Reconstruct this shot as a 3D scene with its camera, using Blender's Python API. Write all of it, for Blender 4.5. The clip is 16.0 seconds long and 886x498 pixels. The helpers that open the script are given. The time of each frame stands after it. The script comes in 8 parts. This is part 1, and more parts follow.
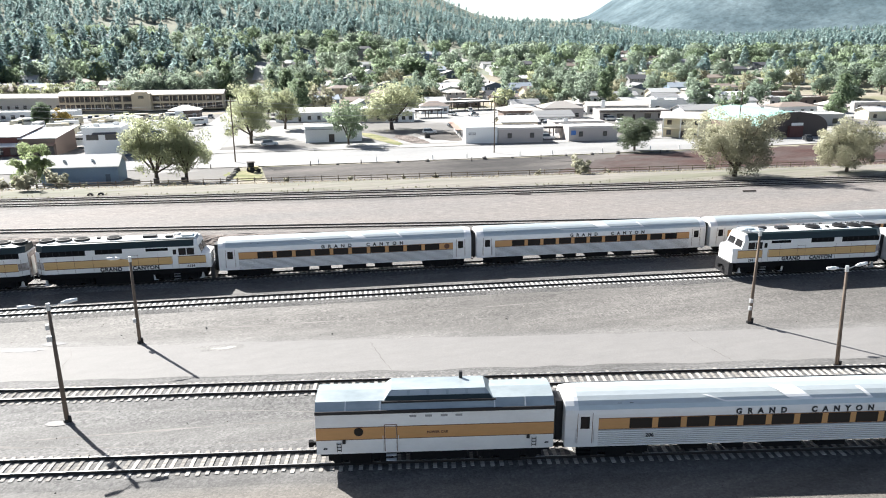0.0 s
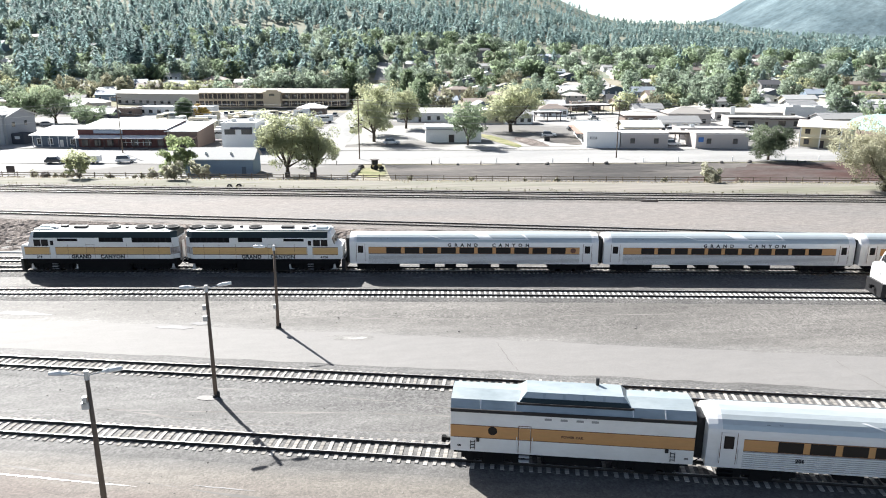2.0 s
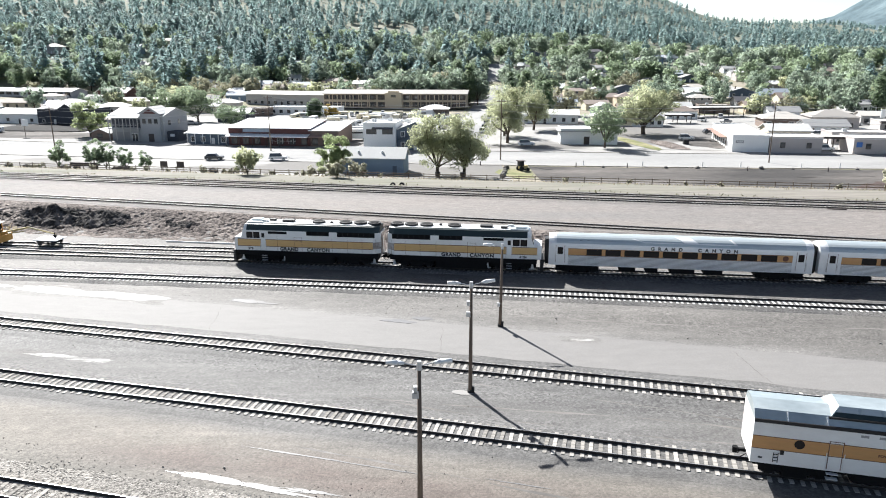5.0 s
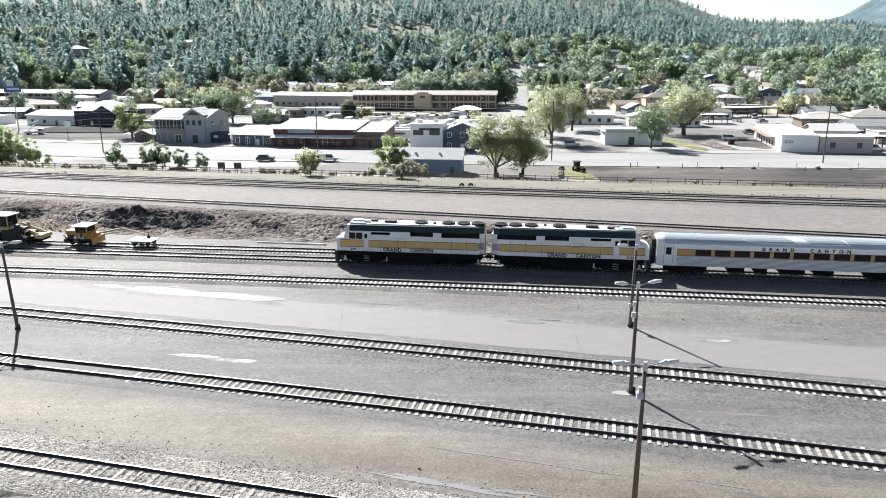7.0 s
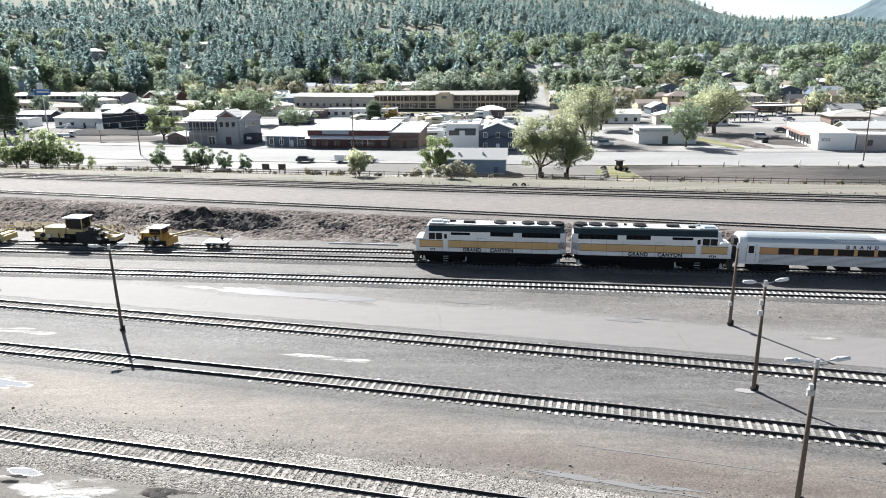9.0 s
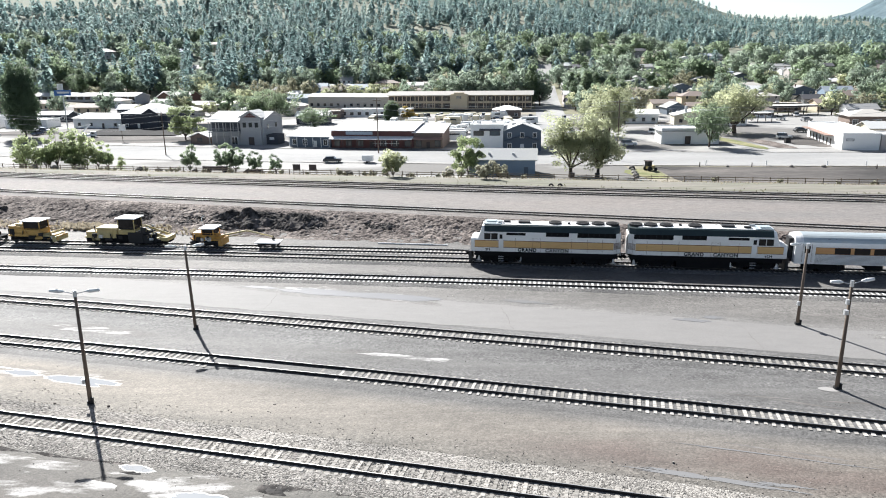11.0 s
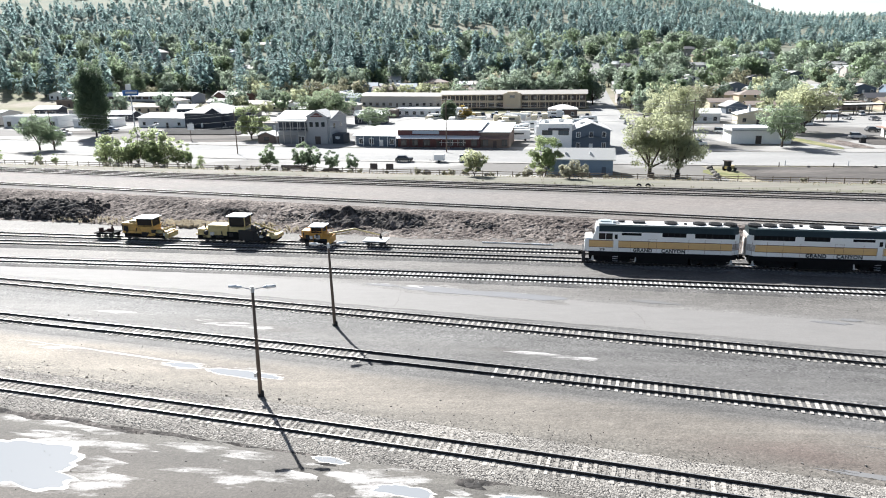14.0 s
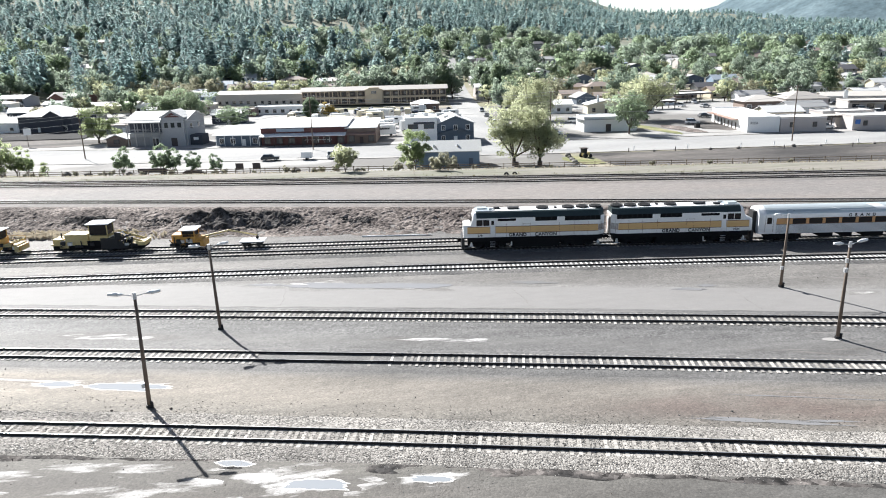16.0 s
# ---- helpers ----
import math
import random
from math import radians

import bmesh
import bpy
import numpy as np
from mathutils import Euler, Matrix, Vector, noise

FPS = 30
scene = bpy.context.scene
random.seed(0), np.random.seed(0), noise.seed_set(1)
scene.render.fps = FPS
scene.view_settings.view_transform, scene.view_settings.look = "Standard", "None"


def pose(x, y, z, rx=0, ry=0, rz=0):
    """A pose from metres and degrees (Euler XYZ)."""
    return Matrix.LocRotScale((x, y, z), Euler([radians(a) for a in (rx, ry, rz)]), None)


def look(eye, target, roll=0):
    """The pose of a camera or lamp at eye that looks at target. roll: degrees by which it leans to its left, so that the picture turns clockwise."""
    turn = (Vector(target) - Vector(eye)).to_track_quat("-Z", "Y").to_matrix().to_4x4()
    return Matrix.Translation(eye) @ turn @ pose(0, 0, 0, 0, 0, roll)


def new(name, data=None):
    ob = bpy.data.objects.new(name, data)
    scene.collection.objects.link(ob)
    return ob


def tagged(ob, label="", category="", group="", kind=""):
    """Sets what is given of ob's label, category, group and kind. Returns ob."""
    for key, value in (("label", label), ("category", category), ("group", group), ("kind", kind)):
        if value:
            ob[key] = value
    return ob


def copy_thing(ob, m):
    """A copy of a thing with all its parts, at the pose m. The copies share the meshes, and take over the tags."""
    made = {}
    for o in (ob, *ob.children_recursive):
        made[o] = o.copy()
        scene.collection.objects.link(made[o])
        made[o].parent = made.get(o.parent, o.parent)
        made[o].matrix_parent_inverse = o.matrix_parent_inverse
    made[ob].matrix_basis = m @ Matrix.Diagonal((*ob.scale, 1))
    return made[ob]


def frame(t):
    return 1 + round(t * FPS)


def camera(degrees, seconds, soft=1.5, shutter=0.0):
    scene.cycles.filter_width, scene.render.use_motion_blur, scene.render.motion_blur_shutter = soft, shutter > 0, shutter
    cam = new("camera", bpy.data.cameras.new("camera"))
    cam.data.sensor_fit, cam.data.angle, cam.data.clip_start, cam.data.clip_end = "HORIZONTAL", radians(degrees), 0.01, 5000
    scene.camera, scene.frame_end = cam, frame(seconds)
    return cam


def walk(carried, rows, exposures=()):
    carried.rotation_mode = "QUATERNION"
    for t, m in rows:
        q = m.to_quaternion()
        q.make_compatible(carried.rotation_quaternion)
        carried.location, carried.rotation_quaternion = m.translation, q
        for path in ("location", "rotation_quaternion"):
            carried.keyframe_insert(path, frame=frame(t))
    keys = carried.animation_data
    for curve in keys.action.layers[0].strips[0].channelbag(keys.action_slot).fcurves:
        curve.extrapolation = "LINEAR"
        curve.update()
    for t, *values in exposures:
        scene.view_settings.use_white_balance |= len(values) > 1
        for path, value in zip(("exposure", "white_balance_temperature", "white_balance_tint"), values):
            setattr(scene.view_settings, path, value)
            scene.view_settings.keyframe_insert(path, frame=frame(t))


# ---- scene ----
cam = camera(64.6, 16.0, 1.0)
PATH = [
    (0, (-7.27, -0.548, 23.821), (-6.693, 1.289, 23.28), -0.4),
    (0.5, (-7.333, -0.546, 23.782), (-6.832, 1.314, 23.244), -0.3),
    (1, (-7.555, -0.535, 23.776), (-7.129, 1.344, 23.239), -0.2),
    (1.5, (-8.207, -0.398, 23.749), (-7.853, 1.497, 23.214), -0.0),
    (2, (-9.376, -0.154, 23.786), (-9.093, 1.752, 23.251), 0.1),
    (2.5, (-10.903, 0.102, 23.79), (-10.649, 2.012, 23.256), 0.1),
    (3, (-12.653, 0.372, 23.731), (-12.441, 2.288, 23.197), 0.1),
    (3.5, (-14.575, 0.586, 23.66), (-14.445, 2.509, 23.128), 0.1),
    (4, (-16.626, 0.795, 23.612), (-16.569, 2.722, 23.081), 0.0),
    (6.5, (-29.979, 1.152, 23.614), (-29.958, 3.081, 23.085), -0.2),
    (7, (-32.757, 1.188, 23.633), (-32.742, 3.117, 23.105), -0.3),
    (7.5, (-35.3, 1.14, 23.677), (-35.288, 3.069, 23.149), -0.5),
    (8, (-37.651, 1.023, 23.764), (-37.643, 2.952, 23.236), -0.6),
    (8.5, (-39.741, 0.88, 23.819), (-39.735, 2.809, 23.291), -0.7),
    (9, (-41.515, 0.741, 23.847), (-41.512, 2.67, 23.319), -0.7),
    (11.5, (-49.574, -0.05, 24.25), (-49.578, 1.879, 23.721), -0.8),
    (12, (-51.363, -0.203, 24.328), (-51.412, 1.725, 23.799), -0.8),
    (12.5, (-53.069, -0.297, 24.393), (-53.181, 1.629, 23.865), -0.9),
    (13, (-54.693, -0.385, 24.432), (-54.807, 1.54, 23.903), -0.9),
    (13.5, (-56.257, -0.501, 24.471), (-56.373, 1.424, 23.941), -1.0),
    (14, (-57.675, -0.674, 24.49), (-57.766, 1.252, 23.96), -1.0),
    (14.5, (-58.742, -0.868, 24.454), (-58.798, 1.059, 23.923), -1.2),
    (15, (-59.294, -1.092, 24.369), (-59.257, 0.834, 23.832), -1.4),
    (15.5, (-59.404, -1.31, 24.251), (-59.238, 0.607, 23.708), -1.5),
    (16, (-59.489, -1.453, 24.224), (-59.204, 0.449, 23.677), -1.5),
]
walk(cam, [(t, look(eye, target, roll)) for t, eye, target, roll in PATH], [(0, 1.53, 6530, 8.5), (4, 1.38, 6450, 8.5), (8, 1.21, 6400, 8.5), (12, 1.24, 6400, 8.5), (16, 1.3, 6400, 8.5)])

# ---- world, sun, exposure ----
SUN_DIR = Vector((-5.3, 9.6, 8.5)).normalized()
world = bpy.data.worlds.new("sky")
scene.world = world
world.use_nodes = True
wn = world.node_tree
sky = wn.nodes.new("ShaderNodeTexSky")
sky.sky_type = "NISHITA"
sky.sun_disc = False
sky.sun_elevation = math.asin(SUN_DIR.z)
sky.sun_rotation = math.atan2(SUN_DIR.x, SUN_DIR.y)
sky.altitude = 1500
sky.dust_density = 5.0
sky.ozone_density = 2.0
haze = wn.nodes.new("ShaderNodeHueSaturation")
haze.inputs["Saturation"].default_value = 0.85
wn.links.new(sky.outputs[0], haze.inputs["Color"])
# dusty air: the sky whitens and brightens evenly towards the whole horizon
air = wn.nodes.new("ShaderNodeTexCoord")
up = wn.nodes.new("ShaderNodeSeparateXYZ")
glow = wn.nodes.new("ShaderNodeMapRange")
glow.interpolation_type = "SMOOTHSTEP"
glow.inputs[1].default_value, glow.inputs[2].default_value = 0.0, 0.35
glow.inputs[3].default_value, glow.inputs[4].default_value = 2.1, 1.0
wn.links.new(air.outputs["Generated"], up.inputs[0])
wn.links.new(up.outputs[2], glow.inputs[0])
wn.links.new(glow.outputs[0], haze.inputs["Value"])
wn.links.new(haze.outputs[0], wn.nodes["Background"].inputs[0])
wn.nodes["Background"].inputs[1].default_value = 0.043
lamp = bpy.data.lights.new("sun", "SUN")
lamp.energy, lamp.angle, lamp.color = 5.0, radians(0.53), (1.0, 0.98, 0.955)
sun = new("sun", lamp)
sun.matrix_world = look((0, 0, 300), Vector((0, 0, 300)) - SUN_DIR)

# ---- materials ----
def material(name, colour, rough=0.7, metal=0.0, var=0.15, scale=4.0, bump=0.0, second=None, mix_scale=0.3, sharp=0.12,
             stretch=(1, 1, 1), space="Object", vary=0.0, spec=0.5, translucent=None, stones=0.0, stone_size=0.1):
    """Principled surface with grain at two scales; second: another colour that comes through in patches."""
    m = bpy.data.materials.new(name)
    m.use_nodes = True
    nt = m.node_tree
    N, L = nt.nodes, nt.links
    bs = N["Principled BSDF"]
    bs.inputs["Roughness"].default_value, bs.inputs["Metallic"].default_value = rough, metal
    bs.inputs["Specular IOR Level"].default_value = spec
    if space == "Object":
        src = N.new("ShaderNodeTexCoord").outputs["Object"]
    else:
        src = N.new("ShaderNodeNewGeometry").outputs["Position"]
    mp = N.new("ShaderNodeMapping")
    mp.inputs["Scale"].default_value = stretch
    L.new(src, mp.inputs[0])
    fine = N.new("ShaderNodeTexNoise")
    fine.inputs["Scale"].default_value, fine.inputs["Detail"].default_value, fine.inputs["Roughness"].default_value = scale, 6, 0.7
    L.new(mp.outputs[0], fine.inputs[0])
    big = N.new("ShaderNodeTexNoise")
    big.inputs["Scale"].default_value, big.inputs["Detail"].default_value = mix_scale, 4
    L.new(mp.outputs[0], big.inputs[0])
    rgb = N.new("ShaderNodeRGB")
    rgb.outputs[0].default_value = (*colour, 1)
    out = rgb.outputs[0]
    if second:
        ramp = N.new("ShaderNodeMapRange")
        ramp.inputs[1].default_value, ramp.inputs[2].default_value = 0.5 - sharp, 0.5 + sharp
        L.new(big.outputs[0], ramp.inputs[0])
        mx = N.new("ShaderNodeMix")
        mx.data_type = "RGBA"
        L.new(ramp.outputs[0], mx.inputs[0])
        L.new(out, mx.inputs[6])
        mx.inputs[7].default_value = (*second, 1)
        out = mx.outputs[2]
    hsv = N.new("ShaderNodeHueSaturation")
    L.new(out, hsv.inputs["Color"])
    vr = N.new("ShaderNodeMapRange")
    vr.inputs[1].default_value, vr.inputs[2].default_value = 0.25, 0.75
    vr.inputs[3].default_value, vr.inputs[4].default_value = 1 - var, 1 + var
    L.new(fine.outputs[0], vr.inputs[0])
    val = vr.outputs[0]
    b2 = N.new("ShaderNodeMapRange")
    b2.inputs[1].default_value, b2.inputs[2].default_value = 0.3, 0.7
    b2.inputs[3].default_value, b2.inputs[4].default_value = 1 - var * 0.6, 1 + var * 0.6
    L.new(big.outputs[0], b2.inputs[0])
    mu = N.new("ShaderNodeMath")
    mu.operation = "MULTIPLY"
    L.new(val, mu.inputs[0])
    L.new(b2.outputs[0], mu.inputs[1])
    val = mu.outputs[0]
    if vary:
        oi = N.new("ShaderNodeObjectInfo")
        o2 = N.new("ShaderNodeMapRange")
        o2.inputs[3].default_value, o2.inputs[4].default_value = 1 - vary, 1 + vary
        L.new(oi.outputs["Random"], o2.inputs[0])
        m2 = N.new("ShaderNodeMath")
        m2.operation = "MULTIPLY"
        L.new(val, m2.inputs[0])
        L.new(o2.outputs[0], m2.inputs[1])
        val = m2.outputs[0]
    L.new(val, hsv.inputs["Value"])
    L.new(hsv.outputs[0], bs.inputs["Base Color"])
    height = fine.outputs[0]
    if stones:
        # crushed stone: each piece has its own shade and a rounded top
        vo = N.new("ShaderNodeTexVoronoi")
        vo.inputs["Scale"].default_value = 1 / stone_size
        L.new(src, vo.inputs["Vector"])
        sp = N.new("ShaderNodeSeparateColor")
        L.new(vo.outputs["Color"], sp.inputs[0])
        sr = N.new("ShaderNodeMapRange")
        sr.inputs[3].default_value, sr.inputs[4].default_value = 1 - stones, 1 + stones
        L.new(sp.outputs[0], sr.inputs[0])
        sm = N.new("ShaderNodeMath")
        sm.operation = "MULTIPLY"
        L.new(val, sm.inputs[0])
        L.new(sr.outputs[0], sm.inputs[1])
        L.new(sm.outputs[0], hsv.inputs["Value"])
        hm = N.new("ShaderNodeMath")
        hm.operation = "SUBTRACT"
        hm.inputs[0].default_value = 1.0
        L.new(vo.outputs["Distance"], hm.inputs[1])
        height = hm.outputs[0]
    if bump:
        bp = N.new("ShaderNodeBump")
        bp.inputs["Strength"].default_value, bp.inputs["Distance"].default_value = bump, 0.05
        L.new(height, bp.inputs["Height"])
        L.new(bp.outputs[0], bs.inputs["Normal"])
    if translucent:
        tr = N.new("ShaderNodeBsdfTranslucent")
        ms = N.new("ShaderNodeMixShader")
        ms.inputs[0].default_value = translucent
        L.new(hsv.outputs[0], tr.inputs[0])
        L.new(bs.outputs[0], ms.inputs[1])
        L.new(tr.outputs[0], ms.inputs[2])
        L.new(ms.outputs[0], N["Material Output"].inputs[0])
    return m


def leaf_material(name, colour, second, translucent=0.35):
    """Leaves: each clump its own shade, light comes through."""
    m = bpy.data.materials.new(name)
    m.use_nodes = True
    N, L = m.node_tree.nodes, m.node_tree.links
    bs = N["Principled BSDF"]
    bs.inputs["Roughness"].default_value, bs.inputs["Specular IOR Level"].default_value = 0.6, 0.25
    g = N.new("ShaderNodeNewGeometry")
    oi = N.new("ShaderNodeObjectInfo")
    ad = N.new("ShaderNodeMath")
    ad.operation = "MULTIPLY_ADD"
    ad.inputs[1].default_value, ad.inputs[2].default_value = 0.35, 0.03
    L.new(g.outputs["Random Per Island"], ad.inputs[0])
    a2 = N.new("ShaderNodeMath")
    a2.operation = "MULTIPLY_ADD"
    a2.inputs[1].default_value = 0.6
    L.new(oi.outputs["Random"], a2.inputs[0])
    L.new(ad.outputs[0], a2.inputs[2])
    mx = N.new("ShaderNodeMix")
    mx.data_type = "RGBA"
    L.new(a2.outputs[0], mx.inputs[0])
    mx.inputs[6].default_value, mx.inputs[7].default_value = (*colour, 1), (*second, 1)
    L.new(mx.outputs[2], bs.inputs["Base Color"])
    tr = N.new("ShaderNodeBsdfTranslucent")
    ms = N.new("ShaderNodeMixShader")
    ms.inputs[0].default_value = translucent
    L.new(mx.outputs[2], tr.inputs[0])
    L.new(bs.outputs[0], ms.inputs[1])
    L.new(tr.outputs[0], ms.inputs[2])
    L.new(ms.outputs[0], N["Material Output"].inputs[0])
    return m


def glass_material(name, colour=(0.03, 0.035, 0.04), rough=0.06, spec=0.6):
    m = bpy.data.materials.new(name)
    m.use_nodes = True
    bs = m.node_tree.nodes["Principled BSDF"]
    bs.inputs["Base Color"].default_value = (*colour, 1)
    bs.inputs["Roughness"].default_value = rough
    bs.inputs["Specular IOR Level"].default_value = spec
    return m


W = "World"


def yard_material(crust=False):
    """Yard ground: strips of gravel, worn road and dirt that run along the tracks, with ragged soft borders."""
    m = material("yard_ground", (0.27, 0.25, 0.23), 0.77, 0, 0.30, 7.0, 0.3, None, 0.06, 0.1, (0.7, 1, 1), "World", spec=0.35, stones=0.16, stone_size=0.12)
    N, L = m.node_tree.nodes, m.node_tree.links
    hsv = [n for n in N if n.type == "HUE_SAT"][0]
    geo = N.new("ShaderNodeNewGeometry")
    sep = N.new("ShaderNodeSeparateXYZ")
    L.new(geo.outputs["Position"], sep.inputs[0])

    def calc(op, a, b, c=0.0):
        n = N.new("ShaderNodeMath")
        n.operation = op
        for i, v in enumerate((a, b, c)):
            if isinstance(v, (int, float)):
                n.inputs[i].default_value = v
            else:
                L.new(v, n.inputs[i])
        return n.outputs[0]

    x, y = sep.outputs[0], sep.outputs[1]
    v = calc("ADD", calc("MULTIPLY_ADD", x, 0.26, y), calc("MULTIPLY", calc("MULTIPLY", x, x), 0.0001))
    v = calc("SUBTRACT", v, 46.5)
    mp = N.new("ShaderNodeMapping")
    mp.inputs["Scale"].default_value = (0.25, 1, 1)
    mp.inputs["Rotation"].default_value = (0, 0, 0.25)
    L.new(geo.outputs["Position"], mp.inputs[0])
    for sc, amp in ((0.16, 1.5), (1.1, 0.9)):
        nz = N.new("ShaderNodeTexNoise")
        nz.inputs["Scale"].default_value, nz.inputs["Detail"].default_value = sc, 5
        L.new(mp.outputs[0], nz.inputs[0])
        v = calc("MULTIPLY_ADD", calc("SUBTRACT", nz.outputs[0], 0.5), amp, v)
    k = calc("MULTIPLY_ADD", v, 1 / 80, 0.5)
    ramp = N.new("ShaderNodeValToRGB")
    cr = ramp.color_ramp
    stops = [(-40, (0.15, 0.132, 0.12)), (-31, (0.135, 0.119, 0.11)), (-27.5, (0.112, 0.102, 0.096)), (-26.2, (0.145, 0.137, 0.13)), (-20.5, (0.28, 0.262, 0.243)), (-18.5, (0.265, 0.24, 0.217)),
             (-16.5, (0.345, 0.307, 0.275)), (-13.5, (0.325, 0.29, 0.262)), (-12, (0.195, 0.187, 0.18)), (-8, (0.19, 0.184, 0.18)), (-5.8, (0.235, 0.225, 0.215)), (-3.4, (0.19, 0.186, 0.182)), (2.2, (0.21, 0.205, 0.20)), (3.4, (0.24, 0.23, 0.22)), (4.2, (0.30, 0.288, 0.275)),
             (9.8, (0.295, 0.283, 0.27)), (10.8, (0.24, 0.225, 0.21)), (13, (0.215, 0.201, 0.187)), (20, (0.215, 0.20, 0.186)), (27, (0.19, 0.178, 0.168)), (39, (0.20, 0.187, 0.175))]
    while len(cr.elements) > 1:
        cr.elements.remove(cr.elements[-1])
    for i, (p, c) in enumerate(stops):
        e = cr.elements[0] if i == 0 else cr.elements.new(p / 80 + 0.5)
        warm = 1.035 if p < -12.5 else 1.0
        e.position, e.color = p / 80 + 0.5, (c[0] * 0.72 * warm, c[1] * 0.722, c[2] * 0.714 / warm ** 3, 1)
    L.new(k, ramp.inputs[0])
    # ground darkened towards +x: sun glare fading that way, put into the colour
    nz = N.new("ShaderNodeTexNoise")
    nz.inputs["Scale"].default_value, nz.inputs["Detail"].default_value = 0.05, 4
    L.new(mp.outputs[0], nz.inputs[0])
    dark = N.new("ShaderNodeMapRange")
    dark.inputs[1].default_value, dark.inputs[2].default_value, dark.inputs[3].default_value, dark.inputs[4].default_value = -95, -34, 0.3, 1.0
    L.new(x, dark.inputs[0])
    near = N.new("ShaderNodeMapRange")
    near.inputs[1].default_value, near.inputs[2].default_value = 1.5, 4.5
    near.inputs[3].default_value, near.inputs[4].default_value = 0.3, 0.85
    L.new(calc("ABSOLUTE", calc("SUBTRACT", v, 7.0), 0.0), near.inputs[0])
    lane = N.new("ShaderNodeMapRange")
    lane.inputs[1].default_value, lane.inputs[2].default_value, lane.inputs[3].default_value, lane.inputs[4].default_value = -14, -8, 0.9, 1.0
    L.new(v, lane.inputs[0])
    fac = calc("MINIMUM", calc("MULTIPLY", calc("MULTIPLY", calc("MULTIPLY", dark.outputs[0], near.outputs[0]), lane.outputs[0]), calc("ADD", nz.outputs[0], 0.35)), 1.0)
    beyond = N.new("ShaderNodeMapRange")
    beyond.inputs[1].default_value, beyond.inputs[2].default_value, beyond.inputs[3].default_value, beyond.inputs[4].default_value = 9, 12, 1.0, 0.55
    L.new(v, beyond.inputs[0])
    mx = N.new("ShaderNodeMix")
    mx.data_type = "RGBA"
    L.new(calc("MULTIPLY", fac, beyond.outputs[0]), mx.inputs[0])
    L.new(ramp.outputs[0], mx.inputs[6])
    mx.inputs[7].default_value = (0.101, 0.098, 0.096, 1)
    out = mx.outputs[2]
    # rust-brown earth spread along the dirt lane
    def window(src_, a, b, c, d):
        up, dn = N.new("ShaderNodeMapRange"), N.new("ShaderNodeMapRange")
        up.inputs[1].default_value, up.inputs[2].default_value = a, b
        dn.inputs[1].default_value, dn.inputs[2].default_value, dn.inputs[3].default_value, dn.inputs[4].default_value = c, d, 1.0, 0.0
        L.new(src_, up.inputs[0])
        L.new(src_, dn.inputs[0])
        return calc("MULTIPLY", up.outputs[0], dn.outputs[0])

    n5 = N.new("ShaderNodeTexNoise")
    n5.inputs["Scale"].default_value, n5.inputs["Detail"].default_value = 0.35, 6
    L.new(mp.outputs[0], n5.inputs[0])
    soft = N.new("ShaderNodeMapRange")
    soft.inputs[1].default_value, soft.inputs[2].default_value = 0.36, 0.6
    L.new(n5.outputs[0], soft.inputs[0])
    fac = calc("MULTIPLY", calc("MULTIPLY", window(x, -48, -36, -14, 2), window(v, -19.5, -17.2, -16.2, -13.5)), soft.outputs[0])
    m5 = N.new("ShaderNodeMix")
    m5.data_type = "RGBA"
    L.new(fac, m5.inputs[0])
    L.new(out, m5.inputs[6])
    m5.inputs[7].default_value = (0.116, 0.092, 0.081, 1)
    out = m5.outputs[2]
    # wheel-worn streaks along the tracks, and a coarse mottle of stones and dust
    for scl, rough_, lo, hi in (((0.02, 0.28, 1), 0.55, 0.84, 1.16), ((0.07, 1.3, 1), 0.6, 0.9, 1.1), ((0.22, 0.45, 1), 0.7, 0.86, 1.14), ((1.1, 1.7, 1), 0.75, 0.82, 1.18)):
        mq = N.new("ShaderNodeMapping")
        mq.inputs["Scale"].default_value = scl
        mq.inputs["Rotation"].default_value = (0, 0, 0.25)
        L.new(geo.outputs["Position"], mq.inputs[0])
        nq = N.new("ShaderNodeTexNoise")
        nq.inputs["Scale"].default_value, nq.inputs["Detail"].default_value, nq.inputs["Roughness"].default_value = 1.0, 7, rough_
        L.new(mq.outputs[0], nq.inputs[0])
        rq = N.new("ShaderNodeMapRange")
        rq.inputs[1].default_value, rq.inputs[2].default_value, rq.inputs[3].default_value, rq.inputs[4].default_value = 0.3, 0.7, lo, hi
        L.new(nq.outputs[0], rq.inputs[0])
        mm = N.new("ShaderNodeMix")
        mm.data_type, mm.blend_type = "RGBA", "MULTIPLY"
        mm.inputs[0].default_value = 1.0
        L.new(out, mm.inputs[6])
        L.new(rq.outputs[0], mm.inputs[7])
        out = mm.outputs[2]
    # coarse loose stones on the gravel strips; the lanes are packed smooth
    vo = N.new("ShaderNodeTexVoronoi")
    vo.inputs["Scale"].default_value = 6.0
    L.new(geo.outputs["Position"], vo.inputs["Vector"])
    sp = N.new("ShaderNodeSeparateColor")
    L.new(vo.outputs["Color"], sp.inputs[0])
    sr = N.new("ShaderNodeMapRange")
    sr.inputs[3].default_value, sr.inputs[4].default_value = 0.66, 1.34
    L.new(sp.outputs[1], sr.inputs[0])
    strips = calc("MAXIMUM", calc("MAXIMUM", window(v, -21.5, -20, -18.5, -17), window(v, -12.5, -11, -7.5, -6)), calc("MAXIMUM", window(v, -5, -4, 2.0, 3.0), window(v, 10.5, 14, 60, 61)))
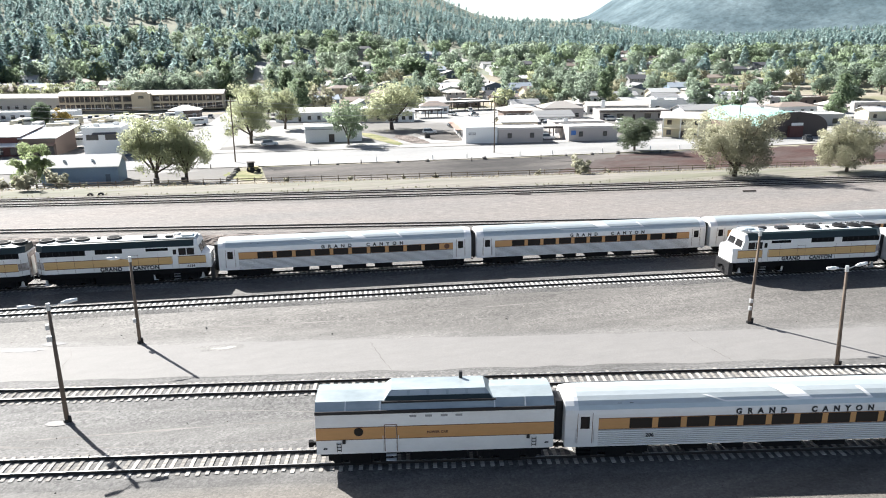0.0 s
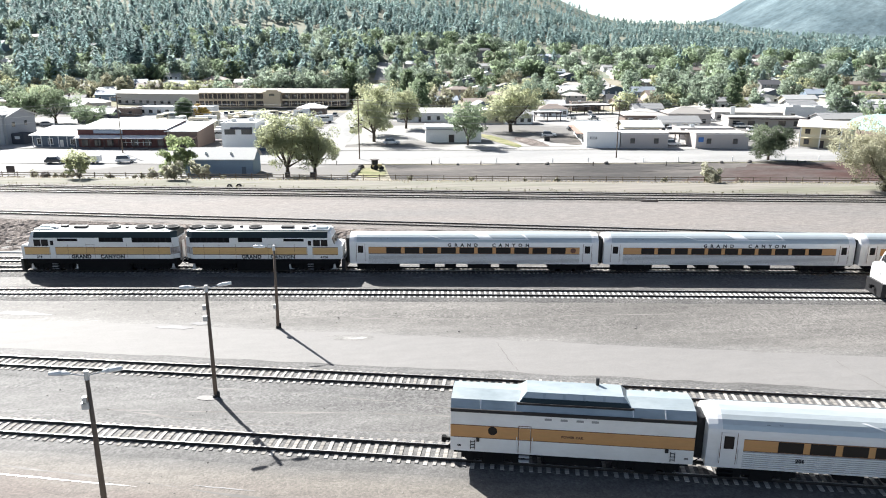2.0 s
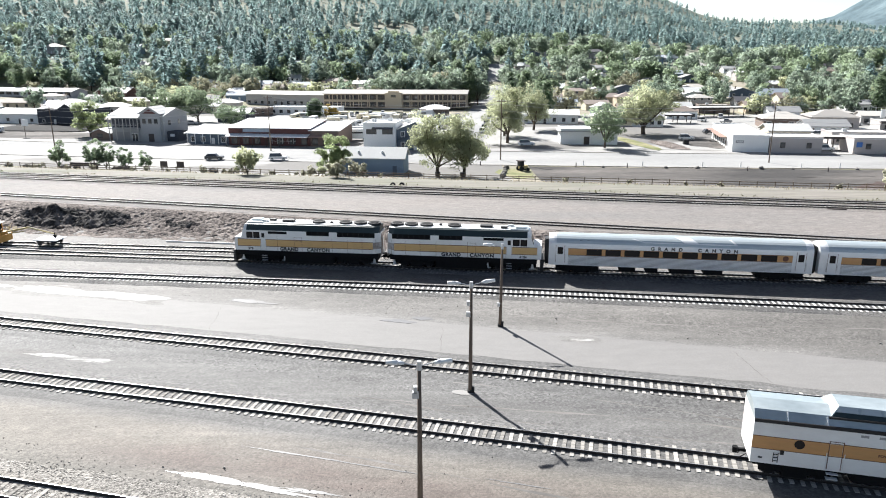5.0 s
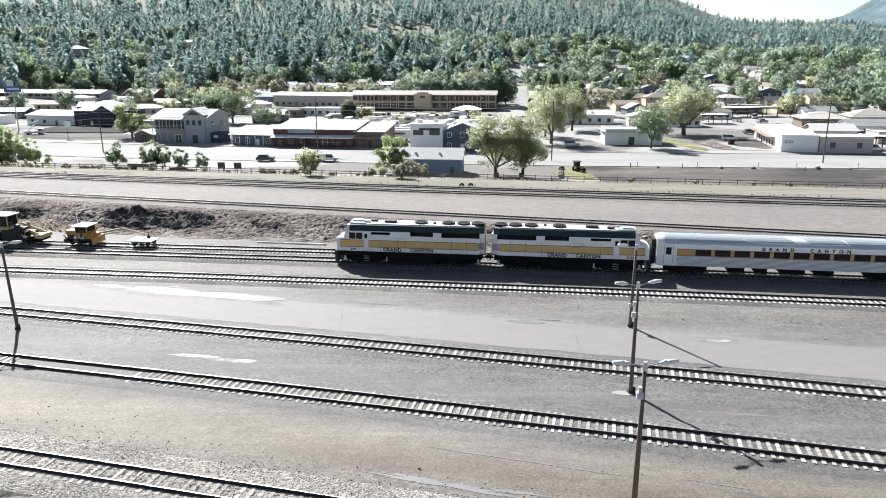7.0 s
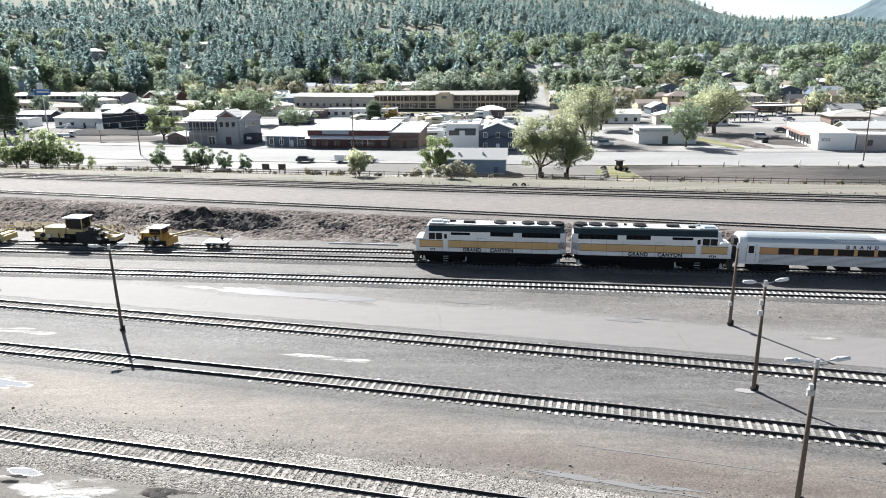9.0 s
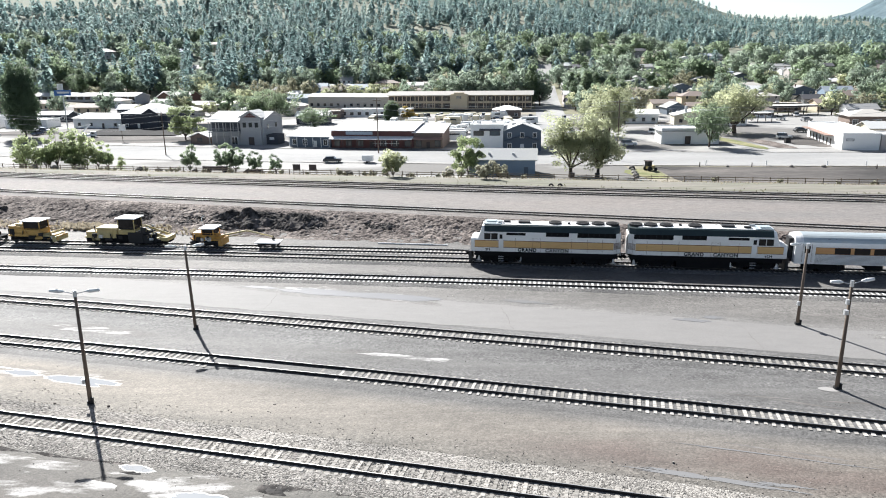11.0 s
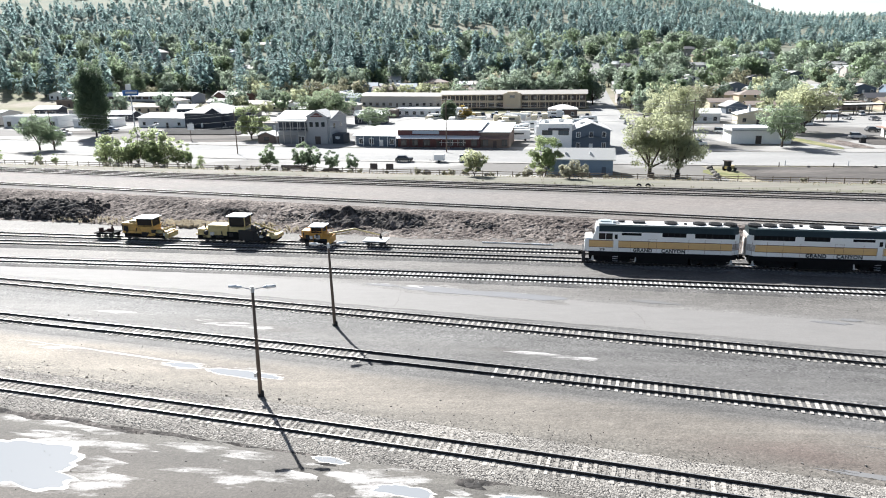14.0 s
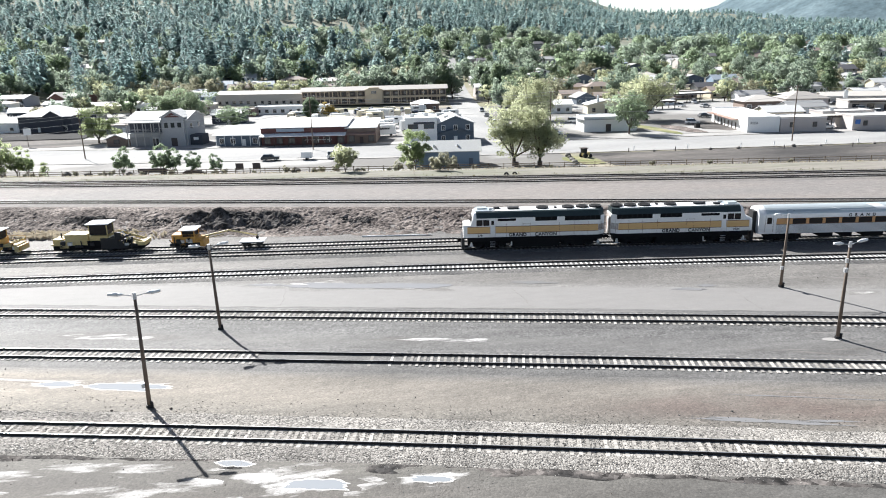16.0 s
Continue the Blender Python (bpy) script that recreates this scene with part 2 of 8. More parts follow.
    patchy = N.new("ShaderNodeTexNoise")
    patchy.inputs["Scale"].default_value, patchy.inputs["Detail"].default_value = 0.6, 5
    L.new(mp.outputs[0], patchy.inputs[0])
    pr = N.new("ShaderNodeMapRange")
    pr.inputs[1].default_value, pr.inputs[2].default_value, pr.inputs[3].default_value = 0.36, 0.58, 0.25
    L.new(patchy.outputs[0], pr.inputs[0])
    mg = N.new("ShaderNodeMix")
    mg.data_type, mg.blend_type = "RGBA", "MULTIPLY"
    L.new(calc("MULTIPLY", strips, pr.outputs[0]), mg.inputs[0])
    L.new(out, mg.inputs[6])
    L.new(sr.outputs[0], mg.inputs[7])
    out = mg.outputs[2]
    if crust:
        # dried minerals in broken white flakes and streaks
        m2 = N.new("ShaderNodeMapping")
        m2.inputs["Scale"].default_value = (0.22, 1, 1)
        m2.inputs["Rotation"].default_value = (0, 0, 0.25)
        L.new(geo.outputs["Position"], m2.inputs[0])
        nz = N.new("ShaderNodeTexNoise")
        nz.inputs["Scale"].default_value, nz.inputs["Detail"].default_value, nz.inputs["Roughness"].default_value = 0.75, 9, 0.62
        L.new(m2.outputs[0], nz.inputs[0])
        rg = N.new("ShaderNodeMapRange")
        rg.inputs[1].default_value, rg.inputs[2].default_value, rg.inputs[4].default_value = 0.5, 0.65, 0.82
        # the crust thins out towards the border of its patch
        at = N.new("ShaderNodeAttribute")
        at.attribute_name = "edge"
        L.new(calc("ADD", nz.outputs[0], calc("MULTIPLY_ADD", at.outputs["Fac"], 0.25, -0.225)), rg.inputs[0])
        m3 = N.new("ShaderNodeMix")
        m3.data_type = "RGBA"
        L.new(rg.outputs[0], m3.inputs[0])
        # damp mud between the flakes
        n4 = N.new("ShaderNodeTexNoise")
        n4.inputs["Scale"].default_value, n4.inputs["Detail"].default_value = 0.4, 5
        L.new(m2.outputs[0], n4.inputs[0])
        r4 = N.new("ShaderNodeMapRange")
        r4.inputs[1].default_value, r4.inputs[2].default_value = 0.46, 0.58
        L.new(n4.outputs[0], r4.inputs[0])
        m4 = N.new("ShaderNodeMix")
        m4.data_type = "RGBA"
        L.new(calc("MULTIPLY", r4.outputs[0], calc("MINIMUM", calc("MULTIPLY", at.outputs["Fac"], 1.6), 0.35)), m4.inputs[0])
        L.new(out, m4.inputs[6])
        m4.inputs[7].default_value = (0.085, 0.074, 0.068, 1)
        L.new(m4.outputs[2], m3.inputs[6])
        m3.inputs[7].default_value = (0.58, 0.565, 0.55, 1)
        out = m3.outputs[2]
    L.new(out, hsv.inputs["Color"])
    return m


YARD_TURN = math.atan(-0.25)
yard_dirt = yard_material()
flaked_dirt = yard_material(True)
# ballast colour set darker all along to deepen the shade under the trains
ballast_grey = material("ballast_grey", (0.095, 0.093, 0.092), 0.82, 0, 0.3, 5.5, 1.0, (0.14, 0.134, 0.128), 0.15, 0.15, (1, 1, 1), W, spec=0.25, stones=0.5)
ballast_pale = material("ballast_pale", (0.222, 0.209, 0.193), 0.95, 0, 0.3, 5.0, 1.0, (0.243, 0.228, 0.21), 0.2, 0.15, (1, 1, 1), W, spec=0.2, stones=0.6, stone_size=0.095)
ballast_dark = material("ballast_dark", (0.12, 0.115, 0.11), 0.95, 0, 0.5, 5.0, 1.0, (0.2, 0.19, 0.175), 0.3, 0.15, (1, 1, 1), W, spec=0.2)
asphalt_worn = material("asphalt_worn", (0.212, 0.204, 0.197), 0.78, 0, 0.09, 1.2, 0.1, (0.184, 0.177, 0.171), 0.11, 0.2, (0.3, 1, 1), W, spec=0.4, stones=0.08, stone_size=0.05)
bank_dirt = material("bank_dirt", (0.12, 0.10, 0.092), 0.95, 0, 0.4, 3.0, 1.0, (0.18, 0.155, 0.14), 0.25, 0.15, (1, 1, 1), W, spec=0.15, stones=0.6, stone_size=0.3)
coal_dirt = material("coal_dirt", (0.04, 0.038, 0.037), 0.95, 0, 0.5, 3.0, 1.0, (0.10, 0.09, 0.084), 0.6, 0.12, (1, 1, 1), W, spec=0.15, stones=0.6, stone_size=0.35)
plateau_dirt = material("plateau_dirt", (0.232, 0.209, 0.194), 0.86, 0, 0.34, 2.4, 0.5, (0.145, 0.136, 0.13), 0.16, 0.16, (0.22, 1, 1), W, spec=0.3, stones=0.16, stone_size=0.2)
cinder_red = material("cinder_red", (0.078, 0.044, 0.039), 0.95, 0, 0.4, 1.5, 0.5, (0.08, 0.067, 0.063), 0.12, 0.12, (0.4, 1, 1), W, spec=0.15)
cinder_grey = material("cinder_grey", (0.072, 0.068, 0.066), 0.95, 0, 0.4, 1.5, 0.5, (0.125, 0.114, 0.106), 0.1, 0.12, (0.3, 1, 1), W, spec=0.15)
concrete = material("concrete", (0.35, 0.34, 0.325), 0.9, 0, 0.08, 1.5, 0.1, (0.28, 0.27, 0.26), 0.08, 0.12, (0.5, 1, 1), W, spec=0.25)
street_grey = material("street_grey", (0.265, 0.263, 0.26), 0.9, 0, 0.14, 2.0, 0.1, (0.32, 0.316, 0.308), 0.06, 0.15, (0.3, 1, 1), W, spec=0.25)
lot_paving = material("lot_paving", (0.33, 0.322, 0.31), 0.9, 0, 0.14, 1.5, 0.1, (0.16, 0.153, 0.145), 0.024, 0.03, (0.6, 1, 1), W, spec=0.25)
town_ground = material("town_ground", (0.30, 0.27, 0.22), 0.95, 0, 0.2, 0.6, 0.2, (0.19, 0.185, 0.12), 0.03, 0.08, (1, 1, 1), W, spec=0.2)
hill_ground = material("hill_ground", (0.25, 0.25, 0.195), 0.95, 0, 0.3, 0.3, 0.0, (0.15, 0.175, 0.14), 0.012, 0.1, (1, 1, 1), W, spec=0.15)
lawn = material("lawn", (0.16, 0.175, 0.075), 0.9, 0, 0.25, 2.0, 0.3, (0.25, 0.23, 0.13), 0.25, 0.15, (1, 1, 1), W, spec=0.2)
dry_grass = leaf_material("dry_grass", (0.38, 0.33, 0.25), (0.50, 0.45, 0.36), 0.4)
# pale bases put the reflected sky into the puddle colours
water = glass_material("puddle_water", (0.26, 0.275, 0.29), 0.05)
mud_water = glass_material("mud_water", (0.215, 0.21, 0.205), 0.27, 1.0)
rut_mud = material("rut_mud", (0.115, 0.105, 0.098), 0.7, 0, 0.3, 3.0, 0.2, (0.17, 0.16, 0.15), 0.7, 0.15, (0.3, 1, 1), W, spec=0.3)
mineral_crust = material("mineral_crust", (0.66, 0.64, 0.615), 0.85, 0, 0.12, 3.0, 0.2, (0.48, 0.455, 0.43), 0.8, 0.2, (1, 1, 1), W)
tie_wood = material("tie_wood", (0.24, 0.22, 0.20), 0.9, 0, 0.3, 6.0, 0.4, (0.42, 0.40, 0.37), 1.0, 0.3, (0.3, 3, 3), vary=0.35, spec=0.2)
tie_concrete = material("tie_concrete", (0.55, 0.54, 0.52), 0.9, 0, 0.15, 4.0, 0.2, vary=0.12)
rail_rust = material("rail_rust", (0.03, 0.025, 0.023), 0.75, 0.1, 0.25, 8.0, 0.2)
rail_steel = material("rail_steel", (0.50, 0.49, 0.475), 0.36, 0.8, 0.12, 3.0)
pole_wood = material("pole_wood", (0.115, 0.085, 0.065), 0.85, 0, 0.25, 5.0, 0.4, (0.17, 0.13, 0.10), 0.5, 0.2, (3, 3, 0.3))
galvanised = material("galvanised", (0.55, 0.56, 0.57), 0.4, 0.5, 0.1, 6.0)
lamp_white = material("lamp_white", (0.72, 0.73, 0.73), 0.4, 0, 0.06, 6.0)
black_iron = material("black_iron", (0.018, 0.018, 0.02), 0.6, 0.2, 0.25, 5.0)
grime_black = material("grime_black", (0.008, 0.008, 0.009), 0.9, 0, 0.3, 4.0, 0.2, spec=0.2)
train_silver = material("train_silver", (0.80, 0.81, 0.82), 0.34, 0.15, 0.06, 3.0, 0.03, (0.72, 0.725, 0.73), 0.35, 0.25, (0.4, 1, 1))
train_white = material("train_white", (0.84, 0.84, 0.83), 0.4, 0, 0.06, 3.0, 0.03, (0.66, 0.65, 0.63), 0.35, 0.2, (0.5, 1, 1))
train_gold = material("train_gold", (0.58, 0.31, 0.12), 0.5, 0, 0.10, 4.0, 0.03, (0.48, 0.25, 0.10), 0.5, 0.2, (0.3, 1, 1))
train_peach = material("train_peach", (0.66, 0.42, 0.17), 0.5, 0, 0.10, 4.0, 0.03, (0.58, 0.37, 0.17), 0.5, 0.2, (0.3, 1, 1))
train_green = material("train_green", (0.016, 0.030, 0.032), 0.4, 0, 0.2, 4.0)
train_roof = material("train_roof", (0.56, 0.61, 0.62), 0.35, 0.35, 0.1, 2.0, 0.05, (0.46, 0.51, 0.53), 0.3, 0.2, (0.4, 1, 1))
power_roof = material("power_roof", (0.40, 0.46, 0.48), 0.3, 0.4, 0.12, 2.0, 0.05, (0.44, 0.49, 0.50), 0.5, 0.12, (0.5, 1, 1))
side_asphalt = material("side_asphalt", (0.25, 0.25, 0.25), 0.9, 0, 0.15, 2.0, 0.1, (0.32, 0.315, 0.305), 0.08, 0.15, (1, 0.3, 1), W, spec=0.25)
roof_patch = material("roof_patch", (0.8, 0.8, 0.8), 0.5, 0, 0.05, 2.0)
train_glass = glass_material("train_glass", (0.012, 0.011, 0.012), 0.15, 0.25)
pinstripe = material("pinstripe", (0.12, 0.05, 0.03), 0.6)
rusty_end = material("rusty_end", (0.17, 0.10, 0.075), 0.8, 0, 0.35, 3.0, 0.2, (0.5, 0.48, 0.46), 0.8, 0.2)
dark_rust = material("dark_rust", (0.075, 0.035, 0.025), 0.85, 0, 0.35, 3.0, 0.2, (0.03, 0.02, 0.018), 0.8, 0.2)
letter_ink = material("letter_ink", (0.02, 0.024, 0.03), 0.6)
machine_yellow = material("machine_yellow", (0.64, 0.36, 0.09), 0.55, 0, 0.2, 4.0, 0.05, (0.50, 0.32, 0.10), 0.8, 0.2)
machine_pale = material("machine_pale", (0.62, 0.47, 0.19), 0.6, 0, 0.2, 4.0, 0.05, (0.42, 0.36, 0.2), 0.8, 0.2)
machine_orange = material("machine_orange", (0.62, 0.32, 0.06), 0.55, 0, 0.2, 4.0, 0.05, (0.5, 0.27, 0.07), 0.8, 0.2)
fence_wood = material("fence_wood", (0.16, 0.125, 0.095), 0.85, 0, 0.25, 5.0)
window_glass = glass_material("window_glass", (0.035, 0.04, 0.045), 0.08)
wall_paints = {
    "white": (0.84, 0.84, 0.83), "cream": (0.66, 0.60, 0.46), "tan": (0.58, 0.485, 0.36), "grey": (0.30, 0.30, 0.30), "stone": (0.46, 0.44, 0.42),
    "blue": (0.22, 0.295, 0.38), "slate": (0.12, 0.15, 0.19), "dark": (0.06, 0.065, 0.08), "red": (0.125, 0.055, 0.05), "brown": (0.20, 0.15, 0.125), "redwood": (0.175, 0.10, 0.085), "mist": (0.33, 0.35, 0.385),
    "umber": (0.085, 0.07, 0.066), "yellow": (0.62, 0.56, 0.40), "timber": (0.37, 0.375, 0.385), "pinkgrey": (0.50, 0.455, 0.435)}
walls = {k: material("wall_" + k, c, 0.85, 0, 0.10, 3.0, 0.1, tuple(v * 0.86 for v in c), 0.25, 0.25) for k, c in wall_paints.items()}
roof_paints = {"white": (0.78, 0.78, 0.77), "grey": (0.34, 0.34, 0.34), "brown": (0.27, 0.22, 0.19), "dark": (0.09, 0.09, 0.10), "teal": (0.29, 0.56, 0.51),
               "beige": (0.52, 0.49, 0.45), "taupe": (0.37, 0.345, 0.32), "rust": (0.31, 0.20, 0.16), "pale": (0.56, 0.56, 0.55), "bluegrey": (0.36, 0.41, 0.47)}
roofs = {k: material("roof_" + k, c, 0.75, 0, 0.10, 3.0, 0.1, tuple(v * 0.85 for v in c), 0.3, 0.25) for k, c in roof_paints.items()}
trim_white = material("trim_white", (0.75, 0.75, 0.73), 0.7, 0, 0.05, 4.0)
trim_dark = material("trim_dark", (0.07, 0.055, 0.05), 0.7, 0, 0.1, 4.0)
bark = material("bark", (0.085, 0.065, 0.05), 0.9, 0, 0.3, 6.0, 0.5)
weed_leaf = leaf_material("weed_leaf", (0.17, 0.165, 0.105), (0.25, 0.235, 0.16), 0.4)
leaf_elm = leaf_material("leaf_elm", (0.43, 0.455, 0.29), (0.52, 0.54, 0.36), 0.74)
leaf_olive = leaf_material("leaf_olive", (0.365, 0.36, 0.255), (0.43, 0.42, 0.305), 0.68)
leaf_deep = leaf_material("leaf_deep", (0.13, 0.165, 0.105), (0.19, 0.225, 0.15), 0.6)
leaf_sage = leaf_material("leaf_sage", (0.41, 0.405, 0.315), (0.48, 0.47, 0.37), 0.76)
leaf_green = leaf_material("leaf_green", (0.235, 0.308, 0.20), (0.313, 0.38, 0.248), 0.75)
leaf_yellow = leaf_material("leaf_yellow", (0.32, 0.27, 0.06), (0.42, 0.30, 0.09))
leaf_dark = leaf_material("leaf_dark", (0.15, 0.21, 0.13), (0.22, 0.28, 0.17), 0.62)
leaf_young = leaf_material("leaf_young", (0.33, 0.40, 0.21), (0.43, 0.48, 0.28), 0.78)
leaf_town = leaf_material("leaf_town", (0.24, 0.308, 0.237), (0.318, 0.38, 0.294), 0.75)
# needles lightened well past leaf colour, standing in for haze on the hill
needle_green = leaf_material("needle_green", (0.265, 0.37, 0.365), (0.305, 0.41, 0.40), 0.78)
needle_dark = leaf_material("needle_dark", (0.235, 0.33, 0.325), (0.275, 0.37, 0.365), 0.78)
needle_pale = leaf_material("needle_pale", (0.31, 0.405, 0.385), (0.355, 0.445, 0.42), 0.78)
tyre_rubber = material("tyre_rubber", (0.02, 0.02, 0.02), 0.85)
car_paints = [material("car_paint", c, 0.3, 0.2, 0.03, 2.0) for c in ((0.75, 0.75, 0.75), (0.05, 0.055, 0.06), (0.35, 0.36, 0.37), (0.42, 0.03, 0.03), (0.10, 0.14, 0.22), (0.55, 0.53, 0.48))]
sign_blue = material("sign_blue", (0.05, 0.16, 0.45), 0.5)
wire_grey = material("wire_grey", (0.5, 0.5, 0.5), 0.4, 0.5)


# ---- mesh helpers ----
class Geo:
    """Gathers the points and faces of one mesh."""
    def __init__(self):
        self.v, self.f = [], []

    def add(self, v, f):
        n = len(self.v)
        self.v += [tuple(p) for p in v]
        self.f += [tuple(i + n for i in q) for q in f]
        return self

    def box(self, c, s, turn=0.0, top=(1, 1), bevel=0.0):
        """Box with centre c and size s; top: how far its top is drawn in; bevel: cut upright edges."""
        a, b, h = s[0] / 2, s[1] / 2, s[2] / 2
        if bevel:
            e = bevel
            ring = [(-a + e, -b), (a - e, -b), (a, -b + e), (a, b - e), (a - e, b), (-a + e, b), (-a, b - e), (-a, -b + e)]
        else:
            ring = [(-a, -b), (a, -b), (a, b), (-a, b)]
        n = len(ring)
        ca, sa = math.cos(turn), math.sin(turn)
        pts = []
        for z, kx, ky in ((-h, 1, 1), (h, top[0], top[1])):
            for x, y in ring:
                x, y = x * kx, y * ky
                pts.append((c[0] + x * ca - y * sa, c[1] + x * sa + y * ca, c[2] + z))
        fs = [tuple(range(n - 1, -1, -1)), tuple(range(n, 2 * n))]
        fs += [(i, (i + 1) % n, n + (i + 1) % n, n + i) for i in range(n)]
        return self.add(pts, fs)

    def cyl(self, p, q, r, r2=None, n=10):
        p, q = Vector(p), Vector(q)
        r2 = r if r2 is None else r2
        d = (q - p).normalized()
        u = d.orthogonal().normalized()
        w = d.cross(u)
        pts = []
        for c, k in ((p, r), (q, r2)):
            for i in range(n):
                a = 2 * math.pi * i / n
                pts.append(c + u * (math.cos(a) * k) + w * (math.sin(a) * k))
        fs = [tuple(range(n - 1, -1, -1)), tuple(range(n, 2 * n))]
        fs += [(i, (i + 1) % n, n + (i + 1) % n, n + i) for i in range(n)]
        return self.add(pts, fs)

    def prism(self, profile, x0, x1, slices=()):
        """Closed profile of (y, z) drawn from x0 to x1; slices: (x, scale_y, lift_z, scale_z) in between and at the ends."""
        slices = slices or ((x0, 1, 0, 1), (x1, 1, 0, 1))
        n = len(profile)
        pts = []
        for x, ky, lz, kz in slices:
            pts += [(x, y * ky, lz + z * kz) for y, z in profile]
        m = len(slices)
        fs = [tuple(range(n)), tuple(range((m - 1) * n + n - 1, (m - 1) * n - 1, -1))]
        for k in range(m - 1):
            fs += [(k * n + (i + 1) % n, k * n + i, (k + 1) * n + i, (k + 1) * n + (i + 1) % n) for i in range(n)]
        return self.add(pts, fs)

    def plate(self, pts, normal, t):
        """Flat polygon with thickness t along normal."""
        n = len(pts)
        nv = Vector(normal).normalized() * t
        a = [Vector(p) for p in pts]
        return self.add(a + [p + nv for p in a], [tuple(range(n - 1, -1, -1)), tuple(range(n, 2 * n))] + [(i, (i + 1) % n, n + (i + 1) % n, n + i) for i in range(n)])

    def ribbon(self, line, prof, closed=True):
        """Profile (across, up) swept along a line of (x, y, z) points."""
        n = len(prof)
        pts = []
        for i, p in enumerate(line):
            a, b = line[max(0, i - 1)], line[min(len(line) - 1, i + 1)]
            d = Vector((b[0] - a[0], b[1] - a[1], 0)).normalized()
            s = Vector((-d.y, d.x, 0))
            pts += [(p[0] + s.x * o, p[1] + s.y * o, p[2] + u) for o, u in prof]
        fs = []
        for k in range(len(line) - 1):
            for i in range(n if closed else n - 1):
                fs.append((k * n + i, (k + 1) * n + i, (k + 1) * n + (i + 1) % n, k * n + (i + 1) % n))
        return self.add(pts, fs)

    def mesh(self, name, mat, smooth=False):
        me = bpy.data.meshes.new(name)
        me.from_pydata(self.v, [], self.f)
        me.materials.append(mat)
        if smooth:
            me.shade_smooth()
        bm = bmesh.new()
        bm.from_mesh(me)
        bmesh.ops.recalc_face_normals(bm, faces=bm.faces)
        bm.to_mesh(me)
        bm.free()
        return me


def part(name, geo, mat, parent=None, label="", smooth=False):
    """One mesh object, under its thing if parent is given."""
    me = geo if isinstance(geo, bpy.types.Mesh) else geo.mesh(name, mat, smooth)
    ob = new(name, me)
    if parent:
        ob.parent = parent
    if label:
        ob["label"] = label
    return ob


def thing(name, m, label, category, group="", kind=""):
    ob = new(name)
    ob.matrix_basis = m
    ob.empty_display_size = 0.3
    return tagged(ob, label, category, group, kind)


def lettering(text, size, mat, m, parent, label="", wide=1.0, name="lettering"):
    """Painted words as a thin mesh, standing in the x-z plane and read from -y."""
    cu = bpy.data.curves.new(name, "FONT")
    cu.body, cu.size, cu.extrude, cu.align_x, cu.space_character, cu.offset = text, size, 0.004, "CENTER", wide, 0.05 * size
    tmp = bpy.data.objects.new(name, cu)
    scene.collection.objects.link(tmp)
    me = bpy.data.meshes.new_from_object(tmp.evaluated_get(bpy.context.evaluated_depsgraph_get()))
    bpy.data.objects.remove(tmp)
    bpy.data.curves.remove(cu)
    me.materials.clear()
    me.materials.append(mat)
    ob = new(name, me)
    ob.parent = parent
    ob.matrix_basis = m
    if label:
        ob["label"] = label
    return ob


# ---- the lie of the land ----
def curve(c):
    return lambda x: c[0] + c[1] * x + c[2] * x * x


TRACKS = {  # y of the centre line by x, ground level there, range of x
    "near": (curve((23.55, -0.284, -0.00027)), 0.0, -150, 10),
    "stock": (curve((36.6, -0.2642, -0.00012)), 0.0, -160, 70),
    "middle": (curve((46.5, -0.26, -0.0001)), 0.0, -170, 80),
    "outer": (curve((67.45, -0.158, -0.00018)), 0.0, -200, 110),
    "train": (curve((75.5, -0.1535, -0.00013)), 0.0, -230, 130),
    "machine": (curve((80.2, -0.1255, 0.00006)), 0.0, -240, -20),
    "main": (curve((90.6, -0.2655, 0.00003)), 1.75, -330, 150),
    "far_a": (curve((110.3, -0.2074, 0.0002)), 1.6, -330, 190),
    "far_b": (curve((114.4, -0.208, 0.00014)), 1.6, -330, 190),
}
bank_foot = curve((81.6, -0.195, 0.0))
fence_line = curve((131.2, -0.182, 0.00012))
kerb_line = curve((166.7, -0.125, 0.00035))
front_line = curve((192.6, -0.14, 0.0004))
EYE = Vector((-30.0, 0.0))


def ease(a, b, t):
    t = min(1.0, max(0.0, (t - a) / (b - a)))
    return t * t * (3 - 2 * t)


def ridge(az):
    """Height angle of the wooded ridge, in degrees, by direction."""
    pts = ((-60, 7.5), (-35, 8.0), (-10, 8.0), (5, 7.0), (12, 6.0), (17.5, 4.6), (20, 3.5), (22.5, 2.75), (29, 2.6), (34, 1.9), (40, 1.4), (46, 1.7), (60, 2.2))
    if az <= pts[0][0]:
        return pts[0][1]
    for (a, h), (b, k) in zip(pts, pts[1:]):
        if az <= b:
            return h + (k - h) * (az - a) / (b - a)
    return pts[-1][1]


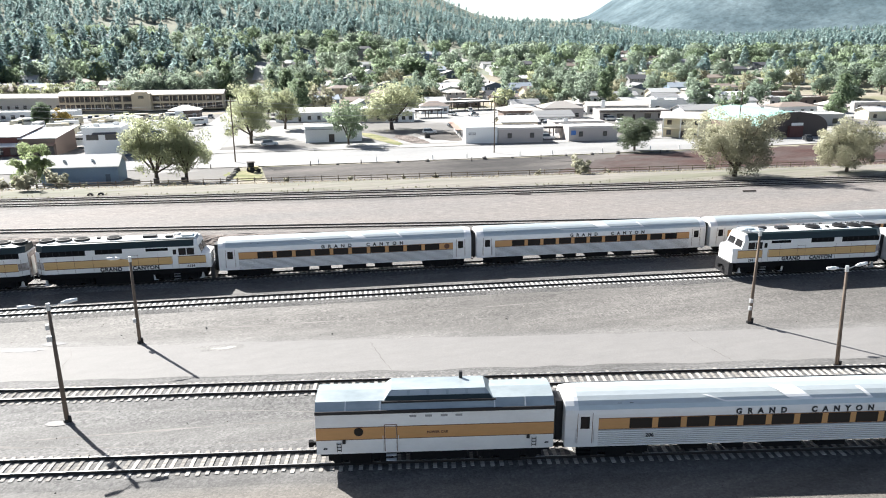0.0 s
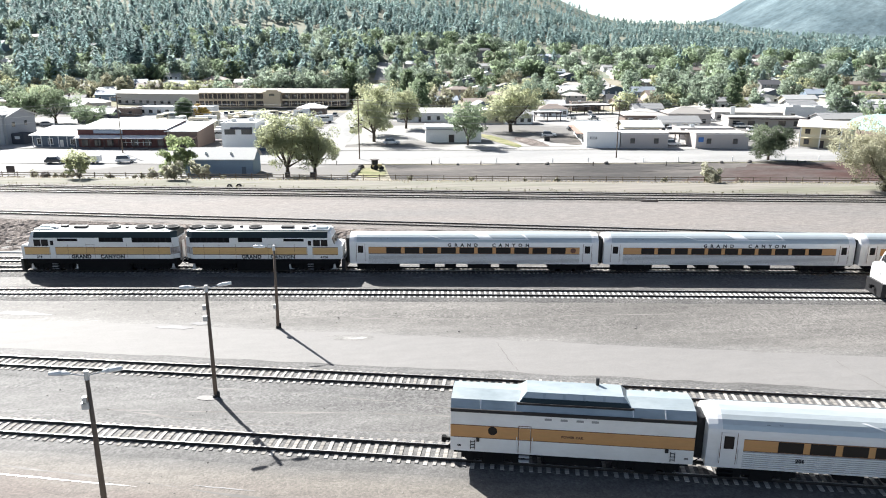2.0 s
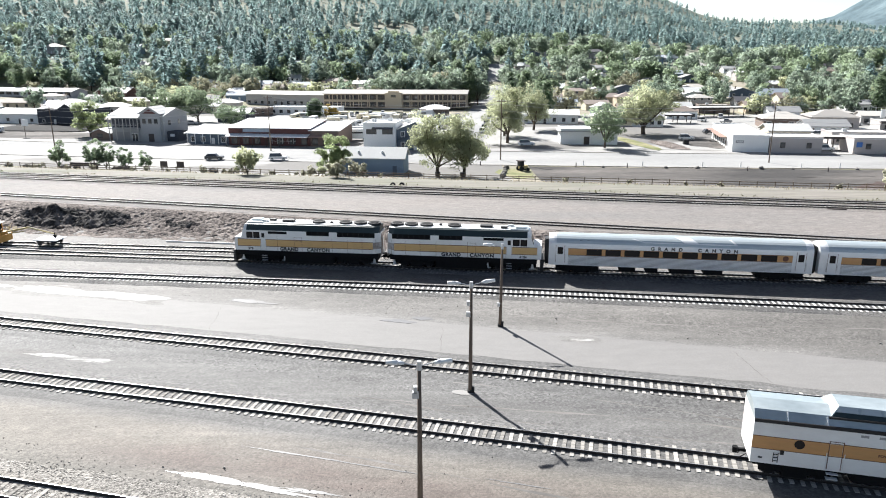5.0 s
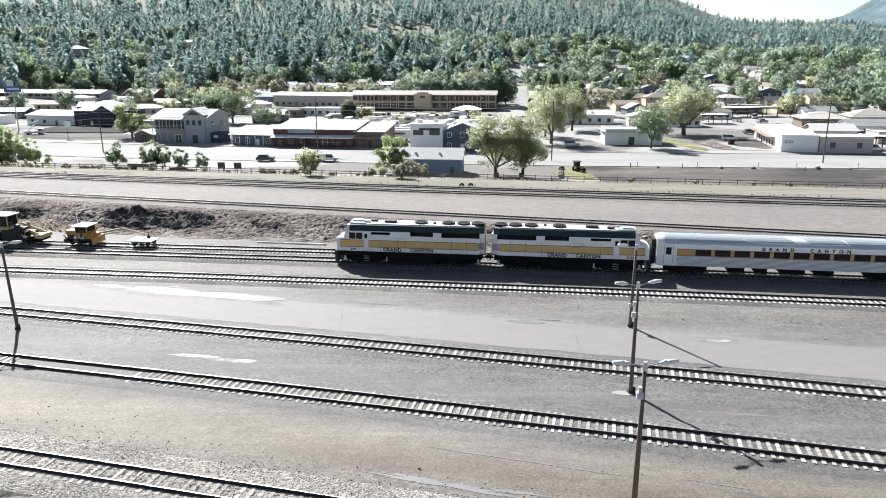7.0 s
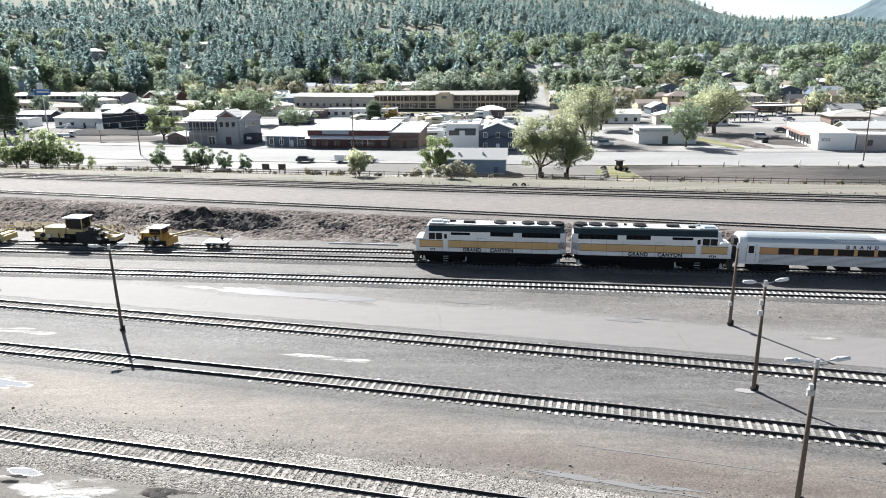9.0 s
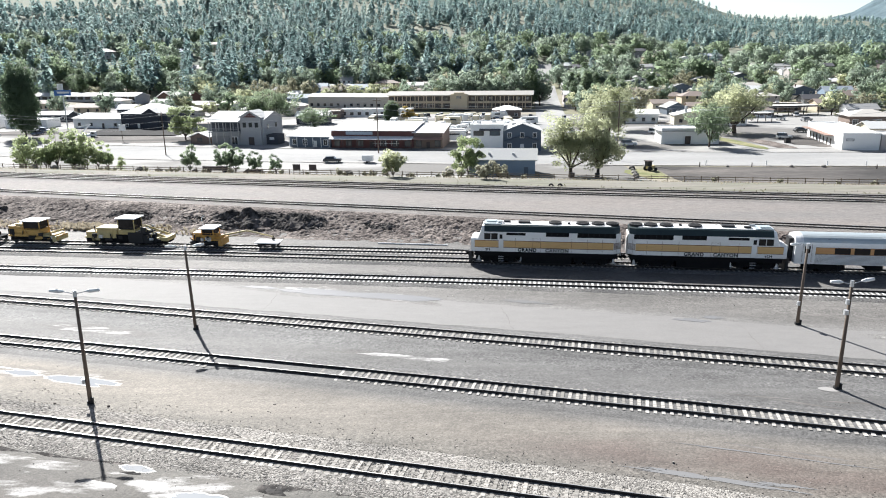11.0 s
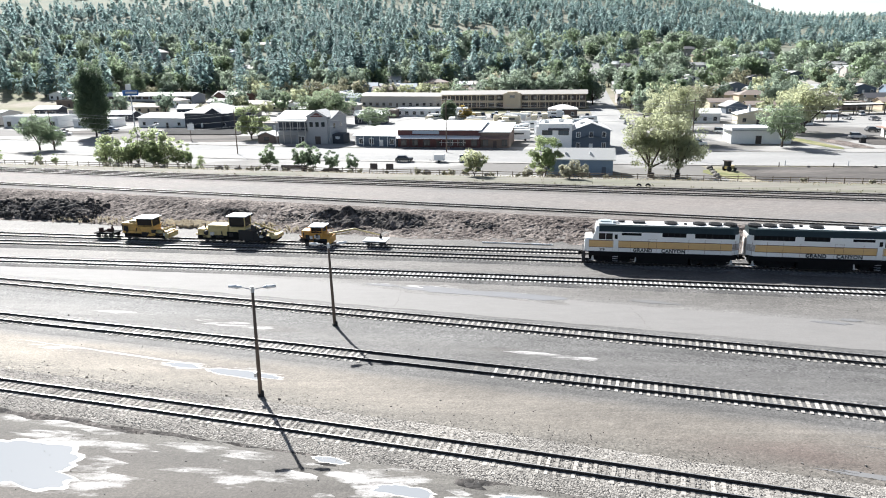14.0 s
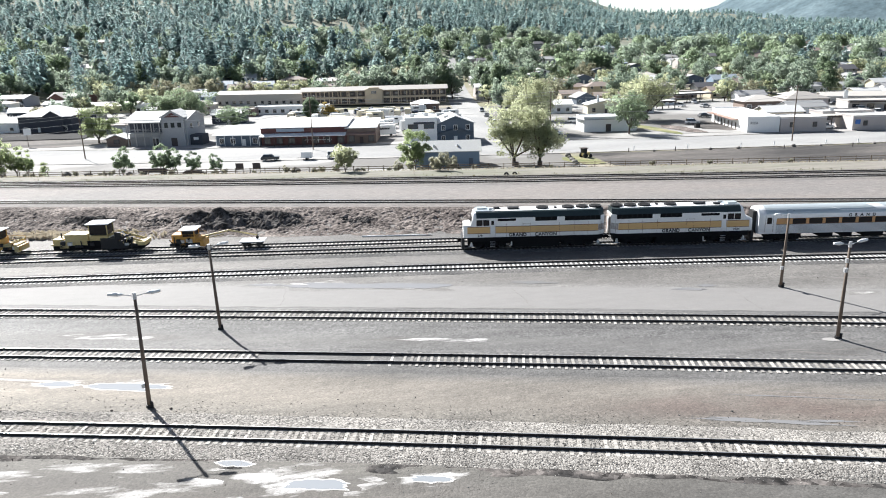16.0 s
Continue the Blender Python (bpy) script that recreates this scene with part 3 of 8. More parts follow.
def land(x, y):
    """Ground height."""
    foot, main, fence, kerb = bank_foot(x), TRACKS["main"][0](x) - 3.0, fence_line(x), kerb_line(x)
    if y < foot:
        return 0.0
    if y < main:
        return 1.75 * ease(0, 1, (y - foot) / max(2.0, main - foot)) if main - foot > 2 else 1.75
    if y < fence - 9:
        return 1.75 - 0.15 * ease(0, 20, y - main)
    if y < kerb:
        return 1.6 - 2.8 * ease(fence - 9, fence + 15, y)
    d = Vector((x, y)) - EYE
    r, az = d.length, math.degrees(math.atan2(d.x, d.y))
    z = -1.2 + 13.0 * ease(320, 640, r)
    if r > 480:
        far = 1750 if az < 14 else 1750 + 250 * ease(14, 22, az)
        top = 24 + far * math.tan(radians(ridge(az))) - 16
        if r < far:
            z += (top - 12.2) * ((r - 480) / (far - 480)) ** 1.12
        else:
            z = top - (r - far) * 0.25
        z += 6.0 * ease(560, 900, r) * noise.noise(Vector((x / 170, y / 170, 3.3)))
    return z


def grid_sheet(name, xs, ys, height, mat, lift=0.0, keep=None):
    g = Geo()
    g.v = [(x, y, height(x, y) + lift) for y in ys for x in xs]
    n = len(xs)
    for j in range(len(ys) - 1):
        for i in range(n - 1):
            g.f.append((j * n + i, j * n + i + 1, (j + 1) * n + i + 1, (j + 1) * n + i))
    return part(name, g, mat, smooth=True)


def band(name, low, high, x0, x1, mat, lift, step=3.0, rows=2, ragged=0.0, kind="structure", label="", category="ground", seed=0):
    """Strip of ground between two lines y(x), lying on the land."""
    g = Geo()
    n = int((x1 - x0) / step) + 1
    for i in range(n + 1):
        x = x0 + (x1 - x0) * i / n
        a = low(x) + ragged * noise.noise(Vector((x * 0.35, seed, 1.5)))
        b = high(x) + ragged * noise.noise(Vector((x * 0.35, seed, 7.5)))
        for j in range(rows + 1):
            y = a + (b - a) * j / rows
            g.v.append((x, y, land(x, y) + lift))
    m = rows + 1
    g.f = [(i * m + j, (i + 1) * m + j, (i + 1) * m + j + 1, i * m + j + 1) for i in range(n) for j in range(rows)]
    return tagged(part(name, g, mat, smooth=True), label, category, kind=kind)


def spread(a, b, n, k=1.0):
    return [a + (b - a) * (i / n) ** k for i in range(n + 1)]


# One sheet of ground: fine steps in the yard and town, coarse far out.
xs = spread(-260, -1900, 26, 1.6)[:0:-1] + spread(-260, 240, 125) + spread(240, 2300, 30, 1.6)[1:]
ys = spread(-60, -900, 8, 1.5)[:0:-1] + spread(-60, 70, 26) + spread(70, 260, 95)[1:] + spread(260, 2600, 75, 1.5)[1:]
ground = grid_sheet("ground", xs, ys, land, yard_dirt)
tagged(ground, "dry grey-brown gravel and dirt, rising to a wooded hill", "ground", kind="structure")
me = ground.data
for m in (plateau_dirt, town_ground, hill_ground):
    me.materials.append(m)
for p in me.polygons:
    c = p.center
    r = (Vector((c.x, c.y)) - EYE).length
    if r > 520:
        p.material_index = 3
    elif c.y > fence_line(c.x) + 1:
        p.material_index = 2
    elif c.y > bank_foot(c.x) + 2:
        p.material_index = 1

# Far wooded mountain, the blue-green of haze painted into its colour.
def mountain_height(az, k):
    side = 1.0 + 0.10 * noise.noise(Vector((az / 6, k * 2, 0)))
    a = 2.6 + 0.62 * max(0, az - 29.0) if az < 37 else 7.6 + 1.2 * math.sin((az - 37) / 9)
    a = a if az > 29 else 2.6 - 0.25 * (29 - az)
    top = 24 + 3900 * math.tan(radians(max(0.2, a)))
    return -60 + (top + 60) * (ease(0, 1, k) * 0.6 + 0.4 * k) * (side if k < 0.95 else 1.0)


g = Geo()
AZ, KS = spread(14, 80, 110), spread(0, 1, 24)
for az in AZ:
    for k in KS:
        r = 2300 + 1600 * k
        g.v.append((EYE.x + r * math.sin(radians(az)), EYE.y + r * math.cos(radians(az)), mountain_height(az, k)))
m = len(KS)
g.f = [(i * m + j, i * m + j + 1, (i + 1) * m + j + 1, (i + 1) * m + j) for i in range(len(AZ) - 1) for j in range(m - 1)]
mountain_mat = material("haze_blue_wood", (0.095, 0.138, 0.158), 0.95, 0, 0.4, 0.05, 0.0, (0.125, 0.168, 0.185), 0.006, 0.12, (1, 1, 0.4), W, spec=0.1)
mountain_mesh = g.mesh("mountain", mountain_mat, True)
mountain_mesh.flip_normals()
tagged(part("mountain", mountain_mesh, mountain_mat), "distant wooded mountain coloured haze blue-green under a white sky", "mountain", kind="structure")

# ---- surfaces of the yard ----
def offset(f, d):
    return lambda x: f(x) + d


T = {k: v[0] for k, v in TRACKS.items()}
band("road", offset(T["middle"], 2.8), curve((55.9, -0.262, -0.00018)), -190, 95, asphalt_worn, 0.004, 0.8, 3, 0.35,
     label="worn pale asphalt service road along the tracks", category="road")
band("dirt_track", offset(T["near"], 3.4), offset(T["stock"], -3.2), -170, 40, yard_dirt, 0.002, 3, 3, 0.7,
     label="packed brown dirt lane between two tracks", category="dirt road")
band("dirt_lot", offset(T["near"], -16), offset(T["near"], -3.4), -170, 10, yard_dirt, 0.002, 3, 4, 0.8, seed=4,
     label="muddy brown dirt lot with puddles", category="dirt lot")
for i, (key, d, x0, x1) in enumerate((("stock", 3.0, -28, 4), ("stock", 4.1, -26, 3), ("middle", -3.4, -20, 12), ("near", 7.6, -34, 0), ("near", -6.0, -84, -58), ("near", -7.3, -80, -60), ("outer", -6.4, -14, 22))):
    wave = lambda x, d=d, i=i, key=key: T[key](x) + d + 0.8 * math.sin(x * 0.13 + i * 1.9)
    band("wheel_rut", wave, offset(wave, 0.16), x0, x1, rut_mud, 0.004, 0.4, 1, 0.18, seed=20 + i, label="shallow dark wheel rut in the gravel", category="rut")
band("ballast_toe", offset(T["near"], -3.5), offset(T["near"], -2.75), -105, -20, coal_dirt, 0.008, 0.5, 2, 0.6, seed=31,
     label="dark coarse edge along the foot of the ballast", category="gravel")
g, n, rows = Geo(), 860, 36
for i in range(n + 1):
    x = -240 + 300 * i / n
    a, b = bank_foot(x) - 0.4 + 0.7 * noise.noise(Vector((x * 0.35, 0, 1.5))), TRACKS["main"][0](x) - 3.0
    for j in range(rows + 1):
        k = j / rows
        y = a + (b - a) * k
        rough = min(1.0, 6 * k * (1 - k))
        g.v.append((x, y, land(x, y) + 0.02 + rough * (0.10 + 0.20 * noise.noise(Vector((x * 0.7, y * 0.9, 0))) + 0.16 * noise.noise(Vector((x * 2.1, y * 2.1, 5))) + 0.13 * noise.noise(Vector((x * 4.3, y * 4.3, 9))))))
g.f = [(i * (rows + 1) + j, (i + 1) * (rows + 1) + j, (i + 1) * (rows + 1) + j + 1, i * (rows + 1) + j + 1) for i in range(n) for j in range(rows)]
tagged(part("bank", g, bank_dirt), "rough brown gravel bank below the main line", "bank", kind="structure")
band("verge", offset(T["far_b"], 3.0), offset(fence_line, 1.0), -260, 200, material("verge_dirt", (0.235, 0.213, 0.188), 0.95, 0, 0.35, 1.5, 0.4, (0.125, 0.125, 0.09), 0.35, 0.12, (0.1, 1, 1), W), 0.03, 3, 4, 0.6,
     label="dry grassy verge beside the railway fence", category="verge")
band("grey_cinder_lot", offset(fence_line, 5.0), offset(kerb_line, -3.0), 1, 110, cinder_grey, 0.03, 3, 4, 0.8,
     label="bare grey cinder lot behind the fence", category="lot")
band("red_cinder_lot", lambda x: fence_line(x) + 3.0, lambda x: fence_line(x) + 3.6 + (kerb_line(x) - fence_line(x) - 8.5) * ease(38, 96, x), 38, 180, cinder_red, 0.06, 1.2, 5, 2.4, seed=3,
     label="dark red cinder ground behind the fence", category="lot")
band("car_park", offset(fence_line, 5), offset(kerb_line, 0), -250, -5, lot_paving, 0.03, 4, 4, 0.3,
     label="pale concrete car park behind the fence", category="car park")
band("pavement", offset(kerb_line, -2.2), offset(kerb_line, 0), -250, 190, concrete, 0.14, 4, 1, 0.0,
     label="pale concrete pavement with a kerb", category="pavement")
band("street", offset(kerb_line, 0), offset(front_line, -3.0), -250, 190, street_grey, 0.02, 4, 3, 0.0,
     label="grey asphalt main street of the town", category="street")
band("footway", offset(front_line, -3.0), offset(front_line, 3.0), -250, 190, concrete, 0.12, 4, 1, 0.0,
     label="pale concrete footway before the shops", category="pavement")
band("town_lot", offset(front_line, 3.0), offset(front_line, 125), -260, 250, lot_paving, 0.04, 6, 12, 1.0,
     label="pale parking lots between the town buildings", category="car park")
side_street = Geo()
for i in range(31):
    y = 190 + 12 * i
    x = 0.125 * y - 39
    for dx in (-6.5, 6.5):
        side_street.v.append((x + dx, y, land(x + dx, y) + 0.09))
side_street.f = [(2 * i, 2 * i + 1, 2 * i + 3, 2 * i + 2) for i in range(30)]
tagged(part("side_street", side_street, side_asphalt), "pale asphalt side street running up to the hill", "street", kind="structure")
blob_lots = [(-150.0, 236.0, 24, 11), (-62.0, 232.0, 16, 8), (62.0, 206.0, 9, 12), (-205.0, 262.0, 20, 7)]
back_street = Geo()
for i in range(21):
    k = i / 20
    x, y = 150 + 62 * k, 400 + 280 * k
    for dx in (-5, 5):
        back_street.v.append((x + dx, y, land(x + dx, y) + 0.15))
back_street.f = [(2 * i, 2 * i + 1, 2 * i + 3, 2 * i + 2) for i in range(20)]
tagged(part("back_street", back_street, concrete), "pale residential street climbing the hill", "street", kind="structure")


def blob(name, cx, cy, rx, ry, mat, lift, seed, label, category, wob=0.35, n=48, kind="structure", turn=YARD_TURN, hole=None):
    """Irregular flat patch; hole: inner part left open, as a ring."""
    g = Geo()
    ca, sa = math.cos(turn), math.sin(turn)
    outer, inner = [], []
    for i in range(n):
        a = 2 * math.pi * i / n
        k = 1 + wob * (noise.noise(Vector((math.cos(a) * 1.7, math.sin(a) * 1.7, seed))) + 0.5 * noise.noise(Vector((math.cos(a) * 5, math.sin(a) * 5, seed))))
        for store, s in ((outer, 1.0), (inner, hole or 0.5)):
            x, y = rx * k * s * math.cos(a), ry * k * s * math.sin(a)
            X, Y = cx + x * ca - y * sa, cy + x * sa + y * ca
            store.append((X, Y, land(X, Y) + lift))
    g.v = outer + inner
    g.f = [(i, (i + 1) % n, n + (i + 1) % n, n + i) for i in range(n)]
    if not hole:
        g.f.append(tuple(range(n, 2 * n)))
    ob = part(name, g, mat)
    if not hole:
        at = ob.data.attributes.new("edge", "FLOAT", "POINT")
        at.data.foreach_set("value", [0.0] * n + [1.0] * n)
    return tagged(ob, label, category, kind=kind)


for i, (x, y, rx, ry) in enumerate(blob_lots):
    blob("dirt_lot", x, y, rx, ry, cinder_grey, 0.10, 11.0 + i, "bare grey-brown dirt lot between town buildings", "lot", 0.3, turn=-0.15)


# ---- railway tracks ----
def track(key, tie_mat, bed_mat, bed=0.10, tie_top=0.15, single=False, buried=(), foot=2.3):
    f, z0, x0, x1 = TRACKS[key]
    root = thing("railway_track", Matrix(), "straight railway track with dark rails on wooden ties", "railway track", "yard tracks", "structure")
    line = []
    n = int((x1 - x0) / 2.5)
    for i in range(n + 1):
        x = x0 + (x1 - x0) * i / n
        line.append((x, f(x), z0))
    g = Geo().ribbon(line, [(-foot, 0.0), (-1.75, bed), (1.75, bed), (foot, 0.0)], False)
    for i, p in enumerate(g.v):
        g.v[i] = (p[0], p[1] + 0.25 * noise.noise(Vector((p[0] * 0.6, p[1] * 0.6, 2))), p[2])
    part("ballast_bed", g, bed_mat, root, "crushed stone ballast", True)
    for s in (-0.755, 0.755):
        r = part("rail", Geo().ribbon(line, [(s - 0.07, tie_top), (s - 0.07, tie_top + 0.02), (s - 0.012, tie_top + 0.05), (s - 0.012, tie_top + 0.13), (s - 0.036, tie_top + 0.145), (s - 0.036, tie_top + 0.166),
                 (s + 0.036, tie_top + 0.166), (s + 0.036, tie_top + 0.145), (s + 0.012, tie_top + 0.13), (s + 0.012, tie_top + 0.05), (s + 0.07, tie_top + 0.02), (s + 0.07, tie_top)]), rail_rust, root, "rusty rail")
        part("rail_head", Geo().ribbon(line, [(s - 0.03, tie_top + 0.167), (s - 0.026, tie_top + 0.172), (s + 0.026, tie_top + 0.172), (s + 0.03, tie_top + 0.167)]), rail_steel, r, "polished steel rail head")
    rnd = random.Random(key)
    x, count, rest = x0, 0, Geo()
    base = Geo().box((0, 0, 0), (0.23, 2.6, 0.16), bevel=0.02).mesh("tie", tie_mat)
    mid = sorted(((x0 + x1) / 2, -55 if key != "middle" else -35))[0]
    while x < x1:
        k = (f(x + 0.1) - f(x)) / 0.1
        y, a = f(x), math.atan(k) + rnd.uniform(-0.03, 0.03)
        dz = rnd.uniform(-0.015, 0.01)
        hidden = any(b0 < x < b1 for b0, b1 in buried)
        if hidden:
            dz -= rnd.uniform(0.038, 0.06)
        across = rnd.uniform(-0.07, 0.07)
        X, Y, Z = x - math.sin(a) * across, y + math.cos(a) * across, z0 + tie_top - 0.08 + dz
        if single and abs(x + 45) < 75 and count < 300:
            ob = part("tie", base, tie_mat, root)
            ob.matrix_basis = Matrix.LocRotScale((X, Y, Z), Euler((0, 0, a)), (rnd.uniform(0.9, 1.12), rnd.uniform(0.97, 1.04), 1))
            count += 1
        else:
            rest.box((X, Y, Z), (0.23, 2.6, 0.16), a)
        x += 0.54 + rnd.uniform(-0.05, 0.05)
    tagged(part("ties", rest, tie_mat, root), kind="stuff")
    return root


track("near", tie_wood, ballast_pale, 0.135, 0.16, True, foot=2.8)
track("stock", tie_wood, yard_dirt, 0.105, 0.15, True, ((-67, -55.5), (-100, -92)))
track("middle", tie_wood, yard_dirt, 0.10, 0.15, True)
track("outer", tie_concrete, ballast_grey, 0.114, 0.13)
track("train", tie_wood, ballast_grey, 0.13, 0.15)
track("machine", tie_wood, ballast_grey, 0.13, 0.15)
track("main", tie_wood, plateau_dirt, 0.12, 0.16)
track("far_a", tie_wood, plateau_dirt, 0.12, 0.16)
track("far_b", tie_wood, plateau_dirt, 0.12, 0.16)
g, rq = Geo(), random.Random(44)
for i in range(9000):
    x = rq.uniform(-105, 5)
    d = rq.choice((rq.gauss(-2.5, 0.4), rq.gauss(2.5, 0.4), rq.uniform(-0.68, 0.68)))
    y = T["near"](x) + d
    s_ = rq.uniform(0.03, 0.062)
    g.box((x, y, (0.15 if abs(d) < 1 else max(0.0, 0.15 * (2.8 - abs(d)) / 1.05)) + s_ * 0.2), (s_ * 1.6, s_ * 1.4, s_ * 0.7), rq.uniform(0, 3), (0.6, 0.6))
tagged(part("ballast_stones", g, ballast_pale), "loose pale ballast stones along the near track", "stones", kind="stuff")
band("gravel_strip", offset(T["stock"], 1.9), offset(T["middle"], -2.0), -160, 70, yard_dirt, 0.002, 1.5, 3, 0.5, seed=8,
     label="grey gravel between two tracks", category="gravel")

# ---- puddles and white mineral crusts ----
CRUSTS = [(-57.5, 70.9, 8.6, 0.85), (-68.0, 73.3, 1.6, 0.35), (-8.8, 57.2, 1.2, 0.2),
          (-81.0, 61.5, 4.0, 0.45), (-51.0, 54.2, 3.8, 0.28), (-93.0, 64.6, 3.0, 0.3),
          (-87.0, 38.2, 8.5, 4.2), (-70.0, 36.6, 9.0, 1.5), (-61.0, 35.1, 3.6, 1.3), (-76.3, 50.7, 3.2, 0.8), (-81.9, 52.1, 2.0, 0.6), (-83.5, 40.0, 5.0, 0.55), (-74.0, 39.0, 5.0, 0.4), (-63.4, 35.9, 3.0, 1.2), (-92.5, 55.2, 5.5, 0.25), (-55.3, 34.2, 1.9, 0.7)]
for i, (x, y, a, b) in enumerate(CRUSTS):
    blob("mineral_crust", x, y, a * 1.5 + 0.4, b * 1.75 + 0.3, flaked_dirt, 0.005 + 0.0003 * i, 3.1 * i, "dried white mineral crust on the dirt", "crust", 0.5, 72)
for i, (x, y, a, b) in enumerate([(-88.0, 37.5, 6.0, 2.3), (-61.8, 34.9, 1.7, 0.55), (-76.4, 50.5, 2.7, 0.55), (-82.0, 52.1, 1.5, 0.35), (-55.3, 34.2, 1.2, 0.35), (-66.9, 38.1, 1.0, 0.3)]):
    blob("mineral_rim", x, y, a * 1.07 + 0.1, b * 1.08 + 0.08, mineral_crust, 0.012 + 0.0003 * i, 1.7 * i + 40, "white mineral rim round a puddle", "crust", 0.45, 64)
    blob("puddle", x, y, a, b, water, 0.016 + 0.0003 * i, 1.7 * i + 40, "shallow still puddle, coloured pale for the reflected sky", "puddle", 0.45, 64)
for i, (x, y, a, b) in enumerate([(-60.2, 71.2, 5.4, 0.8), (-53.4, 69.6, 5.2, 1.05), (-39.8, 67.5, 2.0, 0.5), (-37.6, 66.9, 0.9, 0.15), (-24.6, 61.8, 1.6, 0.42), (-22.4, 62.4, 0.9, 0.4), (-68.0, 73.3, 1.8, 0.4)]):
    blob("puddle", x, y, a, b, mud_water, 0.022 + 0.0005 * i, 2.3 * i + 70, "drying muddy puddle beside the track", "puddle", 0.5, 64)
for i, (x, y, a, b) in enumerate([(83.3, 157.6, 4.0, 0.9), (96.0, 143.0, 4.5, 0.35), (84.5, 144.2, 3.0, 0.3), (70.0, 147.5, 3.2, 0.3), (58.0, 146.0, 2.5, 0.25), (90.0, 148.5, 2.6, 0.3)]):
    blob("mineral_crust", x, y, a, b, mineral_crust if i == 0 else cinder_grey, 0.085 + 0.002 * i, 5.3 * i + 90, "pale dusty patch on the dark cinders", "crust", 0.5, 40, turn=-0.14)
blob("mineral_crust", -89.0, 54.6, 8.6, 0.13, mineral_crust, 0.0165, 31.0, "thin white mineral streak dried along the lane", "crust", 0.8, 90, turn=-0.285)
for i, (x, y, a, b) in enumerate([(-32.2, 36.3, 4.3, 0.28), (-28.2, 35.5, 1.6, 0.14), (-29.6, 39.3, 3.4, 0.06), (-24.6, 37.8, 2.2, 0.05), (-16.8, 36.1, 1.9, 0.05)]):
    blob("wet_streak", x, y, a, b, mud_water, 0.0175 + 0.0004 * i, 7.7 * i + 20, "thin wet streak glinting on the dirt lane", "puddle", 0.9, 90, turn=-0.285)
blob("concrete_slab", -19.4, 47.4, 0.8, 0.35, concrete, 0.03, 5, "pale concrete footing slab of a lamp post", "slab", 0.15, 20)

# Cracks across the worn road
rnd = random.Random(5)
for x0 in (-66.0, -41.5, -21.0, 4.0, 30.0):
    g, line, x = Geo(), [], x0
    for k in range(15):
        y = T["middle"](x0) + 3.0 + 0.42 * k
        x += rnd.uniform(-0.16, 0.12)
        line.append((x, y, 0.012))
    tagged(part("road_crack", g.ribbon(line, [(-0.025, 0), (0.025, 0)], False), rut_mud), "thin dark crack across the worn road", "crack", kind="structure")

# Pebbles and clods strewn over the yard.
for word, mat, n in (("dark", bank_dirt, 1500), ("pale", ballast_pale, 1800)):
    g = Geo()
    for i in range(n):
        x = rnd.uniform(-120, 45)
        y = T["near"](x) + rnd.choice((rnd.uniform(-12, 5), rnd.uniform(-4, 22), rnd.uniform(1.5, 5), rnd.uniform(32, 42)))
        s = rnd.uniform(0.025, 0.06) * (2.2 if rnd.random() < 0.02 else 1)
        if 3.5 < y - T["middle"](x) < 10.5 or any(abs(y - T[k](x)) < 1.6 for k in ("near", "stock", "middle", "outer")):
            continue
        g.box((x, y, land(x, y) + s * 0.4), (s * rnd.uniform(1, 1.8), s * rnd.uniform(1, 1.5), s), rnd.uniform(0, 3), (0.6, 0.6))
    tagged(part("pebbles", g, mat), word + " stones and clods scattered on the yard ground", "stones", kind="stuff")

# Rubble and dark spoil on the bank.
def spoil(cx, cy, rx, ry, h, seed, mat=coal_dirt):
    g, n = Geo(), 40
    for j in range(n + 1):
        for i in range(n + 1):
            u, v = i / n * 2 - 1, j / n * 2 - 1
            x, y = cx + u * rx, cy + v * ry - 0.19 * u * rx
            k = max(0.0, 1 - u * u - v * v)
            e = (1 - max(abs(u), abs(v)))
            z = land(x, y) + h * k ** 0.8 * (0.5 + 0.9 * noise.noise(Vector((x * 0.45, y * 0.6, seed)))) + (0.28 * noise.noise(Vector((x * 1.7, y * 1.7, seed))) + 0.2 * noise.noise(Vector((x * 3.7, y * 3.7, seed))) if e > 0.05 else -0.2)
            g.v.append((x, y, z))
    m = n + 1
    g.f = [(j * m + i, j * m + i + 1, (j + 1) * m + i + 1, (j + 1) * m + i) for j in range(n) for i in range(n)]
    return tagged(part("spoil_mound", g, mat), "dark heap of cinder and spoil on the bank", "spoil")


for i, (x, y, rx, ry, h) in enumerate([(-77, 102.0, 6.5, 3.6, 1.6), (-69.5, 100.6, 5.0, 3.0, 1.2), (-96.5, 106.6, 4.2, 2.2, 0.8), (-129, 112.0, 10, 5.0, 1.5), (-145, 115, 10, 5.0, 1.4), (-86, 104.2, 2.6, 1.6, 0.5), (-38.5, 93.5, 3.2, 1.8, 0.4), (-57.5, 98.0, 3.0, 1.8, 0.4)]):
    spoil(x, y, rx, ry, h, i * 9.1)
g = Geo()
for i in range(900):
    x = rnd.uniform(-158, -119)
    y = bank_foot(x) + rnd.uniform(0.5, 8.5)
    s = rnd.uniform(0.2, 0.6)
    g.box((x, y, land(x, y) + rnd.uniform(0.1, 1.0)), (s * 1.4, s, s * 0.9), rnd.uniform(0, 3), (0.6, 0.5))
tagged(part("rubble", g, coal_dirt), "coarse dark rubble heaped on the bank", "rubble", kind="stuff")
g = Geo()
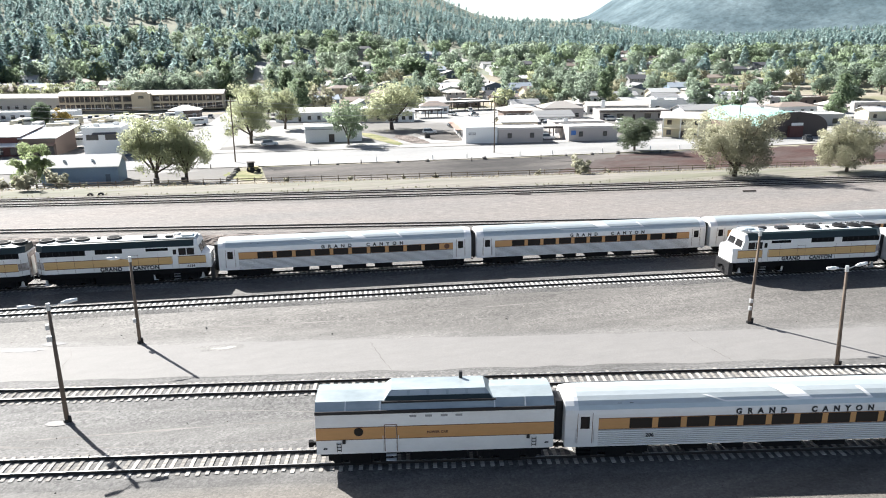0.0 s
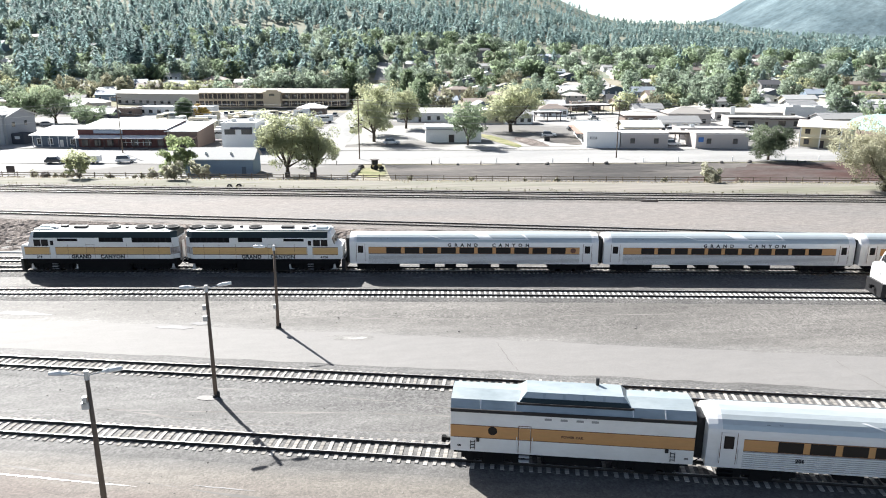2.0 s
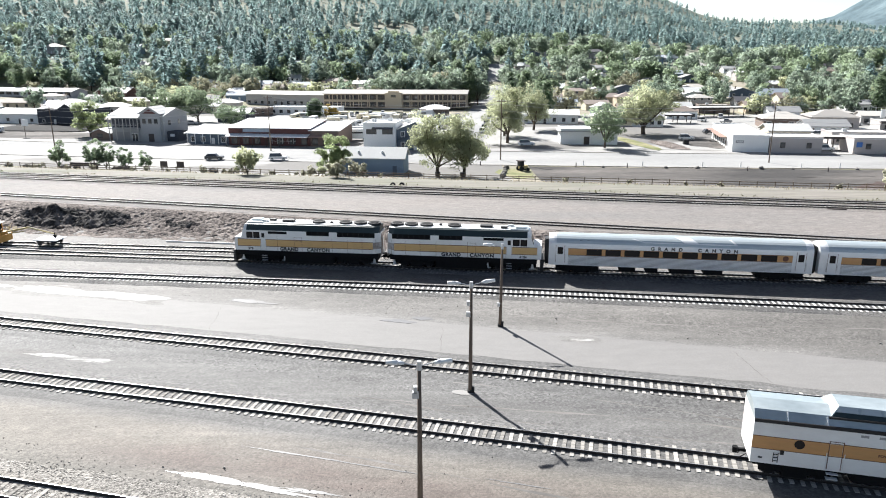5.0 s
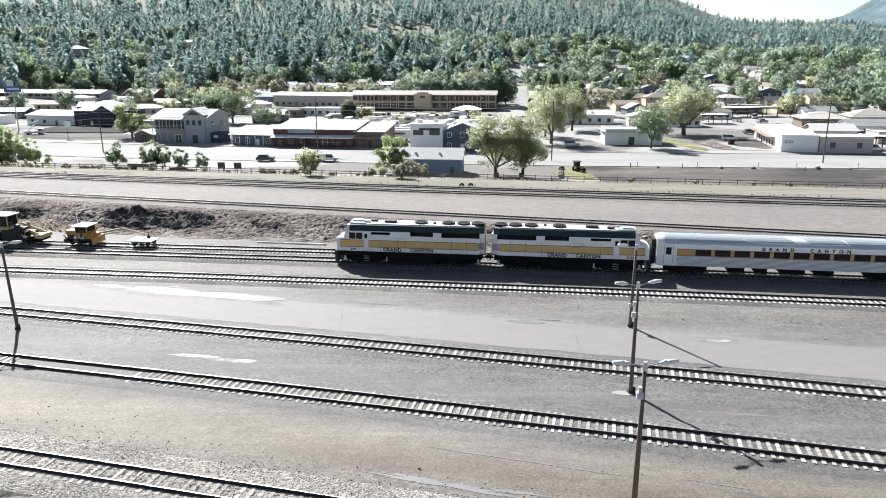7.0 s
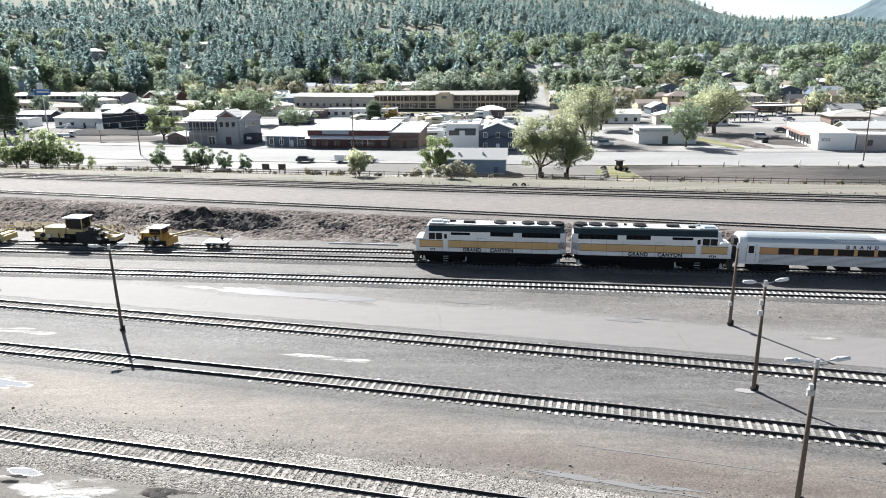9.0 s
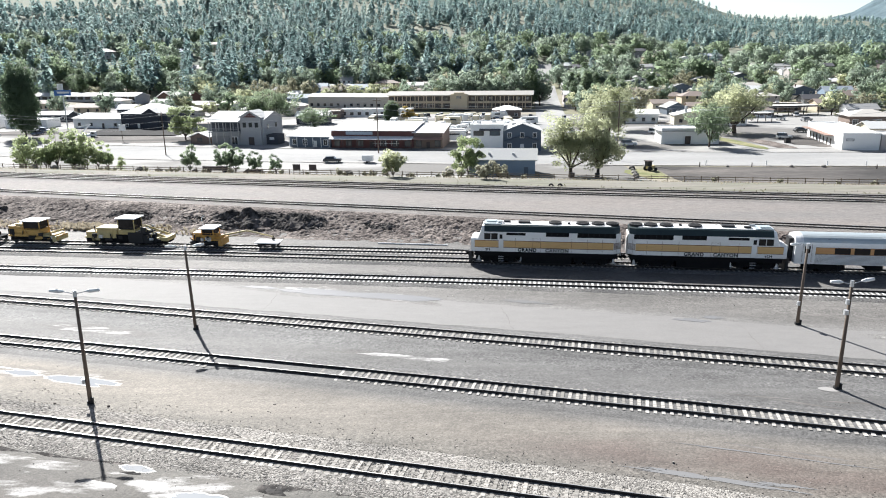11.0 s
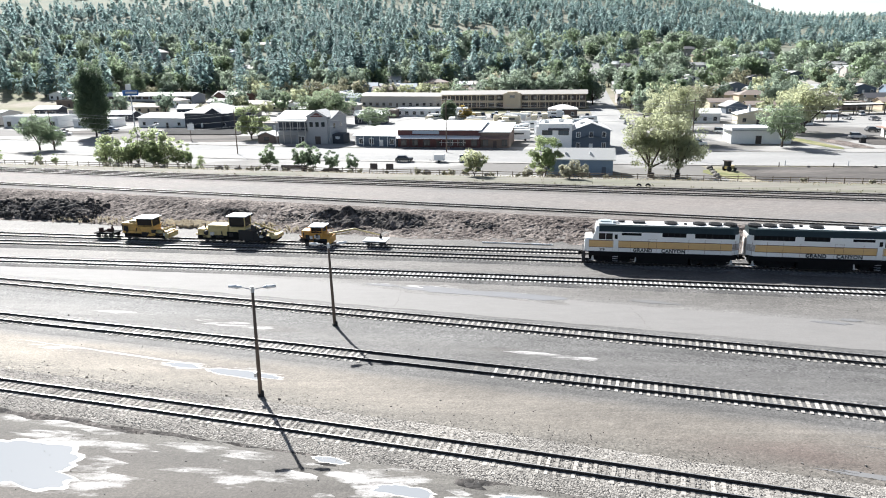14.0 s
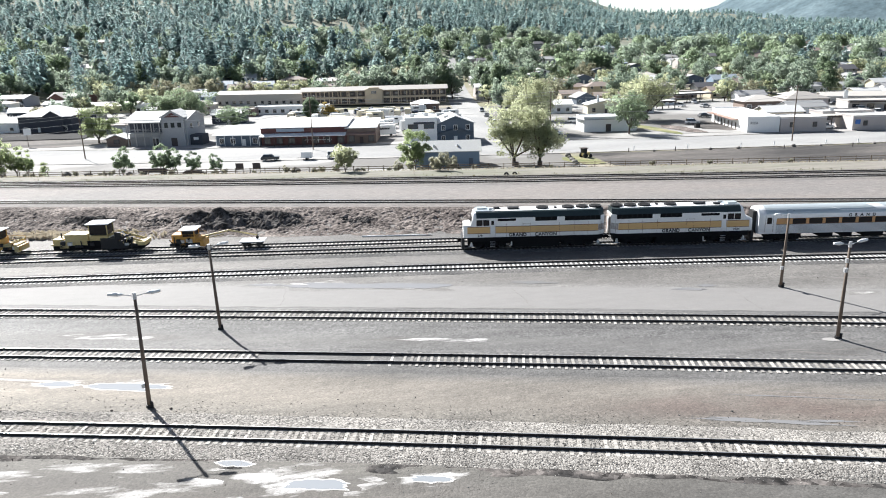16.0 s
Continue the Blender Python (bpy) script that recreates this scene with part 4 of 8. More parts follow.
for i in range(9000):
    x = rnd.uniform(-150, 20)
    k = rnd.random()
    y = bank_foot(x) + (TRACKS["main"][0](x) - 3.5 - bank_foot(x)) * k
    s = rnd.uniform(0.04, 0.15)
    g.box((x, y, land(x, y) + s * 0.3), (s * 1.4, s, s), rnd.uniform(0, 3), (0.6, 0.5))
tagged(part("bank_stones", g, ballast_pale), "loose grey stones on the bank", "stones", kind="stuff")


# ---- lamp posts ----
def lamp_post(x, y, h, arms, turn, lean=0.0, boxes=()):
    root = thing("lamp_post", pose(x, y, land(x, y) + 0.0, 0, lean, 0), "tall brown wooden yard lamp post with white lamp heads", "lamp post", "yard lamp posts")
    g = Geo()
    g.cyl((0, 0, -0.3), (0, 0, h), 0.16, 0.10, 12)
    part("pole", g, pole_wood, root, smooth=True)
    part("base_collar", Geo().box((0, 0, 0.1), (0.42, 0.42, 0.25), bevel=0.1).box((0.2, -0.1, 0.25), (0.18, 0.16, 0.5)), black_iron, root, "dark base collar")
    part("cap", Geo().cyl((0, 0, h - 0.35), (0, 0, h + 0.12), 0.14, 0.12, 8), galvanised, root, "grey mast cap")
    for s in arms:
        a = turn
        dx, dy = math.cos(a) * s, math.sin(a) * s
        arm = part("arm", Geo().cyl((0, 0, h - 0.15), (dx * 0.9, dy * 0.9, h + 0.05), 0.035, 0.03, 6), galvanised, root)
        hd = Geo()
        hd.cyl((dx * 0.75, dy * 0.75, h + 0.03), (dx * 1.1, dy * 1.1, h + 0.07), 0.07, 0.15, 10)
        hd.cyl((dx * 1.1, dy * 1.1, h + 0.07), (dx * 1.7, dy * 1.7, h + 0.12), 0.15, 0.11, 10)
        part("lamp_head", hd, lamp_white, arm, "white oval lamp head", True)
    for z, w in boxes:
        part("junction_box", Geo().box((-0.2, -0.12, z), (w, 0.25, 0.35), bevel=0.03), galvanised, root, "small grey junction box")
    return root


POSTS = [(-18.8, 47.5, 8.35, (-1, 1), 0.15, 0.0, ((6.9, 0.22), (6.1, 0.3))), (-22.25, 34.0, 8.5, (-1, 1), 0.05, 0.2, ((7.1, 0.2), (6.8, 0.35))), (-71.0, 61.1, 8.0, (-1, 1), 0.1, -1.2, ()),
         (-15.4, 60.4, 7.6, (-1,), 0.15, 0.5, ((2.1, 0.25),)), (36.9, 47.7, 8.5, (-1,), -0.4, 0.4, ((1.5, 0.25), (2.2, 0.25))), (-73.9, 46.8, 8.6, (-1, 1), 0.05, 0.8, ((1.8, 0.2),)), (36.9, 38.0, 8.2, (-1, 1), -0.1, -3.4, ())]
for p in POSTS:
    lamp_post(*p)


# ---- fence ----
g_post = Geo().box((0, 0, 0.55), (0.14, 0.14, 1.3), bevel=0.02).mesh("post", fence_wood)
fence = thing("fence", Matrix(), "low brown wooden post-and-rail fence", "fence", kind="structure")
prev, x = None, -245.0
while x < 190:
    y = fence_line(x)
    z = land(x, y)
    part("post", g_post, fence_wood, fence).matrix_basis = pose(x, y, z, 0, 0, -10)
    if prev:
        g = Geo()
        for h in (0.55, 1.0):
            g.ribbon([(prev[0], prev[1] - 0.09, prev[2] + h), (x, y - 0.09, z + h)], [(-0.03, -0.06), (0.03, -0.06), (0.03, 0.06), (-0.03, 0.06)])
        part("rail", g, fence_wood, fence)
    prev = (x, y, z)
    x += 3.0


# ---- rolling stock ----
def along(key, x_start, length):
    """Pose of a vehicle whose left end is at x_start on a track, and the x of its other end."""
    f, z0 = TRACKS[key][0], TRACKS[key][1]
    x = x_start
    for _ in range(4):
        slope = (f(x) - f(x_start)) / (x - x_start) if x > x_start else (f(x_start + 1) - f(x_start))
        x = x_start + length / math.hypot(1, slope)
    a = math.atan2(f(x) - f(x_start), x - x_start)
    return pose((x + x_start) / 2, (f(x) + f(x_start)) / 2, z0 + 0.32, 0, 0, math.degrees(a)), x


def truck(parent, x, wheels, half=0.0):
    """Bogie with its wheelsets under a vehicle."""
    g = Geo()
    span = (wheels - 1) * 1.35
    for s in (-1, 1):
        g.box((x, s * 1.02, 0.58), (span * 2 + 1.1 if wheels == 2 else span + 1.3, 0.18, 0.46), bevel=0.04)
        g.box((x, s * 1.04, 0.44), (1.3, 0.24, 0.6), bevel=0.05)
        for k in range(wheels):
            g.box((x - span + 2 * span * k / (wheels - 1), s * 1.05, 0.5), (0.5, 0.26, 0.5), bevel=0.06)
    g.box((x, 0, 0.62), (span * 2 + 0.7, 1.7, 0.62))
    t = part("truck", g, grime_black, parent, "dirty black bogie frame")
    for k in range(wheels):
        xx = x - span + 2 * span * k / (wheels - 1)
        w = Geo()
        for s in (-1, 1):
            w.cyl((xx, s * 0.69, 0.48), (xx, s * 0.82, 0.48), 0.48, n=20)
            w.cyl((xx, s * 0.665, 0.48), (xx, s * 0.69, 0.48), 0.51, n=20)
        w.cyl((xx, -0.7, 0.48), (xx, 0.7, 0.48), 0.09, n=8)
        part("wheelset", w, black_iron, t, "steel wheelset")
    return t


def coupler(parent, x, s):
    g = Geo().box((x + s * 0.25, 0, 0.88), (0.6, 0.16, 0.18)).box((x + s * 0.55, 0, 0.88), (0.28, 0.3, 0.34), bevel=0.06)
    for d in (-0.35, 0.3):
        g.cyl((x, d, 0.85), (x + s * 0.35, d * 0.8, 0.5), 0.03, n=6)
    part("coupler", g, grime_black, parent, "knuckle coupler and hoses")


def side_plate(root, name, x0, x1, z0, z1, side, mat, y=1.553, t=0.012, label="", bevel=0.0):
    g = Geo().box(((x0 + x1) / 2, side * (y + t / 2), (z0 + z1) / 2), (x1 - x0, t, z1 - z0))
    return part(name, g, mat, root, label)


def locomotive(m, number, flip=False, label=""):
    """Boxy diesel, cab towards -x; flip turns it end for end."""
    root = thing("locomotive", m @ (pose(0, 0, 0, 0, 0, 180) if flip else Matrix()) @ Matrix.Diagonal((1.065, 1.05, 1.06, 1)), label, "locomotive", "diesel locomotives")
    L = 8.15
    low = [(-1.55, 1.48), (1.55, 1.48), (1.55, 3.74), (-1.55, 3.74)]
    up = [(-1.55, 3.74), (1.55, 3.74), (1.22, 4.34), (0.95, 4.42), (-0.95, 4.42), (-1.22, 4.34)]
    body = Geo().prism(low, 0, 0, ((-L + 1.5, 1, 0, 1), (L - 0.75, 1, 0, 1), (L, 0.68, 0, 1)))
    # nose: lower block, drawn in towards the front
    nose = [(-1.55, 1.46), (1.55, 1.46), (1.55, 2.55), (1.42, 2.95), (-1.42, 2.95), (-1.55, 2.55)]
    body.prism(nose, 0, 0, ((-L + 1.5, 1, 0, 1), (-L + 0.35, 0.97, 0.0, 0.99), (-L, 0.86, 0.05, 0.95)))
    part("body", body, train_white, root, "white painted steel body")
    xb, xf, xt = -L + 1.52, -L + 0.72, -L + 1.22
    cab_pts = [(xb, -1.55, 2.6), (xb, 1.55, 2.6), (xb, 1.55, 3.74), (xb, 1.22, 4.34), (xb, -1.22, 4.34), (xb, -1.55, 3.74),
               (xf, -1.5, 2.6), (xf, 1.5, 2.6), (xt - 0.12, 1.5, 3.74), (xt, 1.18, 4.3), (xt, -1.18, 4.3), (xt - 0.12, -1.5, 3.74)]
    part("cab_front", Geo().add(cab_pts, [(0, 1, 2, 3, 4, 5), (11, 10, 9, 8, 7, 6)] + [((i + 1) % 6, i, 6 + i, 6 + (i + 1) % 6) for i in range(6)]), train_white, root, "white raked cab front")
    for s in (-1, 1):
        part("windscreen", Geo().plate([(xf + 0.13, s * 0.12, 3.02), (xf + 0.13, s * 1.34, 3.02), (xt - 0.13, s * 1.28, 3.68), (xt - 0.13, s * 0.12, 3.68)], (-0.95, 0, 0.32), 0.05), train_glass, root, "dark windscreen pane")
    hood = Geo().prism(up, 0, 0, ((-L + 1.5, 1, 0, 1), (L - 0.75, 1, 0, 1), (L - 0.1, 0.7, 0, 1)))
    part("roof_sides", hood, train_green, root, "dark green sloping roof side")
    part("roof_deck", Geo().box((0.25, 0, 4.44), (2 * L - 2.6, 1.98, 0.05)), train_white, root, "pale grey roof deck")
    part("cab_roof", Geo().box((-L + 2.35, 0, 4.47), (1.9, 1.9, 0.12), bevel=0.1).box((-L + 2.2, 0.2, 4.6), (1.1, 0.9, 0.16), bevel=0.05), train_roof, root, "pale cab roof with a low unit on it")
    for i, fx in enumerate((1.1, 4.1, 5.75, 7.3)):
        c = part("fan_housing", Geo().cyl((fx, 0, 4.46), (fx, 0, 4.66), 0.72, 0.70, 20), black_iron, root, "round black roof fan housing")
        part("fan_grille", Geo().cyl((fx, 0, 4.662), (fx, 0, 4.69), 0.52, 0.5, 16), grime_black, c)
    part("exhaust", Geo().box((-2.3, 0, 4.58), (1.3, 0.7, 0.22), bevel=0.05), black_iron, root, "dark raised exhaust outlet")
    part("roof_box", Geo().box((-4.2, 0.35, 4.56), (0.7, 0.5, 0.2), bevel=0.04), black_iron, root)
    part("roof_hatch", Geo().box((2.6, -0.2, 4.55), (0.3, 0.3, 0.18)), black_iron, root)
    part("horn", Geo().cyl((-L + 3.6, -0.5, 4.6), (-L + 3.0, -0.5, 4.62), 0.05, 0.11, 8).cyl((-L + 3.6, -0.3, 4.6), (-L + 3.1, -0.3, 4.62), 0.05, 0.09, 8).box((-L + 3.6, -0.4, 4.52), (0.12, 0.4, 0.14)), galvanised, root, "roof horn")
    for s in (-1, 1):
        side_plate(root, "stripe", -L + 0.45, L - 0.77, 1.98, 2.72, s, train_peach, 1.551, 0.006, "ochre yellow stripe")
        for z in (1.96, 2.73):
            side_plate(root, "stripe_edge", -L + 0.45, L - 0.77, z - 0.03, z + 0.03, s, pinstripe, 1.5515, 0.007, "thin dark pinstripe")
        part("corner_stripe", Geo().plate([(L - 0.75, s * 1.551, 1.98), (L - 0.01, s * 1.058, 1.98), (L - 0.01, s * 1.058, 2.72), (L - 0.75, s * 1.551, 2.72)], (0.55, s * 0.83, 0), 0.008), rusty_end, root, "brown weathered stripe on the rear corner")
        side_plate(root, "sill", -L + 0.4, L - 0.7, 1.36, 1.48, s, grime_black, 1.52, 0.05, "black side sill")
        # cab side windows and door
        for a, b in ((-L + 1.5, -L + 2.2), (-L + 2.28, -L + 2.98)):
            side_plate(root, "cab_window", a, b, 2.86, 3.56, s, train_glass, 1.556, 0.02, "dark cab side window")
        d = side_plate(root, "cab_door", -L + 3.1, -L + 3.62, 1.52, 3.5, s, train_white, 1.56, 0.012, "white cab door")
        side_plate(d, "door_window", -L + 3.2, -L + 3.52, 2.95, 3.45, s, train_glass, 1.573, 0.01)
        for gx in (-L + 3.04, -L + 3.68):
            part("grab_iron", Geo().cyl((gx, s * 1.62, 1.55), (gx, s * 1.62, 2.8), 0.018, n=6), galvanised, root)
        # louvres and intakes
        for a, b, z0, z1 in ((-4.2, -2.1, 3.38, 3.66), (0.1, 2.6, 3.3, 3.76), (3.5, 7.6, 3.25, 3.76)):
            v = side_plate(root, "intake", a, b, z0, z1, s, grime_black, 1.552, 0.02, "black air intake grille")
            n = max(3, int((b - a) / 0.55))
            for i in range(1, n):
                side_plate(v, "grille_bar", a + (b - a) * i / n - 0.02, a + (b - a) * i / n + 0.02, z0, z1, s, black_iron, 1.573, 0.015)
        for x in (-3.2, -1.3, -0.45, 2.9, 4.6, 6.2, 7.7):
            side_plate(root, "panel_seam", x - 0.012, x + 0.012, 1.5, 3.1, s, pinstripe, 1.558, 0.004)
        for x in (-1.3, -0.45):
            side_plate(root, "hatch_edge", -1.3, -0.45, 2.62 + 0.4 * (x > -1), 2.64 + 0.4 * (x > -1), s, pinstripe, 1.559, 0.004)
        f = -1 if s < 0 else 1
        rot = pose(0, s * 1.565, 0, 90, 0, 0 if s < 0 else 180)
        for word, wx in (("GRAND", -1.6), ("CANYON", 1.65)):
            lettering(word, 0.54, letter_ink, Matrix.Translation((wx * (1 if s < 0 else -1) - 0.3, 0, 1.54)) @ rot, root, "dark lettering on the side", 1.12)
        lettering(number, 0.34, letter_ink, Matrix.Translation((-L + 1.9, 0, 1.58)) @ rot, root, "dark fleet number", 1.1)
        for i in range(3):
            side_plate(root, "step", -L + 3.05, -L + 3.66, 0.35 + i * 0.27, 0.39 + i * 0.27, s, galvanised, 1.3, 0.25, "side step")
        for x in (-L + 0.9, -L + 5.6, L - 5.6, L - 0.7):
            part("brake_gear", Geo().box((x, s * 1.28, 0.62), (0.34, 0.12, 0.5), top=(0.4, 1)).cyl((x - 0.35, s * 1.25, 0.35), (x + 0.3, s * 1.25, 0.32), 0.05, n=6), galvanised, root, "pale brake cylinder and rigging")
    part("fuel_tank", Geo().box((0.2, 0, 0.68), (5.6, 2.8, 0.98), bevel=0.15), grime_black, root, "black fuel tank between the bogies")
    part("underframe", Geo().box((0.1, 0, 1.2), (2 * L - 0.7, 2.96, 0.52)).box((0, 0, 0.72), (2 * L - 1.0, 1.5, 0.6)), grime_black, root, "black underframe")
    for s in (-1, 1):
        part("air_tank", Geo().cyl((-2.6, s * 1.15, 0.9), (2.9, s * 1.15, 0.9), 0.2, n=10), grime_black, root, "black air reservoir")
    part("snow_plough", Geo().prism([(-1.45, 0.12), (1.45, 0.12), (1.5, 1.44), (-1.5, 1.44)], 0, 0, ((-L + 0.1, 1, 0, 1), (-L - 0.25, 0.9, 0, 1))), black_iron, root, "black pilot plate")
    lights = Geo()
    for y in (-0.2, 0.2):
        lights.cyl((-L + 0.02, y, 2.2), (-L - 0.06, y, 2.2), 0.12, n=10)
    part("headlight", lights, lamp_white, root, "twin headlight")
    part("rear_wall", Geo().box((L + 0.02, 0, 2.4), (0.05, 2.0, 2.4)), rusty_end, root, "weathered rusty rear wall")
    part("rear_door", Geo().box((L + 0.06, 0, 2.2), (0.05, 0.7, 1.9)), train_white, root)
    part("handrail", Geo().cyl((L + 0.08, -1.02, 1.2), (L + 0.08, -1.02, 2.4), 0.02, n=6).cyl((L + 0.08, 1.02, 1.2), (L + 0.08, 1.02, 2.4), 0.02, n=6).cyl((-L - 0.1, -1.2, 1.1), (-L - 0.1, 1.2, 1.1), 0.03, n=6), galvanised, root)
    for x in (-5.1, 5.1):
        truck(root, x, 2)
    coupler(root, -L, -1)
    coupler(root, L, 1)
    return root


def coach(m, label, windows, lettered=True, number="", patches=True, emblem=False, grow=1.0):
    """Streamlined passenger coach with fluted sides."""
    root = thing("passenger_coach", m @ Matrix.Diagonal((grow, 1 + (grow - 1) * 0.5, 1 + (grow - 1) * 0.5, 1)), label, "railway coach", "passenger coaches")
    L, Wd = 12.75, 1.5
    arc = [(Wd, 1.0), (Wd, 3.1)] + [(Wd * math.cos(a) ** 0.8 if math.cos(a) > 0 else 0.0, 3.1 + 1.02 * math.sin(a)) for a in [radians(d) for d in (15, 30, 45, 60, 75)]]
    prof = [(-y, z) for y, z in arc] + [(0, 4.14)] + arc[::-1]
    prof = prof[:len(arc)] + [(0.0, 4.14)] + arc[::-1]
    body = Geo().prism(prof, 0, 0, ((-L, 0.93, 0.0, 0.985), (-L + 0.5, 1, 0, 1), (L - 0.5, 1, 0, 1), (L, 0.93, 0.0, 0.985)))
    part("body", body, train_silver, root, "silver white coach body")
    roof = [(y * 1.006, z + 0.012) for y, z in prof if z > 3.3]
    g = Geo()
    n = len(roof)
    for x in (-L + 0.75, L - 0.75):
        g.v += [(x, y, z) for y, z in roof]
    g.f = [(i, i + 1, n + i + 1, n + i) for i in range(n - 1)]
    part("roof", g, train_roof, root, "pale blue-grey metal roof", False)
    part("vents", Geo().box((-L + 3.2, -1.24, 3.62), (0.22, 0.1, 0.16)).box((-L + 3.9, -1.24, 3.62), (0.22, 0.1, 0.16)), black_iron, root, "small dark roof vents")
    if patches:
        def on_roof(x, d):
            a = radians(d)
            return (x, -Wd * math.cos(a) ** 0.8 * 1.012, 3.1 + 1.02 * math.sin(a) + 0.03)
        for x0, x1, d0, d1, sl in ((0.6, 2.0, 32, 80, -0.9), (-3.3, 5.6, 30, 35, 0.0), (5.35, 5.6, 32, 70, -0.5), (-3.4, -3.15, 32, 55, -1.2)):
            q = Geo()
            for j in range(7):
                d = d0 + (d1 - d0) * j / 6
                q.v += [on_roof(x0 + sl * j / 6, d), on_roof(x1 + sl * j / 6, d)]
            q.f = [(2 * j, 2 * j + 1, 2 * j + 3, 2 * j + 2) for j in range(6)]
            part("roof_patch", q, roof_patch, root, "white repair patch on the roof")
    for s in (-1, 1):
        side_plate(root, "stripe", -L + 1.95, L - 1.95, 2.15, 2.82, s, train_gold, 1.502, 0.006, "ochre stripe between the windows")
        for z in (2.13, 2.84):
            side_plate(root, "stripe_edge", -L + 1.95, L - 1.95, z - 0.018, z + 0.018, s, pinstripe, 1.503, 0.007)
        # darker grey behind the flutes paints the shade lines between them
        side_plate(root, "flute_backing", -L + 1.95, L - 1.95, 1.04, 2.1, s, roofs["grey"], 1.501, 0.004)
        for k in range(8):
            part("flute", Geo().prism([(s * 1.5, 1.06 + 0.128 * k), (s * 1.555, 1.08 + 0.128 * k), (s * 1.555, 1.12 + 0.128 * k), (s * 1.5, 1.145 + 0.128 * k)], -L + 1.95, L - 1.95), train_silver, root)
        x0, x1 = -L + 3.6, L - 3.2
        step = (x1 - x0) / windows
        for i in range(windows):
            a = x0 + step * i
            side_plate(root, "window", a + 0.18, a + step - 0.18, 2.16, 2.81, s, train_glass, 1.506, 0.012, "dark tinted coach window")
        for e in (-1, 1):
            xa = e * (L - 1.15)
            d = side_plate(root, "door", xa - 0.42, xa + 0.42, 1.25, 3.2, s, train_silver, 1.492, 0.016, "silver vestibule door")
            side_plate(d, "door_window", xa - 0.27, xa + 0.27, 2.2, 2.98, s, train_glass, 1.512, 0.01)
            for ex in (-0.44, 0.44):
                side_plate(d, "door_edge", xa + ex - 0.015, xa + ex + 0.015, 1.25, 3.2, s, pinstripe, 1.505, 0.006)
            st = Geo()
            for k in range(3):
                st.box((xa, s * 1.38, 0.42 + k * 0.26), (0.8, 0.3, 0.05))
            part("steps", st.box((xa, s * 1.25, 0.75), (0.84, 0.05, 0.8)), grime_black, root, "dark boarding steps")
            part("grab_iron", Geo().cyl((xa - 0.52, s * 1.54, 1.3), (xa - 0.52, s * 1.54, 2.2), 0.018, n=6), galvanised, root)
            part("grab_iron", Geo().cyl((xa + 0.52, s * 1.54, 1.3), (xa + 0.52, s * 1.54, 2.2), 0.018, n=6), galvanised, root)
        rot = pose(0, s * 1.515, 0, 90 - s * 0, 0, 0 if s < 0 else 180)
        if lettered:
            for word, wx in (("GRAND", -2.45), ("CANYON", 2.45)):
                lettering(word, 0.48, letter_ink, Matrix.Translation(((wx + 1.3) * (1 if s < 0 else -1), 0, 2.92)) @ rot, root, "dark lettering above the windows", 2.4)
        if number:
            lettering(number, 0.3, letter_ink, Matrix.Translation((-L + 5.0, 0, 1.62)) @ pose(0, s * 1.57, 0, 90, 0, 0 if s < 0 else 180), root, "dark fleet number", 1.1)
        if emblem:
            part("emblem", Geo().cyl((L - 2.6, s * 1.505, 2.49), (L - 2.6, s * 1.52, 2.49), 0.28, n=16), pinstripe, root, "round dark orange emblem")
    for e in (-1, 1):
        part("diaphragm", Geo().box((e * (L + 0.2), 0, 2.3), (0.45, 1.3, 2.6), bevel=0.05), black_iron, root, "black gangway bellows")
        part("end_door", Geo().box((e * (L - 0.01), 0, 2.2), (0.06, 0.9, 2.1)), grime_black, root)
        coupler(root, e * L, e)
        truck(root, e * (L - 3.2), 2)
    rnd = random.Random(windows)
    for x, w in ((-4.8, 1.6), (-2.4, 1.2), (0.6, 2.4), (3.6, 1.8)):
        part("equipment_box", Geo().box((x, 0, 0.72), (w, 2.3, 0.55), bevel=0.08), grime_black, root, "black underfloor equipment box")
    part("underframe", Geo().box((0, 0, 0.98), (2 * L - 1.6, 2.6, 0.1)), grime_black, root)
    return root


